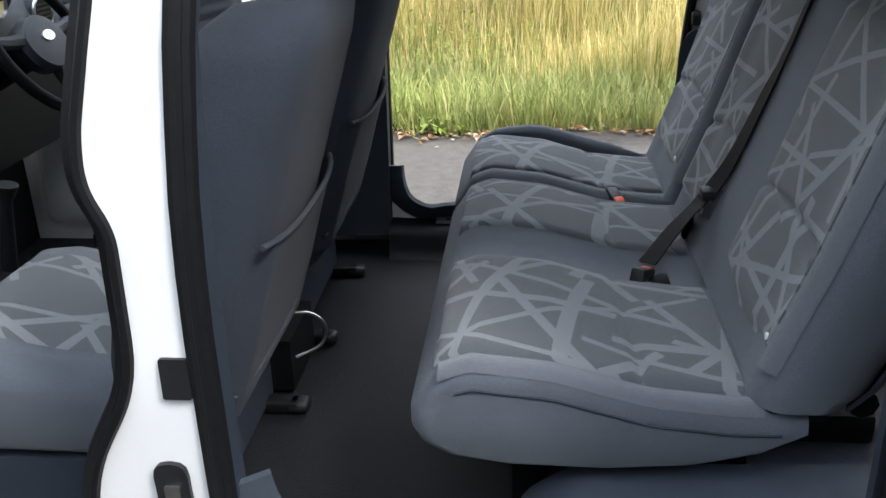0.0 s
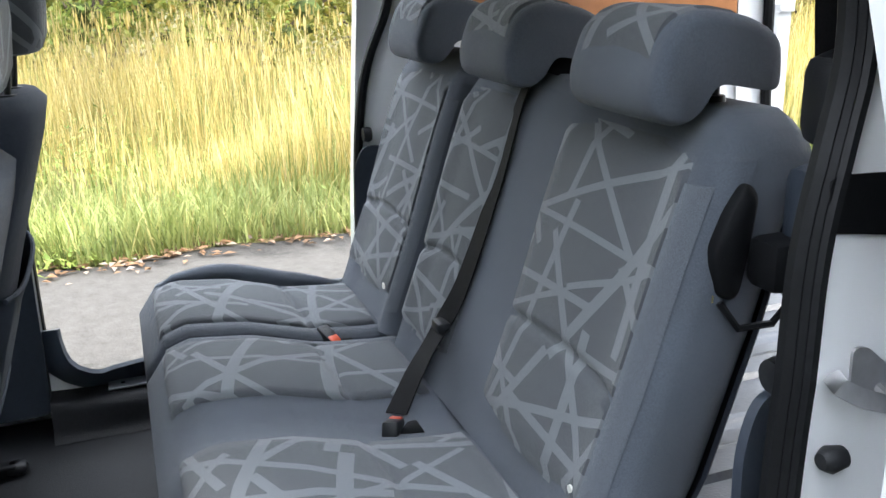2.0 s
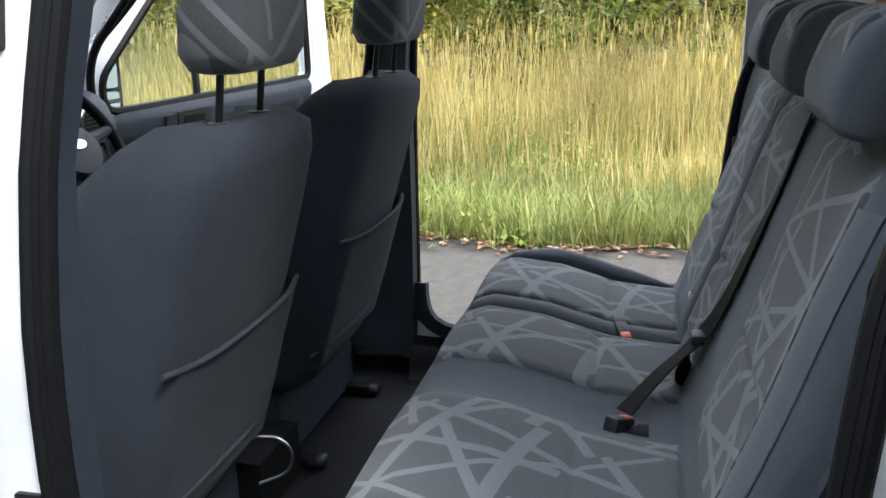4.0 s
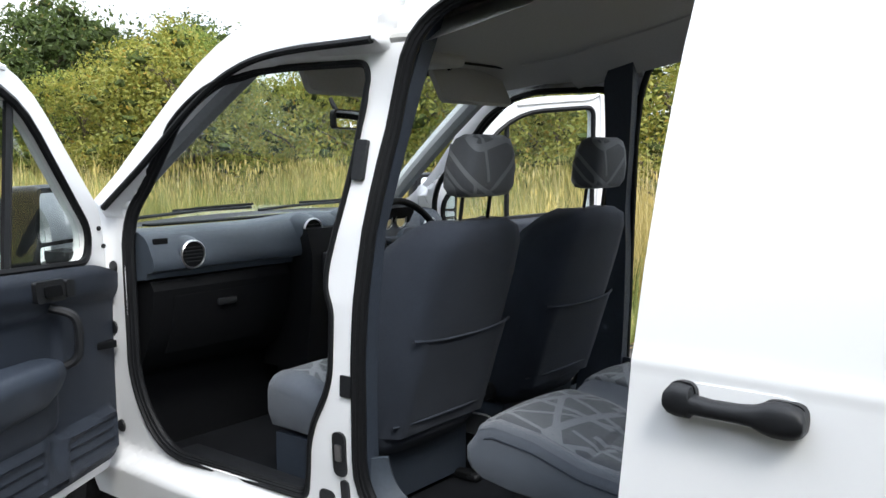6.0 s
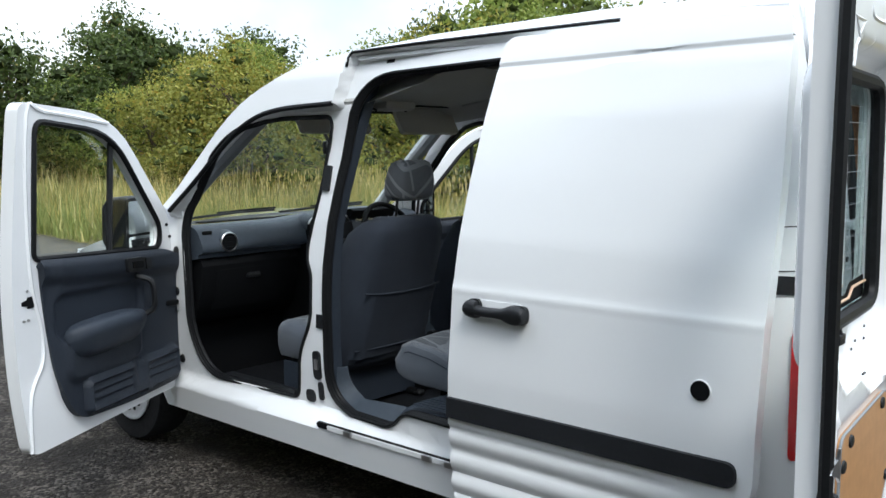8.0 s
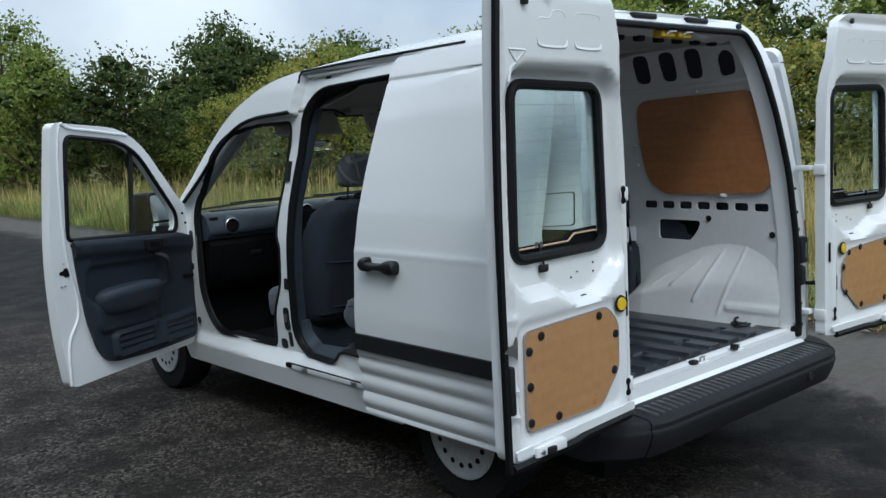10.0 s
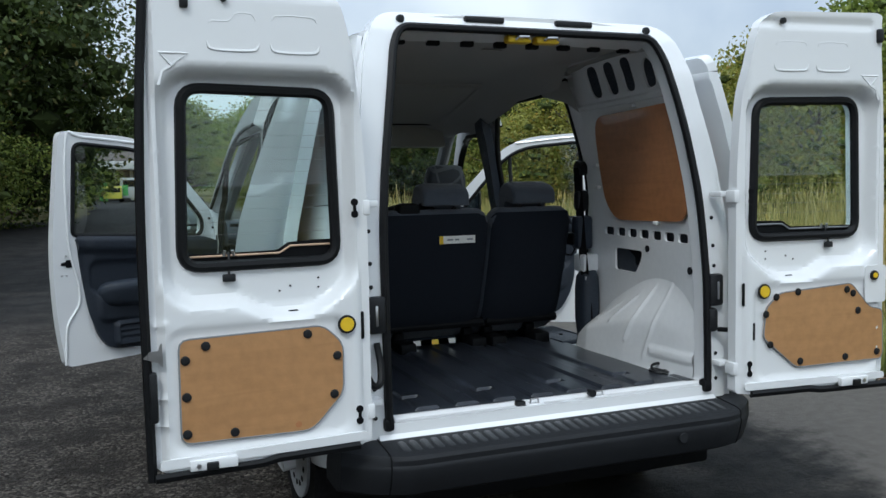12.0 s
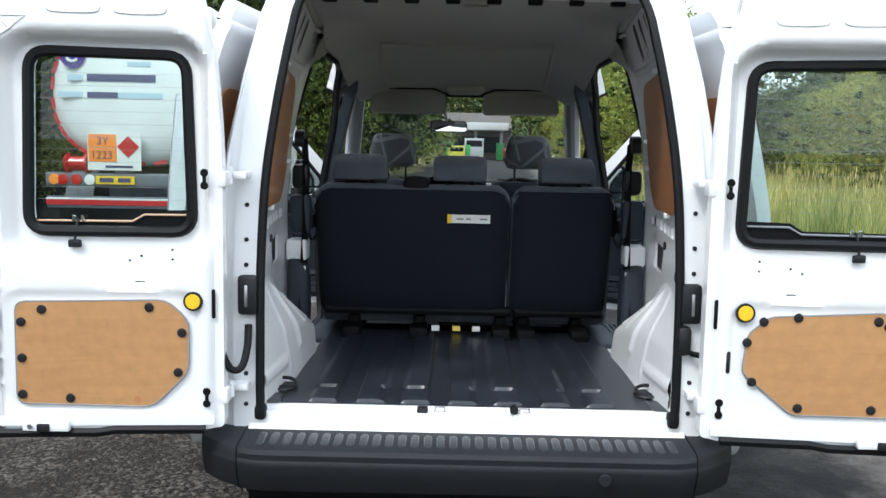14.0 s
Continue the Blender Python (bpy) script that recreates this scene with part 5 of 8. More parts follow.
    vpart("lock_switch", sheet(rounded([(0.285, 1.01), (0.325, 1.01), (0.33, 1.065), (0.29, 1.06)], 0.01, 3), [], lambda u, v: fdoor(u, v, 0.070), 0.02), PLASTIC, fd)
    vpart("striker_hole", sheet(rounded([(0.985, 0.945), (1.02, 0.945), (1.02, 0.955), (1.05, 0.96), (1.05, 0.975), (1.02, 0.98), (1.02, 0.99), (0.985, 0.99)], 0.003, 2), [], lambda u, v: fdoor(u, v, 0.003), 0.004), DARK, fd)
    for u, v in ((1.02, 0.90), (1.045, 0.90), (1.02, 1.015)):
        vpart("door_screw", moved(lathe([(0.001, 0.0), (0.006, 0.0), (0.005, -0.003), (0.001, -0.003)], 10, "y"), Matrix.Translation(fdoor(u, v, 0.003))), STEEL, fd)
    vpart("door_fold", tube([fdoor(u, v, 0.0) for u, v in smooth_line([(1.05, 0.38), (1.03, 0.60), (0.955, 0.72), (0.95, 0.85), (1.0, 1.1), (1.0, 1.68), (0.9, 1.70), (0.5, 1.665)], 4)], 0.009, 6), WHITE, fd)
    for u, v in ((0.03, 1.13), (0.055, 1.19), (0.02, 0.92)):
        vpart("trim_plug", moved(lathe([(0.001, 0.0), (0.008, 0.0), (0.008, -0.003), (0.001, -0.003)], 10, "y"), Matrix.Translation(fdoor(u, v, 0.003))), PLASTIC, fd)
    # mirror on the outside
    arm2 = loft([[fdoor(u, v, d) for u, v in ((0.05, 1.08), (0.14, 1.08), (0.14, 1.12), (0.05, 1.12))] for d in (-0.05, -0.09, -0.14)])
    vpart("mirror_arm", arm2, PLASTIC, fd)
    shell = loft([[fdoor(u, v, d) for u, v in rounded([(0.02 + g, 1.07 + g), (0.235 - g, 1.07 + g), (0.235 - g, 1.325 - g), (0.02 + g, 1.325 - g)], 0.03, 4)] for d, g in ((-0.10, 0.0), (-0.12, -0.008), (-0.20, -0.004), (-0.25, 0.03), (-0.265, 0.07))])
    sh = vpart("mirror_shell", shell, PLASTIC, fd, "black door mirror housing")
    vpart("mirror_glass", sheet(rounded([(0.035, 1.155), (0.22, 1.155), (0.22, 1.31), (0.035, 1.31)], 0.015, 3), [], lambda u, v: fdoor(u, v, -0.094), 0.004), MIRROR, fd)
    vpart("mirror_blind", sheet(rounded([(0.035, 1.085), (0.22, 1.085), (0.22, 1.142), (0.035, 1.142)], 0.012, 3), [], lambda u, v: fdoor(u, v, -0.094), 0.004), MIRROR, fd)
    vpart("outer_handle", moved(box(-0.10, 0.10, -0.015, 0.015, -0.02, 0.02, 0.008), Matrix.Translation(fdoor(0.92, 0.98, -0.065)) @ Matrix.Rotation(math.atan2(U.y, U.x), 4, "Z")), PLASTIC, fd)


FACING["way"] = None


# ---- wheels ----
def wheel(cy, s, x):
    w = part("wheel", moved(lathe([(0.185, -0.09), (0.30, -0.095), (0.312, -0.07), (0.316, 0.0), (0.312, 0.07), (0.30, 0.095), (0.22, 0.10), (0.19, 0.09)], 40, "x"), VAN_INV @ Matrix.Translation((x, cy, 0.316))), TYRE, van, "black road wheel")
    rim = lathe([(0.197, s * 0.088), (0.202, s * 0.103), (0.194, s * 0.106), (0.184, s * 0.103), (0.172, s * 0.101), (0.12, s * 0.106), (0.085, s * 0.098), (0.06, s * 0.104), (0.03, s * 0.112), (0.001, s * 0.112)], 40, "x", (x, cy, 0.316))
    vpart("rim", rim, WHEELPAINT, w, "silver pressed-steel rim")
    for k in range(16):
        a = 2 * math.pi * k / 16
        vpart("rim_hole", moved(lathe([(0.001, 0), (0.013, 0), (0.012, s * 0.003), (0.001, s * 0.003)], 10, "x"), Matrix.Translation((x + s * 0.1035, cy + 0.142 * math.cos(a), 0.316 + 0.142 * math.sin(a)))), DARK, w)
    return w


for s in (-1, 1):
    for cy in (0.77, 3.68):
        wheel(cy, s, s * 0.735)
        vpart("wheel_well", grid(lin(math.pi * 0.98, 0.02, 16), (0.66, 0.84), lambda a, v: (s * v, cy + 0.37 * math.cos(a), 0.31 + 0.37 * math.sin(a))), DARK)


# ---- seats ----
def seat_top(y):
    """Cushion height: crowned across, falling to the back, rolled at the front."""
    return interp(y, [1.30, 1.40, 1.52, 1.66, 1.78, 1.83, 1.862], [0.700, 0.700, 0.712, 0.752, 0.765, 0.745, 0.69])


def bench(lo, hi, seats, parent, x_valley=()):
    """Seat cushion from lo to hi with rolled ends."""
    def fall(x):
        e = 0.0
        for c in x_valley:
            e -= 0.022 * math.exp(-((x - c) / 0.055) ** 2)
        return e
    secs = []
    for x in sorted(set([lo, lo + 0.002, lo + 0.007, lo + 0.016, lo + 0.03] + lin(lo + 0.08, hi - 0.08, 14) + [hi - 0.03, hi - 0.016, hi - 0.007, hi - 0.002, hi])):
        t = min(x - lo, hi - x)
        k = 1 - math.sqrt(max(0.0, 1 - (max(0, 0.03 - t) / 0.03) ** 2))
        prof = []
        for y in (1.30, 1.40, 1.46, 1.52, 1.58, 1.66, 1.74, 1.79, 1.825, 1.85):
            prof.append((x, y - 0.02 * k * (y > 1.7), seat_top(y) + fall(x) - 0.034 * k))
        prof += [(x, 1.868 - 0.03 * k, 0.685), (x, 1.868 - 0.03 * k, 0.655), (x, 1.852 - 0.02 * k, 0.628 + 0.01 * k), (x, 1.81 - 0.01 * k, 0.608 + 0.01 * k), (x, 1.72, 0.595 + 0.01 * k), (x, 1.58, 0.592 + 0.01 * k), (x, 1.46, 0.601 + 0.01 * k), (x, 1.36, 0.625 + 0.01 * k)]
        secs.append(prof)
    part("cushion", loft(secs), FABRIC, parent, sharp=60)
    for a, b in seats:
        def top(u, v, a=a, b=b):
            z = seat_top(min(v, 1.83)) + fall(u)
            edge = min((u - a), (b - u), (v - 1.375), (1.832 - v))
            t = min(u - lo, hi - u)
            k = 1 - math.sqrt(max(0.0, 1 - (max(0, 0.03 - t) / 0.03) ** 2))
            return (u, v, z - 0.034 * k + (0.006 if edge > 0.004 else -0.006) + 0.008 * math.sin(math.pi * (u - a) / (b - a)) - 0.007 * math.exp(-((v - 1.525 - 0.05 * (u - a)) / 0.009) ** 2))
        vs = sorted(set(lin(1.373, 1.834, 22) + lin(1.505, 1.56, 12) + [1.379, 1.828]))
        us = sorted(set(lin(a, b, 12) + [a + 0.005, b - 0.005]))
        part("seat_panel", grid(us, vs, top), LINES, parent, "grey cloth panel with pale crossing lines", sharp=70)
    # piped seam and ribbed band along each end
    for e, sg in ((lo, 1), (hi, -1)):
        part("piping", tube([(e + sg * 0.001, y, seat_top(y) + fall(e) - 0.038) for y in lin(1.335, 1.80, 20)], 0.003, 6), FABRICB, parent)

        def band(u, v, e=e, sg=sg):
            t = abs(u - e)
            k = 1 - math.sqrt(max(0.0, 1 - (max(0, 0.03 - t) / 0.03) ** 2))
            return (u, v, seat_top(v) + fall(u) - 0.034 * k + 0.0025)
        part("ribbed_band", grid(lin(e + sg * 0.006, e + sg * 0.040, 8), lin(1.36, 1.825, 20), band), RIBCLOTH, parent)


def back_y(z):
    """Front face of the rear backrests."""
    return interp(z, [0.68, 0.74, 0.93, 1.10, 1.20, 1.26], [1.375, 1.352, 1.282, 1.228, 1.192, 1.165])


def rear_back(lo, hi, panels, parent):
    secs = []
    for x in sorted(set([lo, lo + 0.005, lo + 0.02, lo + 0.05] + lin(lo + 0.09, hi - 0.09, 12) + [hi - 0.05, hi - 0.02, hi - 0.005, hi])):
        t = min(x - lo, hi - x)
        k = 1 - math.sqrt(max(0.0, 1 - (max(0, 0.05 - t) / 0.05) ** 2))
        kb = 1 - math.sqrt(max(0.0, 1 - (max(0, 0.09 - t) / 0.09) ** 2))
        bol = 0.016 * math.exp(-((t - 0.05) / 0.035) ** 2)
        prof = [(x, back_y(z) + bol - 0.035 * k, z) for z in (0.70, 0.74, 0.84, 0.93, 1.02, 1.10, 1.18, 1.22)]
        zt = 1.272 - 0.075 * k ** 0.8
        prof += [(x, 1.165 + bol * 0.5, zt - 0.02), (x, 1.14, zt), (x, 1.085, zt), (x, 1.06, zt - 0.018)]
        prof += [(x, 1.048 + 0.06 * kb, 1.20 - 0.02 * k), (x, 1.10 + 0.07 * kb, 1.0), (x, 1.165 + 0.075 * kb, 0.80), (x, 1.20 + 0.07 * kb, 0.725), (x, 1.235 + 0.05 * kb, 0.70)]
        secs.append(prof)
    b = part("backrest", loft(secs), FABRIC, parent, sharp=60)
    # dark carpeted board behind
    bm = grid(sorted([lo + 0.010, lo + 0.018, hi - 0.018, hi - 0.010] + lin(lo + 0.03, hi - 0.03, 20)), [0.705, 0.735, 0.80, 0.9, 1.0, 1.1, 1.2, 1.232, 1.25], lambda u, v: (u, interp(v, [0.70, 0.725, 0.80, 1.0, 1.20, 1.25], [1.225, 1.196, 1.159, 1.094, 1.042, 1.052]) - 0.004 + 0.07 * (1 - math.sqrt(max(0.0, 1 - (max(0, 0.09 - min(u - lo, hi - u)) / 0.09) ** 2))), v - 0.055 * max(0, (abs(u - (lo + hi) / 2) / ((hi - lo) / 2)) - 0.86) ** 1.5 / 0.06 * (v > 1.22)))
    bm.normal_update()
    bmesh.ops.solidify(bm, geom=bm.faces[:], thickness=0.006)
    part("back_board", bm, BOARD, parent, "dark cloth-covered back board")
    for a, c in panels:
        def face(u, v, a=a, c=c):
            edge = min(u - a, c - u, v - 0.755, 1.225 - v)
            t = min(u - lo, hi - u)
            y = back_y(v) + 0.016 * math.exp(-((t - 0.05) / 0.035) ** 2)
            swell = 0.012 * math.sin(math.pi * (u - a) / (c - a))
            seam = 0.009 * math.exp(-((v - 0.93 + 0.04 * abs((u - (a + c) / 2) / (c - a))) / 0.008) ** 2)
            return (u, y + (0.005 if edge > 0.004 else -0.008) + swell - seam, v)
        vs = sorted(set(lin(0.752, 1.228, 18) + lin(0.895, 0.95, 12) + [0.758, 1.222]))
        us = sorted(set(lin(a, c, 12) + [a + 0.005, c - 0.005]))
        part("back_panel", grid(us, vs, face), LINES, parent, "grey cloth panel with pale crossing lines", sharp=70)
        for e0, e1 in ((lo + 0.016, lo + 0.050), (hi - 0.050, hi - 0.016)):
            if a - lo < 0.2 and e0 < a or hi - c < 0.2 and e0 > c:
                def bolster(u, v):
                    t = min(u - lo, hi - u)
                    k = 1 - math.sqrt(max(0.0, 1 - (max(0, 0.05 - t) / 0.05) ** 2))
                    return (u, back_y(v) + 0.016 * math.exp(-((t - 0.05) / 0.035) ** 2) - 0.035 * k + 0.004, v)
                part("bolster_strip", grid(lin(e0, e1, 6), lin(0.75, 1.19, 14), bolster), RIBCLOTH, parent)
        part("label_stud", lathe([(0.001, 0), (0.007, 0.0), (0.007, 0.003), (0.001, 0.004)], 12, "y", (a + 0.02, back_y(0.79) + 0.018, 0.785)), LABELW, parent)
    return b


def headrest(cx, parent, group=None):
    """Comma-shaped rear headrest hooked over the backrest, with its two rods."""
    w = 0.115
    prof = rounded([(1.055, 1.285), (1.058, 1.355), (1.10, 1.380), (1.175, 1.396), (1.225, 1.376), (1.250, 1.305), (1.245, 1.262), (1.205, 1.250), (1.182, 1.268), (1.160, 1.305)], [0.02, 0.025, 0.05, 0.05, 0.05, 0.05, 0.03, 0.02, 0.03, 0.03], 4)
    my, mz = 1.155, 1.30
    secs = []
    for t, g in ((-1, 0.80), (-0.985, 0.88), (-0.94, 0.955), (-0.86, 0.99), (-0.5, 1.0), (0, 1.003), (0.5, 1.0), (0.86, 0.99), (0.94, 0.955), (0.985, 0.88), (1, 0.80)):
        secs.append([(cx + t * w, my + (y - my) * g, mz + (z - mz) * g) for y, z in prof])
    h = part("headrest", loft(secs), FABRIC, parent, "dark cloth headrest", sharp=60)
    def pad(u, v):
        y, z = v
        edge = min(u + 0.088, 0.088 - u)
        return (cx + u, y + (0.004 if edge > 0.003 else -0.004), z + (0.002 if edge > 0.003 else -0.004))
    line = smooth_line([(1.12, 1.3865), (1.165, 1.394), (1.203, 1.386), (1.224, 1.365), (1.238, 1.32), (1.243, 1.28)], 5)
    part("headrest_panel", grid(sorted(lin(-0.088, 0.088, 8) + [-0.0845, 0.0845]), line, pad), LINES, h)
    for dx in (-0.055, 0.055):
        part("rod", tube([(cx + dx, 1.118, 1.24), (cx + dx, 1.118, 1.31)], 0.006, 8), PLASTIC, parent)
        part("rod_collar", lathe([(0.001, 0), (0.016, 0), (0.013, 0.012), (0.001, 0.013)], 12, "z", (cx + dx, 1.118, 1.268)), PLASTIC, parent)
    return h


bench_seat = thing("rear_bench_seat", "grey patterned cloth double rear seat, upright, on the van floor", "seat", "rear seats", at=(0, 0, 0))
bench(-0.648, 0.232, [(-0.605, -0.235), (-0.075, 0.185)], bench_seat, (-0.16,))
rear_back(-0.650, 0.190, [(-0.60, -0.25), (-0.075, 0.150)], bench_seat)
headrest(-0.462, bench_seat)
headrest(-0.028, bench_seat)
single_seat = thing("rear_single_seat", "grey patterned cloth single rear seat, upright, on the van floor", "seat", "rear seats", at=(0, 0, 0))
bench(0.246, 0.648, [(0.29, 0.575)], single_seat)
rear_back(0.198, 0.635, [(0.275, 0.585)], single_seat)
part("end_bolster", tube([(0.604 + 0.012 * math.sin(math.pi * k), 1.385 + 0.425 * k, seat_top(1.385 + 0.425 * k) - 0.008 + 0.012 * math.sin(math.pi * k)) for k in lin(0, 1, 16)], [0.010 + 0.018 * min(1.0, 5 * k * (1 - k)) for k in lin(0, 1, 16)], 10), FABRIC, single_seat)
headrest(0.432, single_seat)
for seat, xs in ((bench_seat, (-0.50, -0.2, 0.17)), (single_seat, (0.28, 0.52))):
    for x in xs:
        part("leg", box(x - 0.025, x + 0.025, 1.30, 1.40, 0.575, 0.66, 0.008), DARK, seat)
        part("floor_catch", box(x - 0.04, x + 0.04, 1.16, 1.30, 0.575, 0.63, 0.01), DARK, seat)
    for x in xs[:2]:
        part("front_leg", box(x - 0.02, x + 0.02, 1.66, 1.72, 0.37, 0.63, 0.006), DARK, seat)
part("under_bar", tube([(-0.62, 1.22, 0.70), (0.21, 1.22, 0.70)], 0.022, 8), DARK, bench_seat)
part("under_bar", tube([(0.23, 1.22, 0.70), (0.62, 1.22, 0.70)], 0.022, 8), DARK, single_seat)
# release handle and hinge cover on each outer side
for seat, s in ((bench_seat, -1), (single_seat, 1)):
    shell = loft([[(s * x, y, z) for y, z in rounded([(1.148, 1.18), (1.168, 1.20), (1.188, 1.17), (1.212, 1.11), (1.197, 1.055), (1.17, 1.05), (1.158, 1.10)], 0.02, 5)] for x in (0.636, 0.655, 0.662)])
    for v in shell.verts:
        if abs(v.co.x) > 0.66:
            v.co.y, v.co.z = 1.182 + (v.co.y - 1.182) * 0.72, 1.12 + (v.co.z - 1.12) * 0.88
    part("side_cover", shell, DARK, seat, "black plastic lock housing", True, 80)
    part("release_lever", box(*sorted((s * 0.655, s * 0.712)), 1.085, 1.165, 1.07, 1.135, 0.014), DARK, seat)
    part("lock_loop", tube([(s * 0.655, 1.195, 1.05), (s * 0.668, 1.175, 1.018), (s * 0.674, 1.13, 1.02), (s * 0.676, 1.10, 1.055), (s * 0.67, 1.12, 1.085)], 0.005, 6), DARK, seat)
    part("lock_flag", box(*sorted((s * 0.644, s * 0.650)), 1.199, 1.204, 1.048, 1.060, 0.001), YELLOW, seat)
    part("hinge_foot", box(*sorted((s * 0.56, s * 0.636)), 1.27, 1.36, 0.675, 0.72, 0.01), DARK, seat)
# warning labels
lab = part("warning_label", box(-0.077, 0.103, 1.0415, 1.0495, 1.112, 1.148, 0.0), LABELW, bench_seat, "white warning label with a yellow end")
part("label_end", box(-0.079, -0.060, 1.0395, 1.0415, 1.111, 1.149, 0.0), YELLOW, lab)
for x, w in ((-0.04, 0.03), (0.0, 0.02), (0.06, 0.03)):
    part("label_bar", box(x, x + w, 1.0400, 1.0415, 1.126, 1.134, 0.0), TRIM2, lab)
for x, m in ((-0.125, LABELW), (-0.03, YELLOW), (0.06, LABELW)):
    part("floor_label", moved(box(-0.018, 0.018, -0.002, 0.002, -0.012, 0.012, 0.0), pose(x, 1.255, 0.612, -20)), m, bench_seat)
# buckles and belts
for x, y, z, a in ((-0.165, 1.475, 0.70, 60), (0.255, 1.49, 0.705, -70)):
    b = thing("belt_buckle", "black belt buckle with a red release button between seat cushions", "buckle", "belt buckles", at=(x, y, z))
    part("body", moved(box(-0.014, 0.014, -0.03, 0.03, -0.03, 0.008, 0.005), pose(0, 0, 0, 20, 0, a)), PLASTIC, b)
    part("release_button", moved(box(-0.011, 0.011, -0.031, -0.01, -0.004, 0.010, 0.003), pose(0, 0, 0, 20, 0, a)), ORANGE, b, "red release button")
    part("buckle_well", moved(box(-0.024, 0.024, -0.05, 0.04, -0.03, -0.012, 0.003), pose(0, 0, 0)), DARK, b)
belt = thing("seat_belt", "black centre seat belt fastened over the rear bench", "seat belt", "seat belts", at=(-0.17, 1.44, 0.72))
Bi = Matrix.Translation((0.17, -1.44, -0.72))
line = smooth_line([(-0.16, 1.10, 1.28), (-0.10, 1.15, 1.288), (-0.075, 1.185, 1.24), (-0.077, 1.24, 1.08), (-0.068, 1.305, 0.90), (-0.062, 1.345, 0.825), (-0.11, 1.41, 0.772), (-0.163, 1.468, 0.718)], 6)
part("webbing", moved(ribbon(line, [(0.45 - 1.0 * i / len(line), 0.8, 0.25) for i in range(len(line))], 0.046, 0.0025), Bi), WEBBING, belt)
line = smooth_line([(-0.065, 1.35, 0.82), (-0.04, 1.365, 0.785), (-0.01, 1.37, 0.745), (0.02, 1.36, 0.70)], 5)
part("lap_strap", moved(ribbon(line, [(-0.3, 0.6, 1)] * len(line), 0.046, 0.0025), Bi), WEBBING, belt)
part("tongue", moved(box(-0.085, -0.045, 1.335, 1.36, 0.815, 0.835, 0.005), Bi), PLASTIC, belt)
reel = thing("belt_reel", "black seat belt reel cover on the bench top", "belt reel", at=(-0.215, 1.10, 1.27))
part("cover", loft([[(x * g, y * g, z) for x, y in rounded([(-0.055, -0.035), (0.055, -0.035), (0.055, 0.04), (-0.055, 0.04)], 0.02, 4)] for z, g in ((-0.02, 1.05), (0.01, 1.0), (0.03, 0.85), (0.036, 0.5))]), DARK, reel)
for s in (-1, 1):
    sb = thing("seat_belt", "black outer rear seat belt hanging from its pillar guide", "seat belt", "seat belts", at=(s * 0.70, 1.14, 1.35))
    Si = Matrix.Translation((-s * 0.70, -1.14, -1.35))
    part("guide", moved(loft([[(s * x, y, z) for y, z in rounded([(1.08, 1.42), (1.15, 1.42), (1.16, 1.47), (1.12, 1.50), (1.08, 1.47)], 0.02, 3)] for x in (0.700, 0.722, 0.738)]), Si), PLASTIC, sb)
    pts = [(s * 0.70, 1.11, 1.46), (s * 0.69, 1.09, 1.36), (s * 0.685, 1.05, 1.10), (s * 0.69, 1.0, 0.75), (s * 0.695, 0.99, 0.60)]
    part("webbing", moved(ribbon(pts, [(s, 0.5, 0)] * 5, 0.046, 0.002), Si), WEBBING, sb)
    part("tongue", moved(box(*sorted((s * 0.676, s * 0.690)), 1.0, 1.04, 0.86, 0.92, 0.004), Si), STEEL, sb)
    part("anchor_cover", moved(box(*sorted((s * 0.675, s * 0.75)), 1.07, 1.13, 1.24, 1.35, 0.025), Si), PLASTIC, sb)


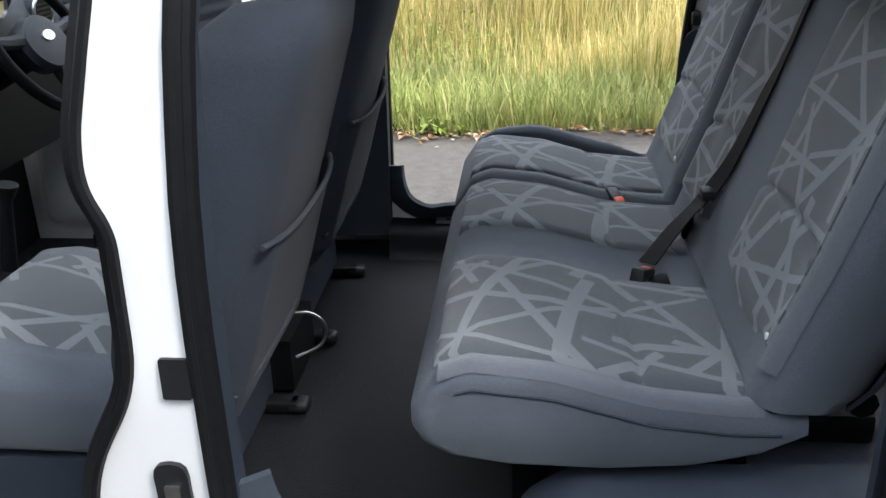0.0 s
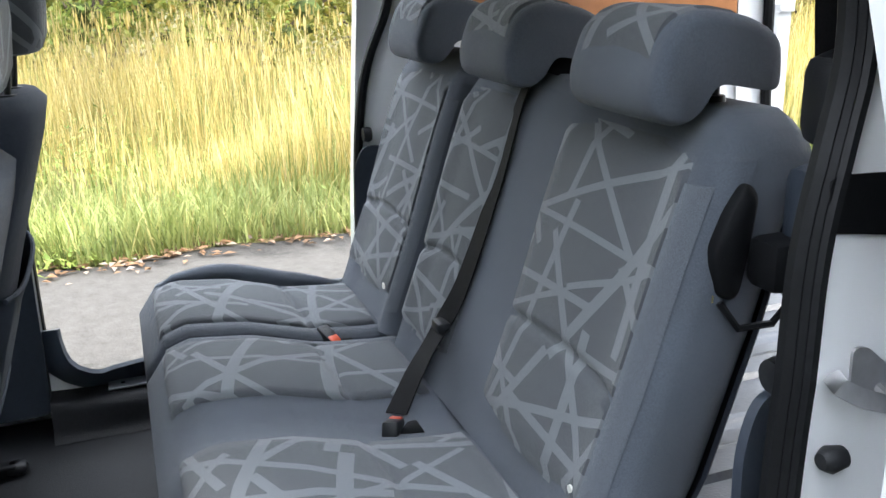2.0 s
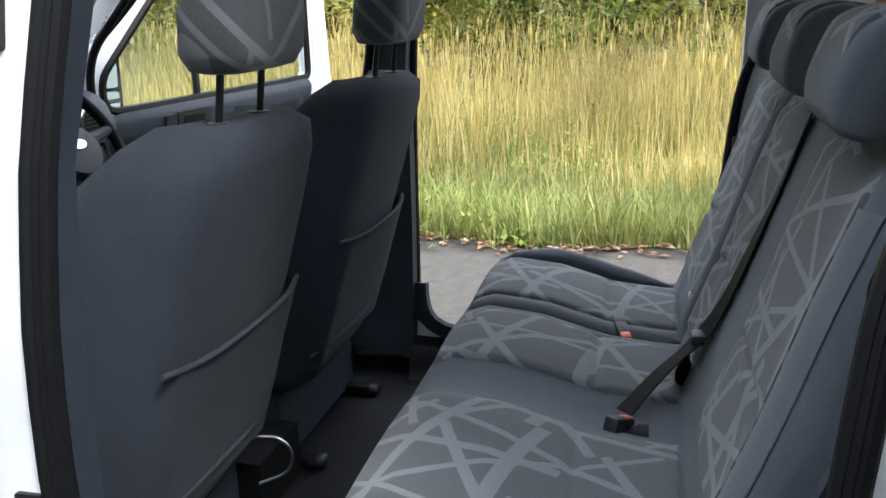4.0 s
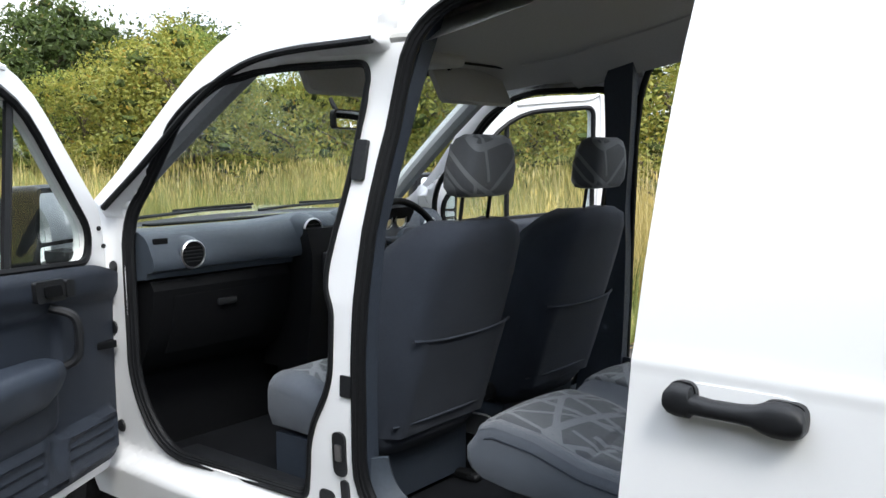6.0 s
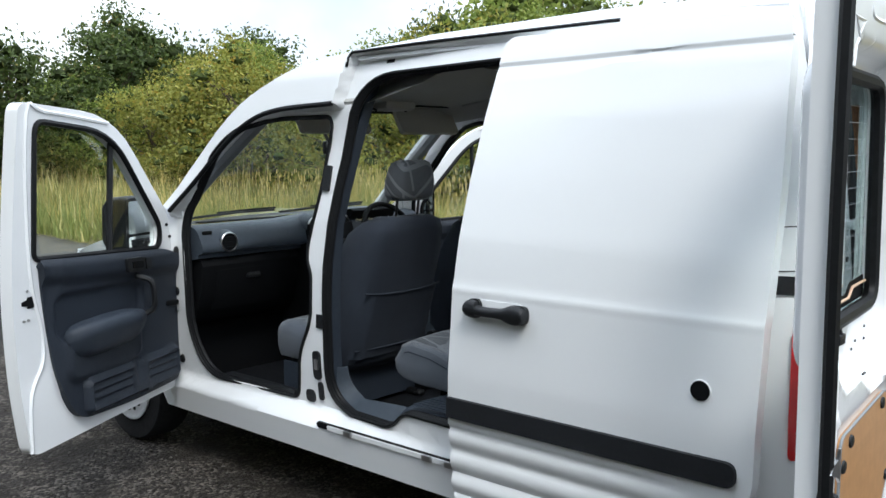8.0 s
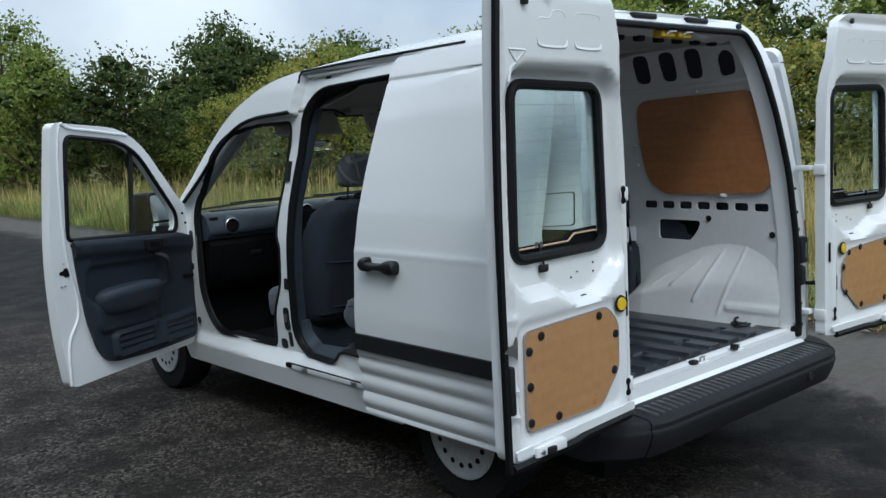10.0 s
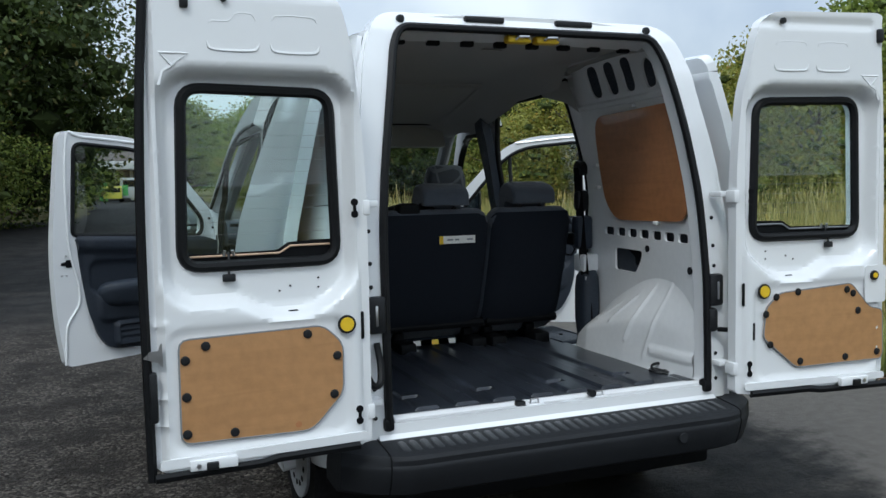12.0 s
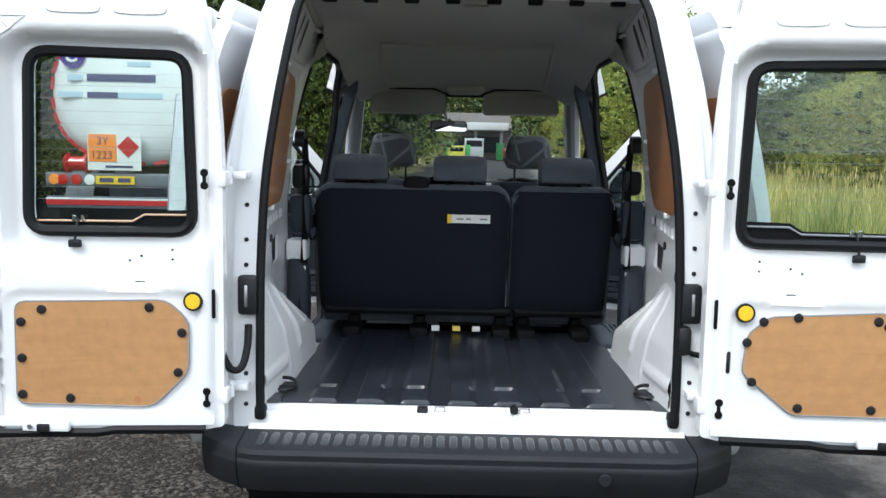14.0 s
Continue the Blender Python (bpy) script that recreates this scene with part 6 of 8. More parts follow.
def front_seat(cx, s):
    st = thing("front_seat", "dark blue-grey cloth cab seat with a raised headrest", "seat", "front seats", at=(cx, 2.2, 0.37))
    M = Matrix.Translation((-cx, -2.2, -0.37))
    hx = -0.015 if cx < 0 else 0.0
    def P(name, bm, m, par=st, label="", sharp=60):
        return part(name, moved(bm, M), m, par, label, True, sharp)
    # backrest: wide bolsters, narrower at the top
    secs = []
    for z, hw, yb, yf in ((0.56, 0.225, 2.20, 2.33), (0.60, 0.247, 2.17, 2.345), (0.75, 0.262, 2.122, 2.33), (0.92, 0.265, 2.075, 2.295), (1.08, 0.256, 2.025, 2.245), (1.18, 0.235, 1.993, 2.19), (1.228, 0.198, 1.982, 2.14), (1.252, 0.14, 1.998, 2.11)):
        w = yf - yb
        loop = [(cx - hw, yf - 0.05), (cx - hw * 0.98, yf - 0.01), (cx - hw * 0.86, yf), (cx - hw * 0.68, yf - 0.018), (cx - hw * 0.4, yf - 0.03), (cx, yf - 0.033), (cx + hw * 0.4, yf - 0.03), (cx + hw * 0.68, yf - 0.018), (cx + hw * 0.86, yf), (cx + hw * 0.98, yf - 0.01), (cx + hw, yf - 0.05),
                (cx + hw * 0.99, yb + w * 0.45), (cx + hw * 0.93, yb + w * 0.2), (cx + hw * 0.80, yb + 0.012), (cx + hw * 0.6, yb), (cx, yb - 0.006), (cx - hw * 0.6, yb), (cx - hw * 0.80, yb + 0.012), (cx - hw * 0.93, yb + w * 0.2), (cx - hw * 0.99, yb + w * 0.45)]
        secs.append([(x, y, z) for x, y in loop])
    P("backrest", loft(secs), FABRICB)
    def rear(z):
        return interp(z, [0.56, 0.60, 0.75, 0.92, 1.08, 1.18, 1.235], [2.20, 2.17, 2.122, 2.075, 2.025, 1.993, 1.982])
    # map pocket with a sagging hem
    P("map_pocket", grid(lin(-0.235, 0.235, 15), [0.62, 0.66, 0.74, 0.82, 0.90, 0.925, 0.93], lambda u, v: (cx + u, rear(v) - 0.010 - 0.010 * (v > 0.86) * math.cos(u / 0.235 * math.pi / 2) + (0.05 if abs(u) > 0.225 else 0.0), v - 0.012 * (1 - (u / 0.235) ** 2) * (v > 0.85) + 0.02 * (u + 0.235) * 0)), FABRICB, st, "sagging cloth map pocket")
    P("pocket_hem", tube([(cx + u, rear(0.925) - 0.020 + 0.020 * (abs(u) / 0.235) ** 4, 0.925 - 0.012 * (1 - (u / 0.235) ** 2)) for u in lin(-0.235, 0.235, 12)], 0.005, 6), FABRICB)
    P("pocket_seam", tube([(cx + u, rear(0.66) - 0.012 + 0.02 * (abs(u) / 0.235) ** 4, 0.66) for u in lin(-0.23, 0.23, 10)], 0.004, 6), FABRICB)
    # front panel of the backrest in patterned cloth
    P("back_panel", grid(lin(-0.15, 0.15, 9), lin(0.72, 1.20, 10), lambda u, v: (cx + u, interp(v, [0.60, 0.75, 0.92, 1.08, 1.18, 1.235], [2.345, 2.33, 2.295, 2.245, 2.19, 2.14]) - 0.022, v)), LINES)
    # headrest and rods
    hs = []
    for z, hw, d in ((1.322, 0.085, 0.03), (1.327, 0.105, 0.048), (1.350, 0.122, 0.055), (1.404, 0.122, 0.056), (1.451, 0.112, 0.052), (1.484, 0.100, 0.042), (1.497, 0.075, 0.024)):
        hs.append([(cx + hx + x, 2.022 + y - (z - 1.3) * 0.10, z) for x, y in rounded([(-hw, -d), (hw, -d), (hw, d), (-hw, d)], 0.045, 5)])
    h = P("headrest", loft(hs), LINES, st, "grey cloth headrest with pale crossing lines")
    P("headrest_panel", grid(lin(-0.085, 0.085, 7), lin(1.345, 1.47, 6), lambda u, v: (cx + hx + u, 2.025 + 0.057 - (v - 1.3) * 0.14, v)), LINES, h)
    for dx in (-0.075, 0.075):
        P("rod", tube([(cx + hx + dx * 0.9, 2.035, 1.24), (cx + hx + dx * 0.9, 2.022, 1.34)], 0.006, 8), PLASTIC)
        P("rod_collar", lathe([(0.001, 0), (0.022, 0), (0.017, 0.012), (0.001, 0.014)], 12, "z", (cx + hx + dx * 0.9, 2.036, 1.242)), PLASTIC)
    # cushion with patterned top, base and runners
    cs = []
    for x, k in ((-0.25, 1), (-0.245, 0.6), (-0.225, 0.2), (-0.19, 0), (-0.1, 0.1), (0, 0.14), (0.1, 0.1), (0.19, 0), (0.225, 0.2), (0.245, 0.6), (0.25, 1)):
        cs.append([(cx + x, y, z) for y, z in ((2.28, 0.70 - 0.05 * k), (2.45, 0.715 - 0.05 * k), (2.60, 0.745 - 0.05 * k), (2.665, 0.74 - 0.05 * k), (2.69 - 0.03 * k, 0.71 - 0.04 * k), (2.69 - 0.03 * k, 0.62), (2.67 - 0.03 * k, 0.565 + 0.02 * k), (2.3, 0.56 + 0.02 * k))])
    P("cushion", loft(cs), FABRIC)
    P("seat_panel", grid(lin(-0.165, 0.165, 9), lin(2.34, 2.66, 10), lambda u, v: (cx + u, v, interp(v, [2.28, 2.45, 2.60, 2.665], [0.70, 0.715, 0.745, 0.74]) + 0.004 - 0.004 * (abs(u) / 0.165) ** 2)), LINES)
    P("base_skirt", loft([[(cx + x, y, z) for x, y in ((-0.24, 2.24), (0.24, 2.24), (0.24, 2.64), (-0.24, 2.64))] for z in (0.39, 0.44, 0.555)]), TRIM)
    for dx in (-0.2, 0.2):
        P("runner", box(cx + dx - 0.02, cx + dx + 0.02, 2.17, 2.72, 0.372, 0.40, 0.006), DARK)
        P("runner_foot", box(cx + dx - 0.022, cx + dx + 0.022, 2.15, 2.20, 0.372, 0.40, 0.012), PLASTIC)
    P("recline_knob", lathe([(0.001, 0.0), (0.035, 0.0), (0.032, s * 0.03), (0.001, s * 0.03)], 20, "x", (cx - s * 0.0 + s * 0.245, 2.30, 0.60)), PLASTIC)
    if cx < 0:
        P("wire_loop", tube(smooth_line([(cx + 0.20, 2.19, 0.60), (cx + 0.225, 2.14, 0.59), (cx + 0.23, 2.11, 0.56), (cx + 0.22, 2.12, 0.52), (cx + 0.20, 2.17, 0.50)], 5), 0.0035, 6), STEEL)
    return st


front_seat(-0.365, 1)
front_seat(0.335, -1)

# ---- dashboard ----
dash = thing("dashboard", "blue-grey moulded dashboard with round vents above a dark glove box", "dashboard", at=(0, 3.1, 0.7))
Di = Matrix.Translation((0, -3.1, -0.7))


def D(name, bm, m, par=dash, label=""):
    return part(name, moved(bm, Di), m, par, label)


def dash_sec(x):
    n = 1 - abs(x) / 0.78
    bulge = 0.05 * math.exp(-((x - 0.0) / 0.2) ** 2)
    hump = 0.035 * math.exp(-((x - 0.36) / 0.16) ** 4)
    top = 1.178 + hump + bulge * 0.5
    out = [(3.36, 1.14), (3.26, 1.172 + hump * 0.4), (3.16 - bulge * 0.5, top), (3.11 - bulge, top - 0.004), (3.075 - bulge, top - 0.018), (3.052 - bulge, top - 0.042), (3.036 - bulge, top - 0.075), (3.026 - bulge, 1.085), (3.024 - bulge, 1.062), (3.030 - bulge, 1.050), (3.048 - bulge * 0.6, 1.044), (3.064 - bulge * 0.6, 1.040), (3.068 - bulge * 0.6, 1.02), (3.20, 1.0), (3.30, 1.0), (3.36, 1.05)]
    return [(x, y, z) for y, z in out]


D("upper_pad", loft([dash_sec(x) for x in lin(-0.775, 0.775, 40)]), DASHTOP, dash, "blue-grey soft dash top")
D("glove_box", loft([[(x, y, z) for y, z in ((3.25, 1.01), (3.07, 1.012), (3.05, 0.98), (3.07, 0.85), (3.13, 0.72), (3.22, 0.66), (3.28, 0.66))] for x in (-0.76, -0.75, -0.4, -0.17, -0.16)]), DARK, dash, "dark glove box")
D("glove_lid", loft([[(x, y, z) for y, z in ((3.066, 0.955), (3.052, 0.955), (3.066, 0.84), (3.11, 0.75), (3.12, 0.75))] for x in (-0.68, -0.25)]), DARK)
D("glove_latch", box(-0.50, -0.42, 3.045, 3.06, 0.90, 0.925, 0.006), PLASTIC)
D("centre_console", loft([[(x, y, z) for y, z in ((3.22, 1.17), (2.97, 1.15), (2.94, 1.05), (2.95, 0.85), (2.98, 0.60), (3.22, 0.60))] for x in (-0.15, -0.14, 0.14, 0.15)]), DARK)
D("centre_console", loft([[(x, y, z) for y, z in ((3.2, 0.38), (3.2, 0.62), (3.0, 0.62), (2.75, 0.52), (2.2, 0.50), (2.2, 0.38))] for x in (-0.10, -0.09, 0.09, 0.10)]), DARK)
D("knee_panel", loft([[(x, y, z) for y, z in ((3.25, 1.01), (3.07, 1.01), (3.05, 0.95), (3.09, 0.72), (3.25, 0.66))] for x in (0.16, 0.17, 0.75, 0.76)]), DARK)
for x, z in ((-0.62, 1.095), (-0.10, 1.14), (0.10, 1.14), (0.66, 1.095)):
    yv = 3.03 - 0.05 * math.exp(-(x / 0.2) ** 2)
    v = D("vent", lathe([(0.0435, 0.0), (0.0435, -0.006), (0.046, -0.010), (0.0490, -0.007), (0.0495, 0.0)], 28, "y", (x, yv, z)), STEEL, dash, "round vent with a silver rim")
    D("vent_body", lathe([(0.001, 0.0135), (0.044, 0.0135), (0.044, -0.001), (0.0505, -0.001), (0.060, 0.030), (0.066, 0.07)], 28, "y", (x, yv, z)), DASHTOP, v)
    D("vent_core", lathe([(0.001, -0.006), (0.0432, -0.006), (0.0432, 0.013), (0.001, 0.013)], 24, "y", (x, yv, z)), DARK, v)
    for k in range(-2, 3):
        w = math.sqrt(0.040 ** 2 - (0.012 * k) ** 2)
        D("vent_vane", box(x - w, x + w, yv - 0.009, yv - 0.002, z + 0.012 * k - 0.002, z + 0.012 * k + 0.002), PLASTIC, v)
D("side_demister", box(-0.755, -0.70, 3.05, 3.06, 1.135, 1.155, 0.003), DARK)
D("radio", box(-0.10, 0.10, 2.935, 2.96, 0.98, 1.06, 0.006), PLASTIC)
D("cluster", loft([[(0.36 + x, y, z) for y, z in ((3.16, 1.18), (3.02, 1.215), (3.0, 1.20), (3.06, 1.10), (3.16, 1.08))] for x in (-0.17, -0.15, 0.15, 0.17)]), DARK)
for x in (0.27, 0.37, 0.46):
    D("dial", lathe([(0.030, 0.0), (0.034, -0.006), (0.038, 0.0), (0.034, 0.006)], 24, "y", (x, 3.03, 1.145)), STEEL)
D("gear_lever", tube([(0.0, 2.86, 0.62), (0.0, 2.83, 0.78), (0.0, 2.82, 0.82)], [0.02, 0.012, 0.025], 10), PLASTIC)
D("dash_grille", box(-0.62, 0.62, 3.27, 3.32, 1.172, 1.18, 0.003), DARK)

wheel_st = thing("steering_wheel", "dark three-spoke steering wheel", "steering wheel", at=(0.36, 2.88, 1.07))
wheel_st.matrix_basis = pose(0.36, 2.88, 1.07, 62, 0, 0)
part("rim", tube([(0.185 * math.cos(a), 0.185 * math.sin(a), 0) for a in lin(0, 2 * math.pi, 41)[:-1]], 0.015, 10, True), DARK, wheel_st)
part("hub", loft([[(0.085 * g * math.cos(a) * 1.1, 0.075 * g * math.sin(a) - 0.01, z) for a in lin(0, 2 * math.pi, 25)[:-1]] for z, g in ((-0.03, 0.9), (0.0, 1.0), (0.018, 0.9), (0.024, 0.6))]), TRIM, wheel_st)
for a in (8, 172, 270):
    c, s2 = math.cos(radians(a)), math.sin(radians(a))
    part("spoke", tube([(0.06 * c, 0.06 * s2, 0.0), (0.12 * c, 0.12 * s2, -0.006), (0.178 * c, 0.178 * s2, 0.0)], [0.022, 0.016, 0.014], 8), TRIM, wheel_st)
part("badge", loft([[(0.028 * g * math.cos(a), 0.014 * g * math.sin(a), z) for a in lin(0, 2 * math.pi, 21)[:-1]] for z, g in ((0.022, 1.0), (0.028, 0.95))]), STEEL, wheel_st, "plain oval metal badge")
part("column", tube([(0, 0, -0.02), (0, -0.0, -0.22)], 0.05, 12), DARK, wheel_st)

mir = thing("rear_view_mirror", "black interior rear-view mirror hung from the windscreen", "mirror", at=(-0.09, 2.80, 1.555))
part("housing", loft([[(x, y, z) for x, z in rounded([(-0.12 * g, -0.034 * g), (0.12 * g, -0.034 * g), (0.115 * g, 0.036 * g), (-0.115 * g, 0.036 * g)], 0.02, 4)] for y, g in ((0.0, 1.0), (0.02, 0.98), (0.035, 0.7))]), PLASTIC, mir)
part("mirror_glass", sheet(rounded([(-0.112, -0.028), (0.112, -0.028), (0.108, 0.030), (-0.108, 0.030)], 0.015, 4), [], lambda u, v: (u, -0.003, v), 0.002), MIRROR, mir)
mir.rotation_euler = (radians(-5), 0, radians(16))
part("stalk", tube([(0, 0.03, 0.0), (0, 0.06, 0.05), (0, 0.075, 0.085)], 0.009, 8), PLASTIC, mir)
for k, (x0, x1) in enumerate(((-0.62, -0.02), (0.02, 0.66))):
    wp = thing("wiper", "black wiper arm resting on the windscreen foot", "wiper", "wipers", at=(x0, 3.44, 1.19))
    part("arm", tube([(0, 0, 0), ((x1 - x0) * 0.5, 0.02, 0.012), ((x1 - x0), 0.0, 0.014)], 0.007, 6), PLASTIC, wp)
    part("blade", tube([((x1 - x0) * 0.35, -0.01, 0.022), (x1 - x0, -0.012, 0.028)], 0.006, 6), RUBBER, wp)

import itertools


# ---- surroundings ----
def leafy(name, dark, light, rough=0.6, dead=(0.25, 0.2, 0.06), share=0.06):
    m = bpy.data.materials.new(name)
    m.use_nodes = True
    n, l = m.node_tree.nodes, m.node_tree.links
    b = n["Principled BSDF"]
    g = n.new("ShaderNodeNewGeometry")
    r = n.new("ShaderNodeValToRGB")
    e = r.color_ramp.elements
    e[0].color, e[1].color = (*dark, 1), (*light, 1)
    e[0].position, e[1].position = 0.0, 1 - share
    x = e.new(1.0)
    x.color = (*dead, 1)
    l.new(g.outputs["Random Per Island"], r.inputs[0])
    co, t = n.new("ShaderNodeTexCoord"), n.new("ShaderNodeTexNoise")
    t.inputs["Scale"].default_value = 0.6
    l.new(co.outputs["Object"], t.inputs["Vector"])
    mr = n.new("ShaderNodeMapRange")
    mr.inputs[1].default_value, mr.inputs[2].default_value, mr.inputs[3].default_value, mr.inputs[4].default_value = 0.3, 0.7, 0.6, 1.35
    l.new(t.outputs[0], mr.inputs[0])
    mx = n.new("ShaderNodeMix")
    mx.data_type, mx.blend_type, mx.inputs[0].default_value = "RGBA", "MULTIPLY", 1
    l.new(r.outputs[0], mx.inputs[6])
    l.new(mr.outputs[0], mx.inputs[7])
    l.new(mx.outputs[2], b.inputs["Base Color"])
    b.inputs["Roughness"].default_value, b.inputs["Specular IOR Level"].default_value = rough, 0.3
    tr = n.new("ShaderNodeBsdfTranslucent")
    l.new(mx.outputs[2], tr.inputs[0])
    ms = n.new("ShaderNodeMixShader")
    ms.inputs[0].default_value = 0.3
    l.new(b.outputs[0], ms.inputs[1])
    l.new(tr.outputs[0], ms.inputs[2])
    l.new(ms.outputs[0], n["Material Output"].inputs[0])
    return m


LEAF_DARK = leafy("dark_leaves", (0.034, 0.056, 0.014), (0.095, 0.135, 0.032))
LEAF_GREEN = leafy("green_leaves", (0.11, 0.165, 0.028), (0.28, 0.335, 0.07))
LEAF_GOLD = leafy("golden_leaves", (0.16, 0.185, 0.033), (0.35, 0.34, 0.07), dead=(0.34, 0.22, 0.03), share=0.15)
STRAW = leafy("dry_grass", (0.34, 0.28, 0.08), (0.74, 0.60, 0.25), dead=(0.75, 0.64, 0.36), share=0.2)
GRASS = leafy("green_grass", (0.14, 0.185, 0.045), (0.38, 0.40, 0.14), dead=(0.5, 0.42, 0.17), share=0.15)
LITTER = leafy("fallen_leaves", (0.10, 0.06, 0.03), (0.38, 0.22, 0.12), dead=(0.5, 0.42, 0.34), share=0.2)
# core colours that paint the shade deep inside the crowns
CROWN_SHADE = mat("crown_core_shade", (0.028, 0.038, 0.013), 0.95, grain=0.5, gscale=25, bump=0.8, bscale=40, spec=0.1)
CROWN_SHADE_PALE = mat("crown_core_shade_pale", (0.055, 0.072, 0.022), 0.95, grain=0.5, gscale=25, bump=0.8, bscale=40, spec=0.1)
BARK = mat("bark", (0.09, 0.07, 0.05), 0.9, grain=0.4, gscale=20, bump=0.8, bscale=30)


def ground_mat(name, a, b2, c, s1, s2, s3, rough, bump):
    """Mixed loose ground: two broad tones, a fine fleck and relief."""
    m = bpy.data.materials.new(name)
    m.use_nodes = True
    n, l = m.node_tree.nodes, m.node_tree.links
    bs = n["Principled BSDF"]
    co = n.new("ShaderNodeTexCoord")
    def tex(scale, detail, lo, hi):
        t, r = n.new("ShaderNodeTexNoise"), n.new("ShaderNodeMapRange")
        t.inputs["Scale"].default_value, t.inputs["Detail"].default_value, t.inputs["Roughness"].default_value = scale, detail, 0.65
        r.inputs[1].default_value, r.inputs[2].default_value = lo, hi
        l.new(co.outputs["Object"], t.inputs["Vector"])
        l.new(t.outputs[0], r.inputs[0])
        return r.outputs[0], t.outputs[0]
    f1, _ = tex(s1, 4, 0.38, 0.62)
    f2, _ = tex(s2, 6, 0.45, 0.68)
    f3, h3 = tex(s3, 8, 0.3, 0.7)
    m1, m2, m3 = (n.new("ShaderNodeMix") for _ in range(3))
    for q in (m1, m2, m3):
        q.data_type = "RGBA"
    m1.inputs[6].default_value, m1.inputs[7].default_value = (*a, 1), (*b2, 1)
    m2.inputs[7].default_value = (*c, 1)
    m3.blend_type, m3.inputs[0].default_value = "MULTIPLY", 1
    l.new(f1, m1.inputs[0])
    l.new(m1.outputs[2], m2.inputs[6])
    l.new(f2, m2.inputs[0])
    k = n.new("ShaderNodeMapRange")
    k.inputs[3].default_value, k.inputs[4].default_value = 0.55, 1.4
    l.new(f3, k.inputs[0])
    l.new(m2.outputs[2], m3.inputs[6])
    l.new(k.outputs[0], m3.inputs[7])
    l.new(m3.outputs[2], bs.inputs["Base Color"])
    bs.inputs["Roughness"].default_value = rough
    bs.inputs["Specular IOR Level"].default_value = 0.15
    bp = n.new("ShaderNodeBump")
    bp.inputs["Strength"].default_value, bp.inputs["Distance"].default_value = bump, 0.02
    l.new(h3, bp.inputs["Height"])
    l.new(bp.outputs[0], bs.inputs["Normal"])
    return m


ASPHALT = ground_mat("worn_asphalt", (0.0048, 0.0050, 0.0053), (0.013, 0.0128, 0.0128), (0.030, 0.029, 0.0275), 0.6, 2.4, 48, 0.8, 0.6)
GRAVEL = ground_mat("damp_gravel", (0.035, 0.031, 0.028), (0.07, 0.063, 0.056), (0.14, 0.13, 0.116), 0.6, 4.0, 45, 0.7, 0.9)


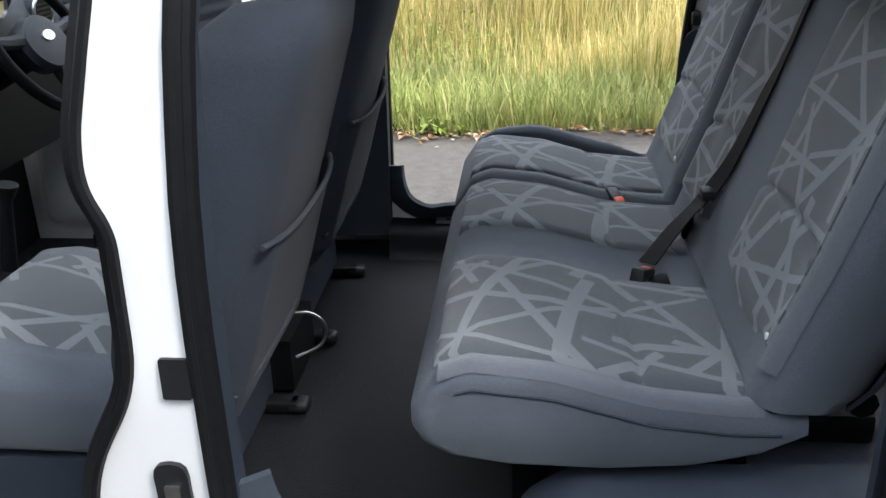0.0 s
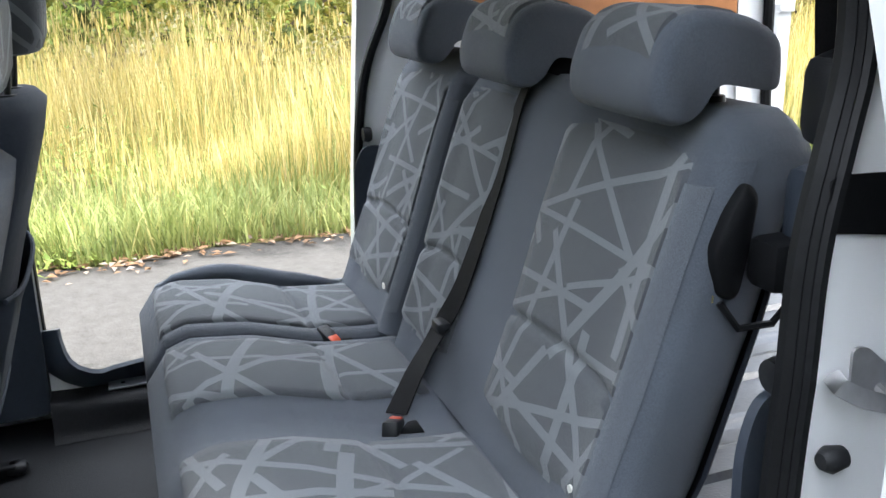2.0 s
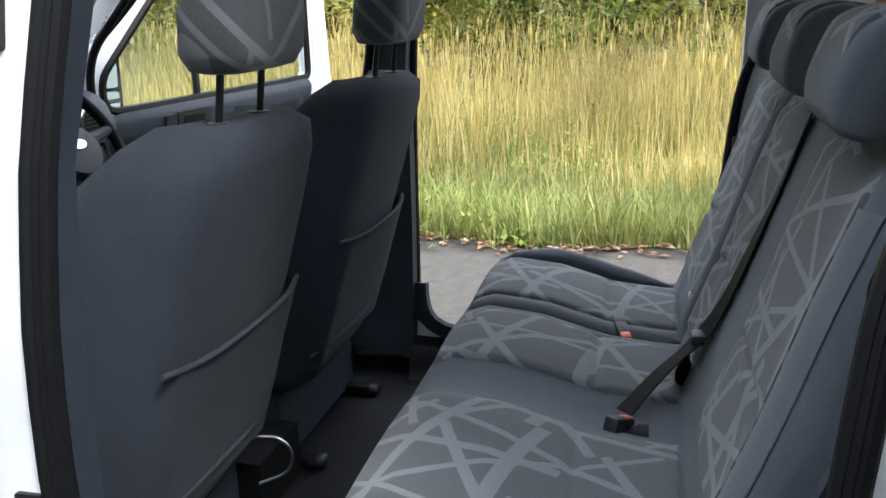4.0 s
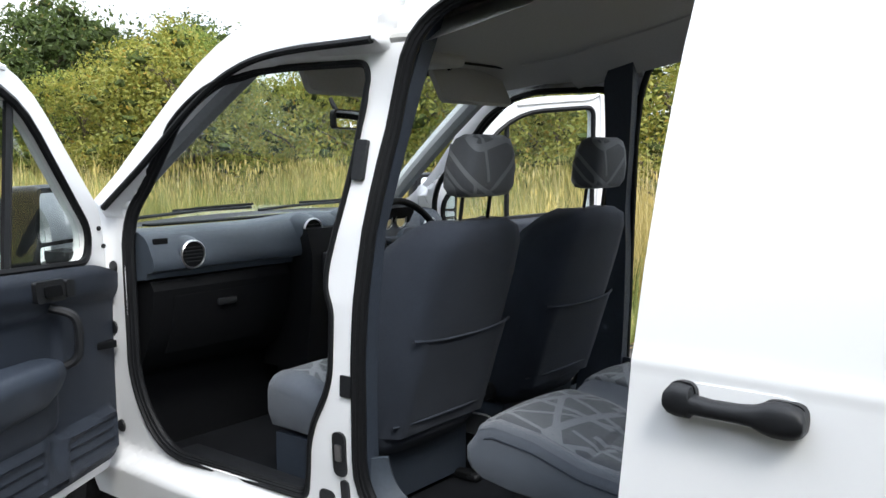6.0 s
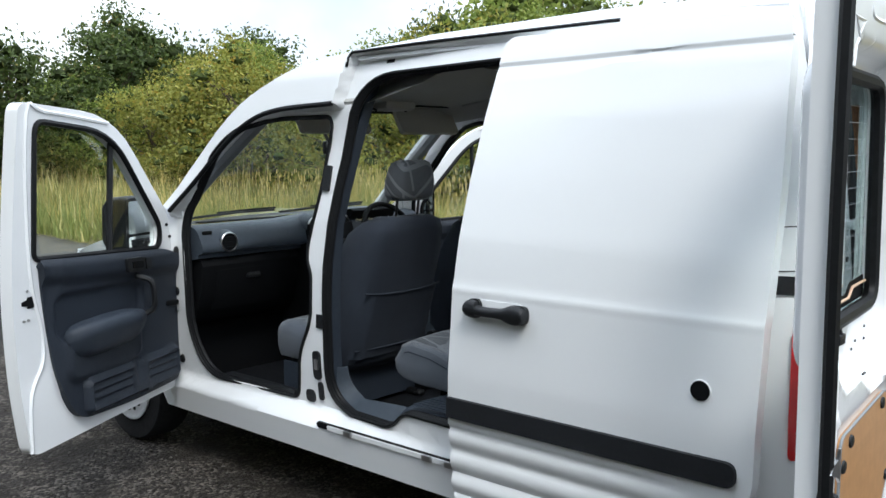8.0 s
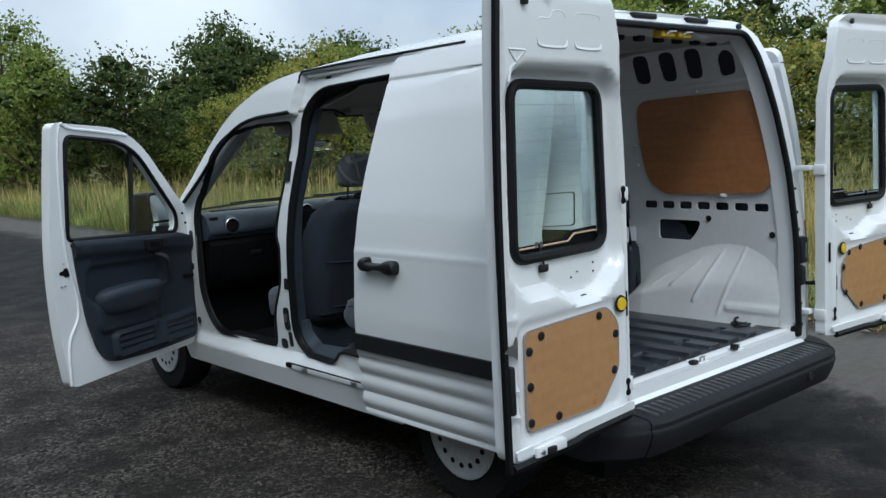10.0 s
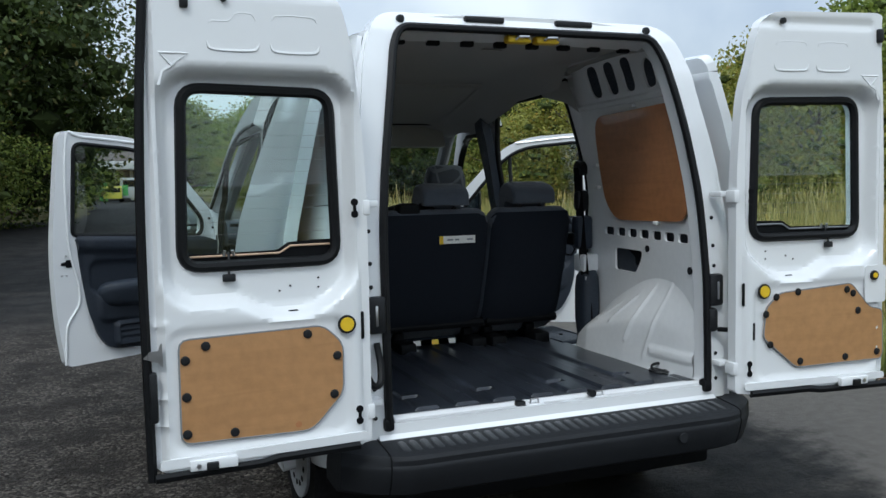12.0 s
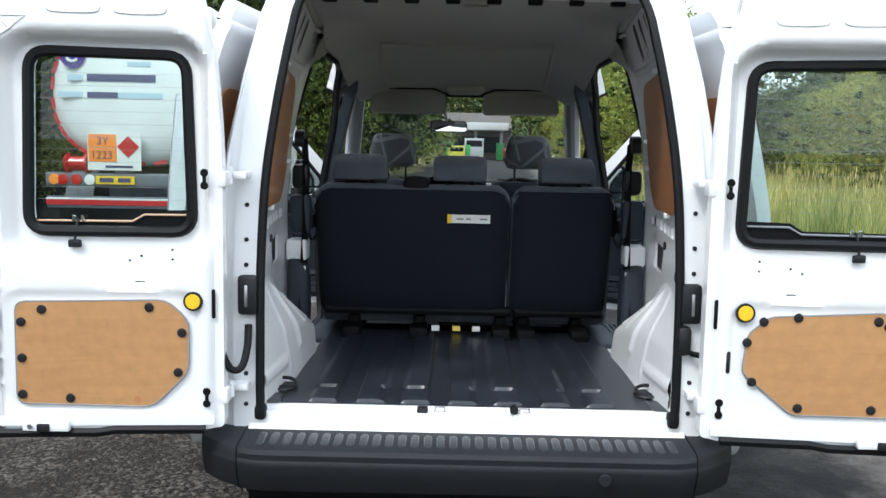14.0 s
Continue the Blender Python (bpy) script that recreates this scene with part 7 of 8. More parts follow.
def lay_surfaces(m):
    """Lays grit along the van's near side and a pale strip along the verge over the asphalt, with ragged borders."""
    n, l = m.node_tree.nodes, m.node_tree.links
    bs = n["Principled BSDF"]
    src = bs.inputs["Base Color"].links[0].from_socket
    co, sep = n.new("ShaderNodeTexCoord"), n.new("ShaderNodeSeparateXYZ")
    l.new(co.outputs["Object"], sep.inputs[0])

    def noise(scale, detail=6):
        t = n.new("ShaderNodeTexNoise")
        t.inputs["Scale"].default_value, t.inputs["Detail"].default_value, t.inputs["Roughness"].default_value = scale, detail, 0.68
        l.new(co.outputs["Object"], t.inputs["Vector"])
        return t.outputs[0]

    def math2(op, a, b):
        q = n.new("ShaderNodeMath")
        q.operation = op
        for i, v in enumerate((a, b)):
            if isinstance(v, (int, float)):
                q.inputs[i].default_value = v
            else:
                l.new(v, q.inputs[i])
        return q.outputs[0]

    def ramp(v, lo, hi):
        r = n.new("ShaderNodeMapRange")
        r.interpolation_type = "SMOOTHSTEP"
        r.inputs[1].default_value, r.inputs[2].default_value = lo, hi
        l.new(v, r.inputs[0])
        return r.outputs[0]

    wob = math2("MULTIPLY", math2("SUBTRACT", noise(0.9), 0.5), 3.2)
    fine = math2("MULTIPLY", math2("SUBTRACT", noise(7.0), 0.5), 0.7)
    x = math2("ADD", math2("ADD", sep.outputs[0], wob), fine)
    # small stones
    vor = n.new("ShaderNodeTexVoronoi")
    vor.inputs["Scale"].default_value = 70
    l.new(co.outputs["Object"], vor.inputs["Vector"])
    vor2 = n.new("ShaderNodeTexVoronoi")
    vor2.inputs["Scale"].default_value = 26
    l.new(co.outputs["Object"], vor2.inputs["Vector"])
    grey = n.new("ShaderNodeSeparateColor")
    l.new(vor.outputs["Color"], grey.inputs[0])
    cr = n.new("ShaderNodeValToRGB")
    e = cr.color_ramp.elements
    e[0].position, e[1].position = 0.0, 1.0
    e[0].color, e[1].color = (0.012, 0.010, 0.009, 1), (0.16, 0.142, 0.122, 1)
    mid = e.new(0.55)
    mid.color = (0.044, 0.038, 0.033, 1)
    l.new(grey.outputs[0], cr.inputs[0])
    dirt = n.new("ShaderNodeMix")
    dirt.data_type = "RGBA"
    dirt.inputs[6].default_value = (0.020, 0.017, 0.0145, 1)
    l.new(ramp(noise(2.2), 0.36, 0.60), dirt.inputs[0])
    l.new(cr.outputs[0], dirt.inputs[7])
    grit = math2("MULTIPLY", math2("MULTIPLY", ramp(x, -4.2, -3.0), math2("SUBTRACT", 1.0, ramp(x, -0.4, 0.5))), math2("SUBTRACT", 1.0, ramp(math2("ADD", sep.outputs[1], wob), 5.5, 9.0)))
    scat = math2("MULTIPLY", ramp(noise(1.1), 0.5, 0.62), 0.28)
    grit = math2("MAXIMUM", grit, scat)
    m1, m2 = n.new("ShaderNodeMix"), n.new("ShaderNodeMix")
    m1.data_type = m2.data_type = "RGBA"
    l.new(grit, m1.inputs[0])
    l.new(src, m1.inputs[6])
    l.new(dirt.outputs[2], m1.inputs[7])
    # pale strip
    pr = n.new("ShaderNodeValToRGB")
    pr.color_ramp.elements[0].position, pr.color_ramp.elements[1].position = 0.25, 0.75
    pr.color_ramp.elements[0].color, pr.color_ramp.elements[1].color = (0.074, 0.067, 0.060, 1), (0.122, 0.112, 0.100, 1)
    l.new(noise(14, 9), pr.inputs[0])
    xs = math2("SUBTRACT", math2("ADD", sep.outputs[0], math2("MULTIPLY", wob, 0.45)), math2("MULTIPLY", sep.outputs[1], 0.055))
    xs = math2("ADD", xs, fine)
    pale = math2("MULTIPLY", ramp(xs, 1.5, 2.0), math2("SUBTRACT", 1.0, math2("MULTIPLY", ramp(xs, 3.0, 3.25), 0.6)))
    l.new(pale, m2.inputs[0])
    l.new(m1.outputs[2], m2.inputs[6])
    l.new(pr.outputs[0], m2.inputs[7])
    l.new(m2.outputs[2], bs.inputs["Base Color"])
    # relief of the stones over the fine relief
    hb = n.new("ShaderNodeBump")
    hb.inputs["Distance"].default_value = 0.012
    l.new(math2("MULTIPLY", grit, 0.9), hb.inputs["Strength"])
    l.new(math2("SUBTRACT", 1.0, math2("ADD", vor.outputs["Distance"], math2("MULTIPLY", vor2.outputs["Distance"], 0.8))), hb.inputs["Height"])
    l.new(bs.inputs["Normal"].links[0].from_socket, hb.inputs["Normal"])
    l.new(hb.outputs[0], bs.inputs["Normal"])


lay_surfaces(ASPHALT)
SOIL = ground_mat("grassy_soil", (0.06, 0.07, 0.025), (0.12, 0.11, 0.05), (0.2, 0.16, 0.07), 0.2, 1.5, 12, 0.95, 0.6)


def verge(y):
    """The line at which the road ends and the grass begins."""
    return 3.32 + 0.055 * max(y, -4) + 0.06 * math.sin(y * 2.1) + 0.04 * math.sin(y * 5.3)


g = tagged(part("ground", grid([-900, -300, -100, -40, -15, 0, 15, 40, 100, 300, 900], [-900, -300, -100, -40, 0, 40, 100, 300, 900], lambda x, y: (x, y, -0.012)), SOIL), "rough grassy ground round the lay-by", "ground", kind="structure")
ys = sorted(set(lin(-25, -4, 12) + lin(-4, 12, 80) + lin(12, 130, 60)))
road = tagged(part("road", grid(ys, [0, 0.25, 0.5, 0.8, 1.0], lambda y, a: (-11 + a * (verge(y) + 11), y, 0.0)), ASPHALT), "worn grey asphalt lay-by with potholes and loose grit", "road", kind="structure")
tagged(part("grass_bank", grid(lin(38, 135, 40), [0, 0.5, 1.0], lambda y, a: (-11.5 + a * (9.6 + 0.3 * math.sin(y * 0.8) + 1.2 * min(0, (y - 44) / 6)), y, 0.012)), SOIL), "grassy bank where the lay-by narrows", "grass bank", kind="structure")
rng = np.random.default_rng(7)


def blades(name, n, place, h0, h1, w, lean, material, label, curl=0.35):
    """Many grass blades in one mesh: each a bent, tapering strip."""
    P = place(n)
    n = len(P)
    h, a = rng.uniform(h0, h1, n), rng.uniform(0, 2 * np.pi, n)
    X, Y = P[:, 0], P[:, 1]
    h *= np.clip(0.80 + 0.30 * np.sin(1.9 * X + 0.7 * Y) + 0.30 * np.sin(1.3 * Y - 1.1 * X + 2.0) + 0.15 * np.sin(4.1 * Y + 2.3 * X) + rng.normal(0, 0.12, n), 0.3, 1.45)
    d = np.stack([np.cos(a), np.sin(a), np.zeros(n)], 1)
    s = np.stack([-np.sin(a), np.cos(a), np.zeros(n)], 1)
    ln = rng.uniform(0.1, 1.0, n)[:, None] * lean * h[:, None]
    ww = rng.uniform(0.6, 1.3, n)[:, None] * w
    up = np.array([0, 0, 1.0])
    mid, tip = P + up * (h * 0.55)[:, None] + d * ln * curl, P + up * h[:, None] + d * ln
    V = np.stack([P - s * ww, P + s * ww, mid + s * ww * 0.75, mid - s * ww * 0.75, tip], 1).reshape(-1, 3)
    me = bpy.data.meshes.new(name)
    k = np.arange(n)[:, None] * 5
    quads, tris = (k + [0, 1, 2, 3]), (k + [3, 2, 4])
    me.vertices.add(len(V))
    me.vertices.foreach_set("co", V.ravel())
    loops = np.concatenate([np.concatenate([quads, tris], 1).ravel()])
    me.loops.add(len(loops))
    me.loops.foreach_set("vertex_index", loops.astype(np.int32))
    me.polygons.add(2 * n)
    starts = (np.arange(n)[:, None] * 7 + [0, 4]).ravel()
    me.polygons.foreach_set("loop_start", starts.astype(np.int32))
    me.update(calc_edges=True)
    me.materials.append(material)
    return tagged(new(name, me), label, "grass", kind="stuff")


def strip(x0, x1, y0, y1, clump=0.0):
    def f(n):
        y = rng.uniform(y0, y1, n)
        x = rng.uniform(0, 1, n) ** 1.3 * (x1 - x0) + x0
        if clump:
            keep = (np.sin(x * 1.7 + y * 0.9) + np.sin(y * 2.3 - x * 0.6) + rng.normal(0, 0.9, n)) > -clump
            x, y = x[keep], y[keep]
        v = 3.32 + 0.055 * np.maximum(y, -4) + 0.06 * np.sin(y * 2.1) + 0.04 * np.sin(y * 5.3)
        return np.stack([v + x, y, np.zeros(len(x))], 1)
    return f


blades("grass", 46000, strip(0.02, 2.4, -5, 12), 0.06, 0.30, 0.006, 0.9, GRASS, "short green verge grass")
blades("grass", 30000, strip(0.9, 6.0, -5, 14, 0.6), 0.25, 0.65, 0.006, 0.6, GRASS, "knee-high green grass behind the verge")
blades("dry_grass", 38000, strip(1.0, 6.5, -5, 7, 0.3), 0.45, 1.15, 0.0042, 0.45, STRAW, "tall straw-coloured dry grass")
blades("dry_grass", 9000, strip(1.0, 6.5, 7, 14, 0.3), 0.45, 1.15, 0.0045, 0.5, STRAW, "tall straw-coloured dry grass among green")
blades("grass", 22000, strip(0.8, 7.0, 6, 14, 0.5), 0.35, 0.95, 0.006, 0.6, GRASS, "tall green grass along the verge")
blades("dry_grass", 8000, strip(0.6, 8.0, 14, 40, 0.5), 0.4, 1.1, 0.011, 0.5, STRAW, "tall dry grass along the road")
blades("grass", 26000, strip(0.02, 7.0, 14, 40), 0.2, 0.7, 0.011, 0.8, GRASS, "green grass along the road")
blades("dry_grass", 12000, strip(2.0, 9.0, -16, -5, 0.5), 0.4, 1.1, 0.008, 0.5, STRAW, "tall dry grass behind the lay-by")


def seed_heads(n):
    f = strip(1.2, 6.0, -5, 14, 0.3)(n)
    n = len(f)
    V, F = [], []
    for p in f:
        h = random.uniform(0.7, 1.25)
        a = random.uniform(0, 6.28)
        top = Vector(p) + Vector((0.12 * math.cos(a), 0.12 * math.sin(a), h))
        for k in range(3):
            b = a + k * 2.1
            o = len(V)
            sd = Vector((math.cos(b), math.sin(b), 0)) * 0.011
            V += [tuple(top - Vector((0, 0, 0.13))), tuple(top - Vector((0, 0, 0.06)) + sd), tuple(top), tuple(top - Vector((0, 0, 0.06)) - sd)]
            F.append((o, o + 1, o + 2, o + 3))
    me = bpy.data.meshes.new("seed_heads")
    me.from_pydata(V, [], F)
    me.materials.append(STRAW)
    return tagged(new("seed_heads", me), "feathery pale seed heads of tall grass", "grass", kind="stuff")


seed_heads(3200)


def weeds(n):
    """Low broad-leaved weeds in clumps along the verge."""
    r = random.Random(21)
    V, F = [], []
    hubs = [(r.uniform(-4, 12), r.uniform(0.05, 3.0) if r.random() < 0.6 else r.uniform(2.5, 6.0), r.uniform(0.1, 0.45)) for _ in range(170)]
    for _ in range(n):
        hy, hx, hr = r.choice(hubs)
        y = hy + r.gauss(0, hr * 0.6)
        x, z = verge(hy) + hx + r.gauss(0, hr * 0.6), abs(r.gauss(0, hr * (0.45 if hx < 2.5 else 1.0))) + 0.02
        q, a, t = r.uniform(0.012, 0.034), r.uniform(0, 6.28), r.uniform(-0.7, 0.7)
        c, s2, o = math.cos(a), math.sin(a), len(V)
        for u, w in ((-1, 0), (0, -0.42), (1, 0), (0, 0.42)):
            V.append((x + q * (u * c - w * s2), y + q * (u * s2 + w * c), z + q * u * t))
        F.append((o, o + 1, o + 2, o + 3))
    me = bpy.data.meshes.new("weeds")
    me.from_pydata(V, [], F)
    me.materials.append(LEAF_GREEN)
    return tagged(new("weeds", me), "low broad-leaved green weeds along the verge", "weeds", kind="stuff")


weeds(26000)


def scatter_leaves(n):
    V, F = [], []
    for _ in range(n):
        y = random.uniform(-4, 13)
        x = verge(y) + random.gauss(0.02, 0.13)
        a, r, t = random.uniform(0, 6.28), random.uniform(0.012, 0.04), random.uniform(-0.5, 0.5)
        o = len(V)
        c, s = math.cos(a), math.sin(a)
        for u, w, h in ((-1, 0, 0), (0, -0.5, 0.3), (1, 0, 0.1), (0, 0.5, 0.35)):
            V.append((x + r * (u * c - w * s), y + r * (u * s + w * c), 0.012 + r * h * (1 + t)))
        F.append((o, o + 1, o + 2, o + 3))
    me = bpy.data.meshes.new("leaf_litter")
    me.from_pydata(V, [], F)
    me.materials.append(LITTER)
    return tagged(new("leaf_litter", me), "brown fallen leaves along the road edge", "leaves", kind="stuff")


scatter_leaves(2600)


def stones(n):
    V, F = [], []
    for _ in range(n):
        y = random.uniform(-4, 6.5)
        x = random.uniform(-3.1, -0.75)
        r = random.uniform(0.004, 0.014)
        o = len(V)
        a = random.uniform(0, 6.28)
        for k in range(4):
            V.append((x + r * math.cos(a + k * 1.57) * random.uniform(0.7, 1.2), y + r * math.sin(a + k * 1.57) * random.uniform(0.7, 1.2), 0.006))
        V.append((x, y, 0.006 + r * 0.8))
        F += [(o + k, o + (k + 1) % 4, o + 4) for k in range(4)]
    me = bpy.data.meshes.new("loose_stones")
    me.from_pydata(V, [], F)
    me.materials.append(GRAVEL)
    return tagged(new("loose_stones", me), "loose grit and small stones on the gravel", "gravel", kind="stuff")


stones(6000)


def crack():
    """A ragged broken edge in the asphalt, laid as a dark strip."""
    r = random.Random(3)
    V, F = [], []
    for i in range(240):
        y = -3.0 + i * 0.045
        x = -2.75 + 0.22 * math.sin(y * 0.9) + 0.10 * math.sin(y * 3.3 + 1) + r.gauss(0, 0.018)
        w = abs(r.gauss(0.022, 0.016)) + 0.004
        V += [(x - w, y, 0.003), (x + w, y, 0.003)]
        if i:
            F.append((2 * i - 2, 2 * i - 1, 2 * i + 1, 2 * i))
    me = bpy.data.meshes.new("asphalt_crack")
    me.from_pydata(V, [], F)
    me.materials.append(DARK)
    return tagged(new("asphalt_crack", me), "dark ragged crack along the worn asphalt", "crack", kind="structure")


crack()


# ---- trees and bushes ----
def crown_mesh(seed, clumps, leaves, leaf, squash, low):
    """A crown of leaf cards gathered in clumps on an uneven egg, unit height 1."""
    r = np.random.default_rng(seed)
    C = []
    while len(C) < clumps:
        p = r.uniform(-1, 1, 3)
        q = np.linalg.norm(p)
        if q < 1 and q > 0.25:
            z = (p[2] * 0.5 + 0.5)
            w = squash * (0.55 + 0.45 * math.sin(math.pi * min(1, z * 0.8 + 0.25)))
            C.append((p[0] * w, p[1] * w, low + (1 - low) * z, r.uniform(0.09, 0.2)))
    C = np.array(C)
    k = r.integers(0, clumps, leaves)
    off = r.normal(0, 1, (leaves, 3))
    off *= (C[k, 3] / np.linalg.norm(off, axis=1) * r.uniform(0.5, 1.1, leaves))[:, None]
    off[:, 2] *= 0.7
    P = C[k, :3] + off
    P[:, 2] = np.maximum(P[:, 2], 0.0)
    a = r.normal(0, 1, (leaves, 3)) + [0, 0, -0.3]
    a /= np.linalg.norm(a, axis=1)[:, None]
    b = np.cross(a, r.normal(0, 1, (leaves, 3)))
    b /= np.linalg.norm(b, axis=1)[:, None]
    s = (leaf * r.uniform(0.6, 1.4, leaves))[:, None]
    V = np.stack([P - a * s, P - b * s * 0.5, P + a * s, P + b * s * 0.5], 1).reshape(-1, 3)
    # dark core in each clump: shade among the leaves painted as a solid mass
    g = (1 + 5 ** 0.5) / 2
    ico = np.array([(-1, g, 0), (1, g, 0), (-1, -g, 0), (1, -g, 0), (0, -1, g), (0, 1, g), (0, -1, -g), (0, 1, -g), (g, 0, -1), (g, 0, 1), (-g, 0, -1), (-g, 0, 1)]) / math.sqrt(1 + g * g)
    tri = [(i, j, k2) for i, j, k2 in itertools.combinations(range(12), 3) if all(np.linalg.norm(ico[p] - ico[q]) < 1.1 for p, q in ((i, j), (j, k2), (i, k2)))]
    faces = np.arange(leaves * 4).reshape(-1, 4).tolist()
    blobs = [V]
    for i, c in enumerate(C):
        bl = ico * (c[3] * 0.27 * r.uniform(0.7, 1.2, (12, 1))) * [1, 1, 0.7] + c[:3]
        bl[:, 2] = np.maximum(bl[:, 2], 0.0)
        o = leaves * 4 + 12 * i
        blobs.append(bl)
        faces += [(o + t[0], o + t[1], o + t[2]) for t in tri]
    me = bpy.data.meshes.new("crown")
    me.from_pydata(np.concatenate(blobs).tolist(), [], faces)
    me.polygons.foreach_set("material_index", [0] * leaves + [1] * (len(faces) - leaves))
    return me, C


def make_tree(name, label, seed, material, clumps=46, leaves=9000, leaf=0.022, squash=0.5, low=0.02, trunk=0.02):
    t = thing(name, label, "tree", at=(0, -60, 0))
    me, C = crown_mesh(seed, clumps, leaves, leaf, squash, low)
    me.materials.append(material)
    me.materials.append(CROWN_SHADE if material == LEAF_DARK else CROWN_SHADE_PALE)
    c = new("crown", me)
    c.parent = t
    bm = tube([(0, 0, -0.02), (0.01, 0, 0.2), (0.0, 0.01, 0.5), (0.01, 0, 0.85)], [trunk, trunk * 0.8, trunk * 0.55, trunk * 0.15], 8)
    for i in range(0, len(C), 3):
        z0 = max(0.08, C[i, 2] - 0.28)
        tube([(0.005, 0, z0), tuple(C[i, :3] * [0.5, 0.5, 1] - [0, 0, 0.1]), tuple(C[i, :3])], [trunk * 0.45, trunk * 0.25, trunk * 0.08], 5, bm=bm)
    part("trunk", bm, BARK, t)
    return t


KINDS = [
    make_tree("bush", "dense golden-green roadside bush", 1, LEAF_GOLD, clumps=80, leaves=12000, squash=0.62, leaf=0.0125),
    make_tree("bush", "dense mid-green roadside bush", 2, LEAF_GREEN, clumps=80, leaves=12000, squash=0.6, leaf=0.0125),
    make_tree("tree", "tall dark green broadleaf tree", 3, LEAF_DARK, clumps=100, leaves=9600, squash=0.42, leaf=0.014, low=0.10),
    make_tree("tree", "tall mid-green broadleaf tree", 4, LEAF_GREEN, clumps=100, leaves=9600, squash=0.44, leaf=0.014, low=0.08),
    make_tree("tree", "tall dense dark green tree beside the lay-by", 6, LEAF_DARK, clumps=210, leaves=52000, squash=0.46, leaf=0.0085, low=0.0),
    make_tree("tree", "tall dark green pointed tree in the distance", 5, LEAF_DARK, clumps=90, leaves=11000, squash=0.3, leaf=0.014, low=0.04),
]
used = [False] * len(KINDS)


def plant(k, x, y, h, fat=1.0):
    turn = random.uniform(0, 6.28)
    m = Matrix.Translation((x, y, -0.02)) @ Matrix.Rotation(turn, 4, "Z") @ Matrix.Diagonal((h * fat, h * fat, h, 1))
    if not used[k]:
        used[k] = True
        KINDS[k].matrix_basis = m
    else:
        KINDS[k].scale = (1, 1, 1)
        saved = KINDS[k].matrix_basis.copy()
        c = copy_thing(KINDS[k], Matrix.Identity(4))
        c.matrix_basis = m
        KINDS[k].matrix_basis = saved


random.seed(11)
# hedge of bushes behind the long grass
for i in range(23):
    y = -12 + i * 2.3
    plant(random.choice((0, 0, 1)), verge(y) + random.uniform(8.0, 10.0), y + random.uniform(-0.6, 0.6), random.uniform(3.0, 4.6), random.uniform(0.9, 1.2))
for i in range(15):
    y = -16 + i * 4.6
    plant(random.choice((0, 1, 3)), verge(y) + random.uniform(11.5, 15.0), y + random.uniform(-1, 1), random.uniform(4.2, 5.2) if y < 8 else random.uniform(4.6, 6.2), random.uniform(0.9, 1.2))
for i in range(10):
    y = -10 + i * 7.5
    plant(random.choice((2, 3, 3)), verge(y) + random.uniform(17, 24), y + random.uniform(-2, 2), random.uniform(4.5, 6.0) if y < 18 else random.uniform(6.5, 9), random.uniform(0.9, 1.1))
# far trees along the right of the road
for i in range(12):
    plant(random.choice((3, 1, 0)), 11 + i * 0.5 + random.uniform(-1, 3), 48 + i * 6, random.uniform(6, 10), 0.95)
for x, y, h in ((10.6, 32, 5.9), (15.6, 33, 7.0), (18.4, 34, 6.8), (8.2, 35, 5.8)):
    plant(random.choice((2, 3)), x, y, h, 1.05)
for x, y, h in ((13.3, 31, 7.4), (22.5, 46, 9.5), (30, 44, 8.5)):
    plant(5, x, y, h, 1.0)
# trees behind the filling station
for x, y, h in ((-16, 122, 13), (-7, 128, 14), (2, 124, 12), (11, 127, 13), (20, 122, 13), (28, 118, 12)):
    plant(random.choice((2, 3)), x, y, h, 1.3)
# bushes that close the road on both sides further on
for x, y, h in ((-3.4, 46, 4.4), (-5.6, 43, 5.0), (-2.9, 58, 4.6), (-4.8, 53, 5.6), (-7.0, 60, 6.0)):
    plant(random.choice((1, 3)), x, y, h, 1.1)
for x, y, h in ((8.2, 50, 4.6), (9.0, 58, 5.0), (10.0, 66, 5.2)):
    plant(random.choice((0, 1)), x, y, h, 1.1)
# dark trees on the other side, beyond the tanker
for x, y, h in ((-7.5, 27, 13), (-6.0, 34, 14), (-9.5, 22, 12), (-12.5, 14, 11), (-13.0, 19, 12), (-10.5, 30, 14), (-15.5, 24, 14), (-13, 8, 10), (-14, 2, 10), (-15, -5, 10)):
    plant(4, x, y, h, 1.0)
for x, y, h in ((-15, -12, 11), (-8, 44, 14), (-9, 55, 15)):
    plant(2, x, y, h, 1.0)
for x, y, h in ((-10, 11, 4), (-11, 5, 4.5), (-10.5, 17, 5), (-6, 29, 5), (-11.5, -2, 4)):
    plant(1, x, y, h, 1.1)
random.seed(0)

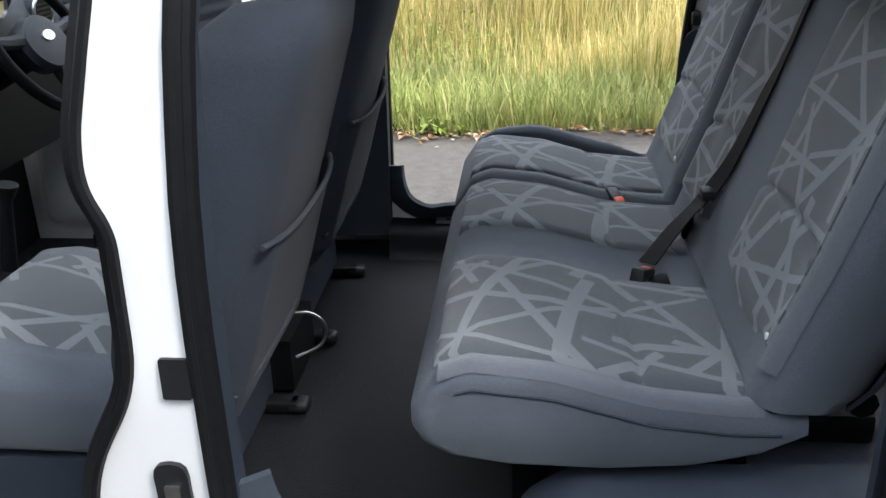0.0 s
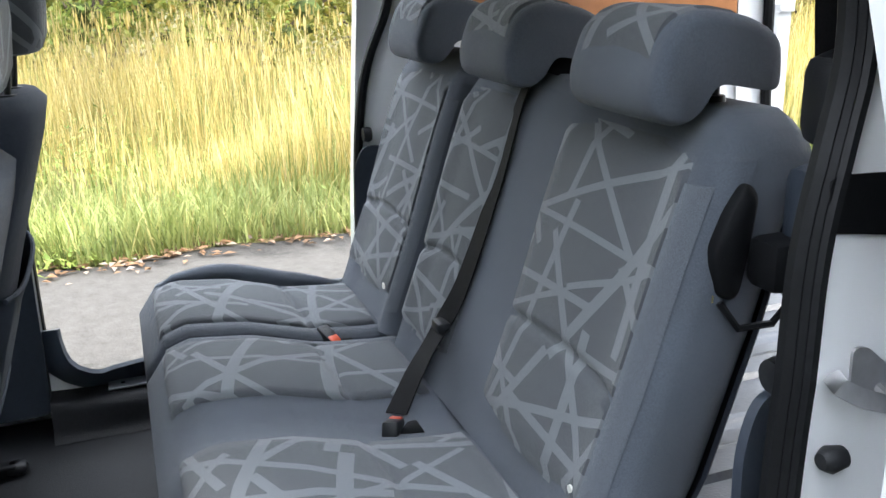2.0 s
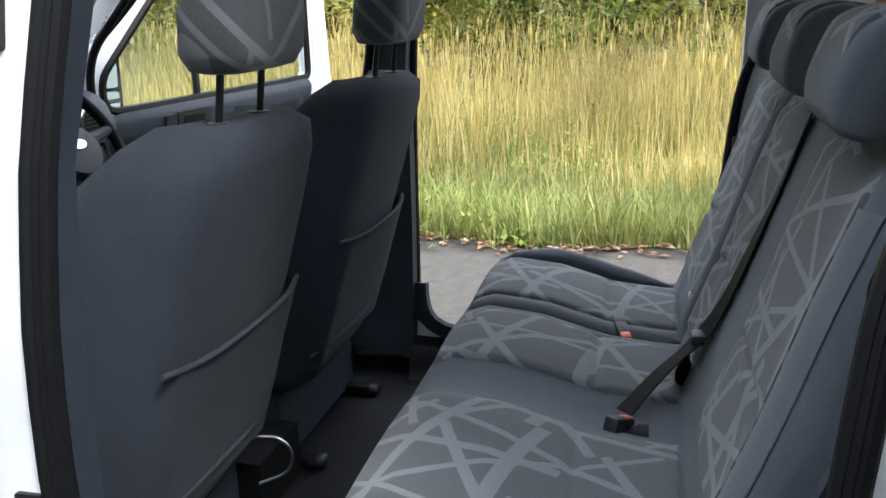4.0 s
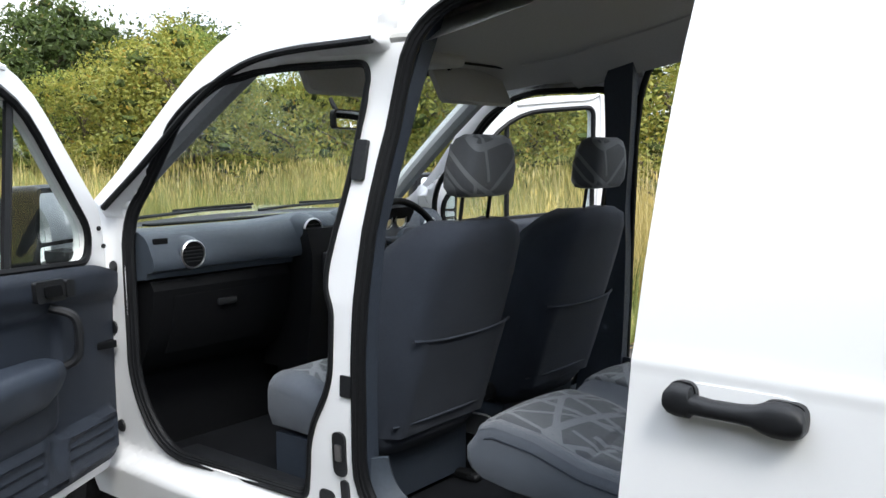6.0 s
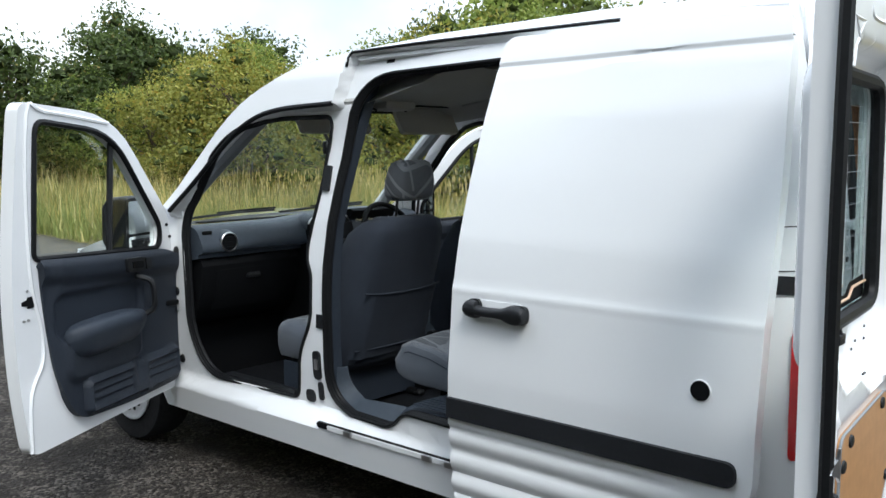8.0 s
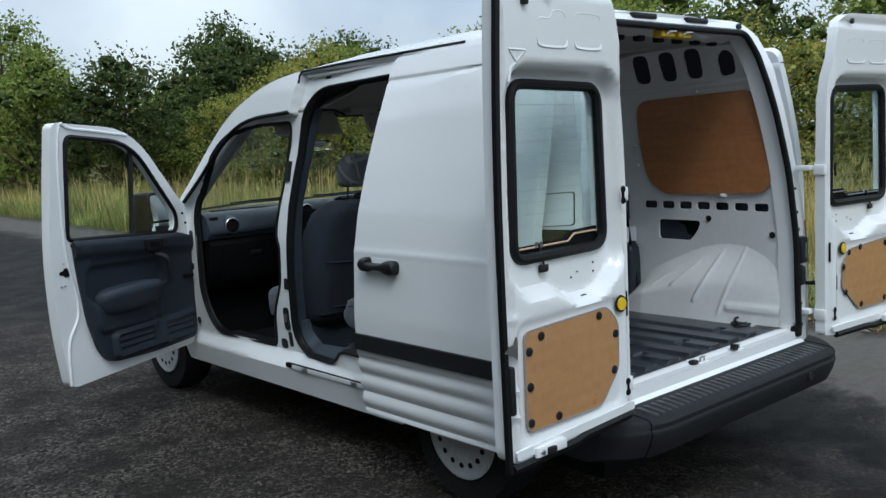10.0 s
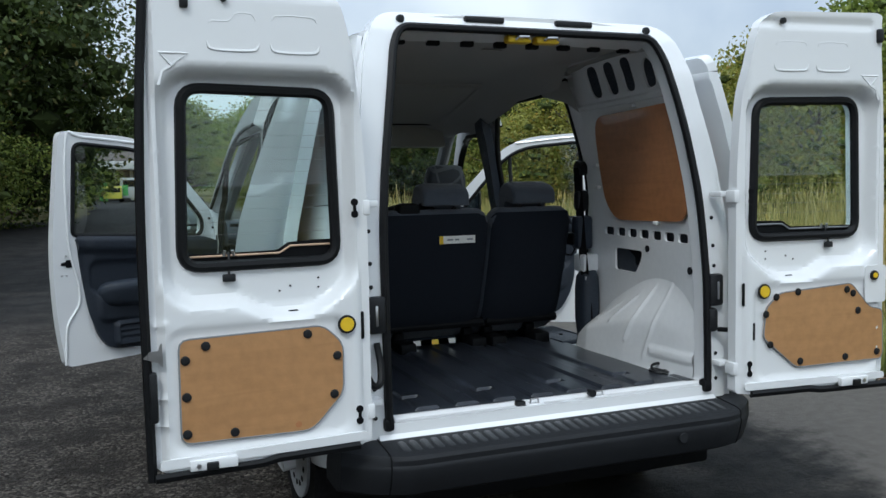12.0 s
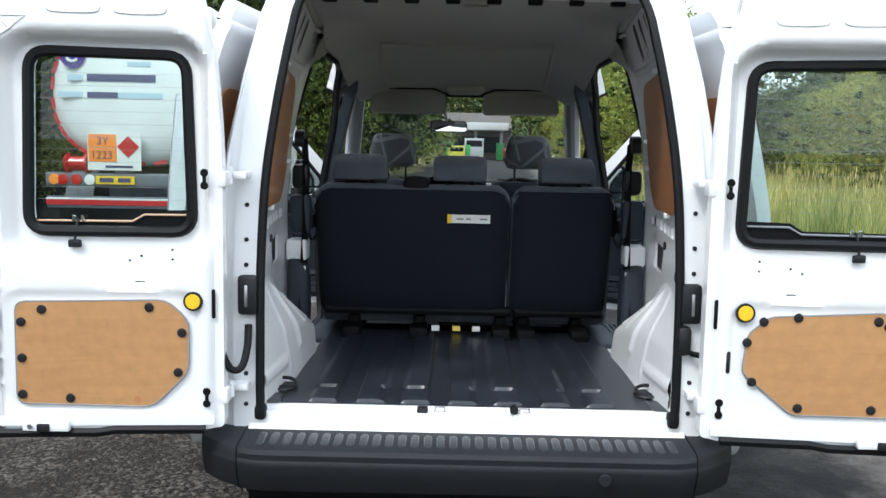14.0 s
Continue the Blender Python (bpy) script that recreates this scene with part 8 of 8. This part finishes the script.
# ---- far hill ----
HILL = ground_mat("far_hill", (0.03, 0.05, 0.02), (0.06, 0.09, 0.03), (0.05, 0.075, 0.03), 0.01, 0.03, 0.3, 1.0, 0.2)
FIELD = mat("ripe_field", (0.42, 0.30, 0.13), 0.9, grain=0.1, gscale=0.5)
tagged(part("backdrop", grid(lin(-420, 420, 50), lin(0, 1, 8), lambda x, t: (x, 420 + 160 * t, -1 + (34 + 12 * math.sin(x * 0.012 + 1) + 5 * math.sin(x * 0.05)) * t ** 0.8 + 1.2 * math.sin(x * 0.6) * t)), HILL), "wooded hillside far beyond the road", "hill", kind="structure")
tagged(part("field", grid(lin(-30, 26, 8), lin(0, 1, 3), lambda x, t: (x, 404 + 6 * t, 13.5 + 7 * t)), FIELD), "ripe tan field on the far hillside", "field", kind="structure")

# ---- filling station far down the road ----
CANOPY = mat("canopy_white", (0.45, 0.46, 0.46), 0.5, tint=0.05)
GREENP = mat("green_panel", (0.06, 0.35, 0.10), 0.4)
BRICKR = mat("brown_roof", (0.09, 0.075, 0.068), 0.8, grain=0.2, gscale=3)
st = thing("filling_station", "white flat canopy of a distant filling station", "building", at=(3.5, 96, 0))
part("canopy", box(-4.8, 2.2, -3, 3, 3.2, 4.0, 0.05), CANOPY, st)
part("roof", loft([[(x, y, z) for y, z in ((4, 3.6), (13, 3.6), (8.5, 5.4))] for x in (-5, 3)]), BRICKR, st)
part("shop_wall", box(-5, 3, 5, 12, 0, 3.6), BRICKR, st)
for x in (-4, -1.2, 1.6):
    part("post", box(x - 0.15, x + 0.15, -0.15, 0.15, 0, 3.2), CANOPY, st)
for x in (-4, 1.5):
    part("pump", box(x - 0.4, x + 0.4, -0.3, 0.3, 0, 1.9, 0.05), GREENP, st)
part("shop_window", box(-4, 2, 4.9, 5.0, 0.8, 2.6), DARK, st)
part("sign_board", box(-2.4, -1.9, -9, -8.8, 0.6, 1.6), GREENP, st)


def far_vehicle(name, label, x, y, w, h, l, color):
    v = thing(name, label, "vehicle", at=(x, y, 0))
    m = mat(name + "_paint", color, 0.4)
    part("body", loft([[(s * w / 2, yy, z) for yy, z in ((-l / 2, 0.35), (-l / 2, h * 0.62), (-l / 2 + 0.25, h), (l / 2 - 0.9, h), (l / 2, h * 0.6), (l / 2, 0.35))] for s in (-1, -0.9, 0.9, 1)]), m, v)
    part("window", box(-w * 0.42, w * 0.42, -l / 2 - 0.02, -l / 2 + 0.1, h * 0.62, h * 0.9, 0.02), DARK, v)
    for s in (-1, 1):
        for yy in (-l * 0.3, l * 0.3):
            part("wheel", lathe([(0.001, -0.1), (0.32, -0.1), (0.32, 0.1), (0.001, 0.1)], 16, "x", (s * w * 0.44, yy, 0.32)), TYRE, v)
    return v


far_vehicle("lorry", "pale lorry parked by the filling station", 2.0, 91, 1.9, 2.3, 5.0, (0.35, 0.37, 0.38))
far_vehicle("car", "red car by the filling station", 6.0, 91, 1.7, 1.4, 4.0, (0.35, 0.06, 0.04))
far_vehicle("car", "yellow car by the filling station", 0.2, 88, 1.6, 1.5, 4.0, (0.45, 0.42, 0.05))

# ---- fuel tanker ----
TANKW = mat("tanker_white", (0.72, 0.73, 0.70), 0.28, coat=0.4, tint=0.06, tscale=2, grain=0.03)
TEALP = mat("tanker_teal", (0.03, 0.30, 0.38), 0.3, coat=0.3)
PURPLE = mat("tanker_purple", (0.06, 0.03, 0.20), 0.3, coat=0.3)
NAVY = mat("lettering_navy", (0.05, 0.05, 0.12), 0.5)
PALEBLUE = mat("lettering_pale", (0.42, 0.55, 0.62), 0.5)
REDTAPE = mat("red_reflector", (0.45, 0.02, 0.02), 0.3)
PLACARD = mat("orange_placard", (0.85, 0.25, 0.03), 0.5)
GREYP = mat("chassis_grey", (0.12, 0.13, 0.15), 0.6, grain=0.2, gscale=10)
tk = thing("fuel_tanker", "white fuel tanker lorry with teal and purple bands", "lorry", at=(-4.40, 9.6, 0))
tk.matrix_basis = pose(-4.40, 9.6, 0, 0, 0, 2)


def tank_loop(g, y):
    return [(1.2 * g * math.copysign(abs(math.cos(a)) ** 0.85, math.cos(a)), y, 2.05 + 0.98 * g * math.copysign(abs(math.sin(a)) ** 0.85, math.sin(a))) for a in lin(0, 2 * math.pi, 49)[:-1]]


part("tank", loft([tank_loop(g, y) for g, y in ((0.55, -0.16), (0.82, -0.10), (0.95, -0.02), (1.0, 0.12), (1.0, 3.2))]), TANKW, tk, "white rounded tank barrel")
part("teal_band", loft([tank_loop(1.004, y) for y in (3.2, 3.7)]), TEALP, tk)
part("purple_band", loft([tank_loop(1.006, y) for y in (3.7, 4.6)]), PURPLE, tk)
part("top_rail", box(-0.75, 0.95, 0.3, 4.0, 2.95, 3.30, 0.05), TANKW, tk)
part("rail_band", box(0.952, 0.958, 2.6, 4.0, 2.97, 3.28), PURPLE, tk)
part("cab", loft([[(x, y, z) for y, z in ((5.0, 0.7), (5.0, 2.7), (5.3, 2.95), (6.5, 2.85), (6.9, 1.7), (6.9, 0.5), (5.6, 0.5))] for x in (-1.2, -1.12, 1.12, 1.2)]), TANKW, tk)
part("cab_window", box(1.19, 1.212, 5.5, 6.4, 1.75, 2.4, 0.01), DARK, tk)
part("wind_deflector", box(-1.0, 1.0, 4.75, 5.4, 2.9, 3.2, 0.06), GREYP, tk)
for k in range(30):
    a = 2 * math.pi * (k + 0.5) / 30
    g0 = 0.955
    c, s = math.copysign(abs(math.cos(a)) ** 0.85, math.cos(a)), math.copysign(abs(math.sin(a)) ** 0.85, math.sin(a))
    ang = math.atan2(0.98 * math.cos(a), -1.2 * math.sin(a))
    part("reflector_tape", moved(box(-0.085, 0.085, -0.004, 0.004, -0.025, 0.025), Matrix.Translation((1.2 * g0 * c, -0.035, 2.05 + 0.98 * g0 * s)) @ Matrix.Rotation(-ang, 4, "Y")), REDTAPE, tk)
part("chassis", box(-0.5, 0.5, 0.2, 6.5, 0.62, 0.95, 0.03), GREYP, tk)
part("rear_beam", box(-1.22, 1.22, -0.18, -0.05, 0.80, 0.98, 0.015), GREYP, tk)
part("under_run", box(-1.2, 1.2, -0.22, -0.12, 0.50, 0.66, 0.015), GREYP, tk)
part("stripe_board", box(-1.2, 1.2, -0.232, -0.22, 0.545, 0.615), REDTAPE, tk)
part("stripe_line", box(-1.2, 1.2, -0.233, -0.221, 0.615, 0.64), TANKW, tk)
part("mud_flap", box(-1.15, 1.15, 0.10, 0.14, 0.18, 0.50, 0.01), DARK, tk)
for s in (-1, 1):
    for x, m in ((0.62, TANKW), (0.80, REDLAMP), (0.98, REDLAMP), (1.10, PLACARD)):
        part("rear_lamp", lathe([(0.001, 0.0), (0.075, 0.0), (0.07, -0.02), (0.001, -0.025)], 16, "y", (s * x, -0.18, 0.885)), m, tk)
    for y in (1.05, 5.75):
        w = part("wheel", lathe([(0.25, -0.15), (0.46, -0.15), (0.48, -0.1), (0.48, 0.1), (0.46, 0.15), (0.25, 0.15)], 28, "x", (s * 1.05, y, 0.48)), TYRE, tk)
        part("rim", lathe([(0.26, s * 0.15), (0.24, s * 0.06), (0.1, s * 0.04), (0.001, s * 0.1)], 24, "x", (s * 1.05, y, 0.48)), WHEELPAINT, w)
    part("mudguard", grid(lin(0.15, math.pi - 0.15, 14), (0.82, 1.22), lambda a, v: (s * v, 1.05 + 0.58 * math.cos(a), 0.48 + 0.58 * math.sin(a))), GREYP, tk)
    part("side_guard", box(*sorted((s * 1.12, s * 1.18)), 2.0, 4.8, 0.45, 0.62, 0.02), TANKW, tk)
    part("side_locker", box(*sorted((s * 0.7, s * 1.12)), 2.0, 4.6, 0.62, 1.0, 0.03), GREYP, tk)
part("hose_reel", lathe([(0.001, 0.0), (0.14, 0.0), (0.15, 0.03), (0.10, 0.05), (0.10, 0.25), (0.15, 0.27), (0.14, 0.30), (0.001, 0.30)], 20, "x", (-0.95, -0.1, 1.10)), REDLAMP, tk)
part("valve_box", box(0.5, 1.15, -0.05, 0.5, 0.98, 1.2, 0.03), GREYP, tk)
# hazard placard
pb = part("placard_board", box(-0.630, 0.090, -0.215, -0.20, 1.02, 1.52), LABELW, tk, "hazard placard board")
part("placard_upper", box(-0.615, -0.240, -0.222, -0.214, 1.335, 1.505), PLACARD, pb)
part("placard_lower", box(-0.615, -0.240, -0.222, -0.214, 1.135, 1.325), PLACARD, pb)
part("placard_diamond", moved(box(-0.105, 0.105, -0.004, 0.004, -0.105, 0.105), pose(-0.08, -0.218, 1.34, 0, 45, 0)), REDTAPE, pb)
TX = Matrix.Rotation(radians(90), 4, "X")
letters("3Y", 0.15, NAVY, "placard_text", pb, Matrix.Translation((-0.505, -0.224, 1.365)) @ TX)
letters("1223", 0.15, NAVY, "placard_text", pb, Matrix.Translation((-0.585, -0.224, 1.175)) @ TX)
part("placard_bar", box(-0.390, -0.020, -0.222, -0.214, 1.055, 1.085), NAVY, pb)
part("yellow_plate", box(-0.530, -0.010, -0.205, -0.185, 0.83, 0.94), YELLOW, tk, "yellow plate with dark bars")
part("dark_bar", box(-0.480, -0.290, -0.210, -0.204, 0.855, 0.915), NAVY, tk)
part("dark_bar", box(-0.230, -0.060, -0.210, -0.204, 0.855, 0.915), NAVY, tk)
# markings on the tank end, as plain bars and shapes
part("tank_badge", lathe([(0.001, 0.0), (0.17, 0.0), (0.17, -0.01), (0.001, -0.01)], 28, "y", (-0.82, -0.15, 2.55)), PURPLE, tk)
part("tank_badge_swirl", tube([(-0.82 + 0.08 * math.cos(a), -0.165, 2.55 + 0.08 * math.sin(a)) for a in lin(0.6, 5.7, 14)], 0.02, 6), TANKW, tk)
part("dark_bar", box(-0.550, 0.230, -0.170, -0.160, 2.55, 2.69), NAVY, tk)
part("dark_bar", box(-0.090, 0.230, -0.168, -0.160, 2.42, 2.48), PALEBLUE, tk)
part("pale_bar", box(-0.890, -0.690, -0.168, -0.160, 2.22, 2.30), PALEBLUE, tk)
part("dark_bar", box(-0.630, 0.290, -0.168, -0.160, 2.21, 2.31), NAVY, tk)
part("pale_bar", box(-1.020, -0.690, -0.168, -0.160, 2.00, 2.07), PALEBLUE, tk)
part("dark_bar", box(-0.630, -0.220, -0.168, -0.160, 1.99, 2.07), NAVY, tk)
part("dark_bar", box(-0.220, 0.380, -0.168, -0.160, 1.99, 2.07), PALEBLUE, tk)
part("side_badge", lathe([(0.001, 0.0), (0.16, 0.0), (0.16, 0.01), (0.001, 0.01)], 24, "x", (1.195, 2.0, 2.15)), PURPLE, tk)
part("dark_bar", box(1.195, 1.206, 2.25, 3.0, 2.08, 2.20), NAVY, tk)
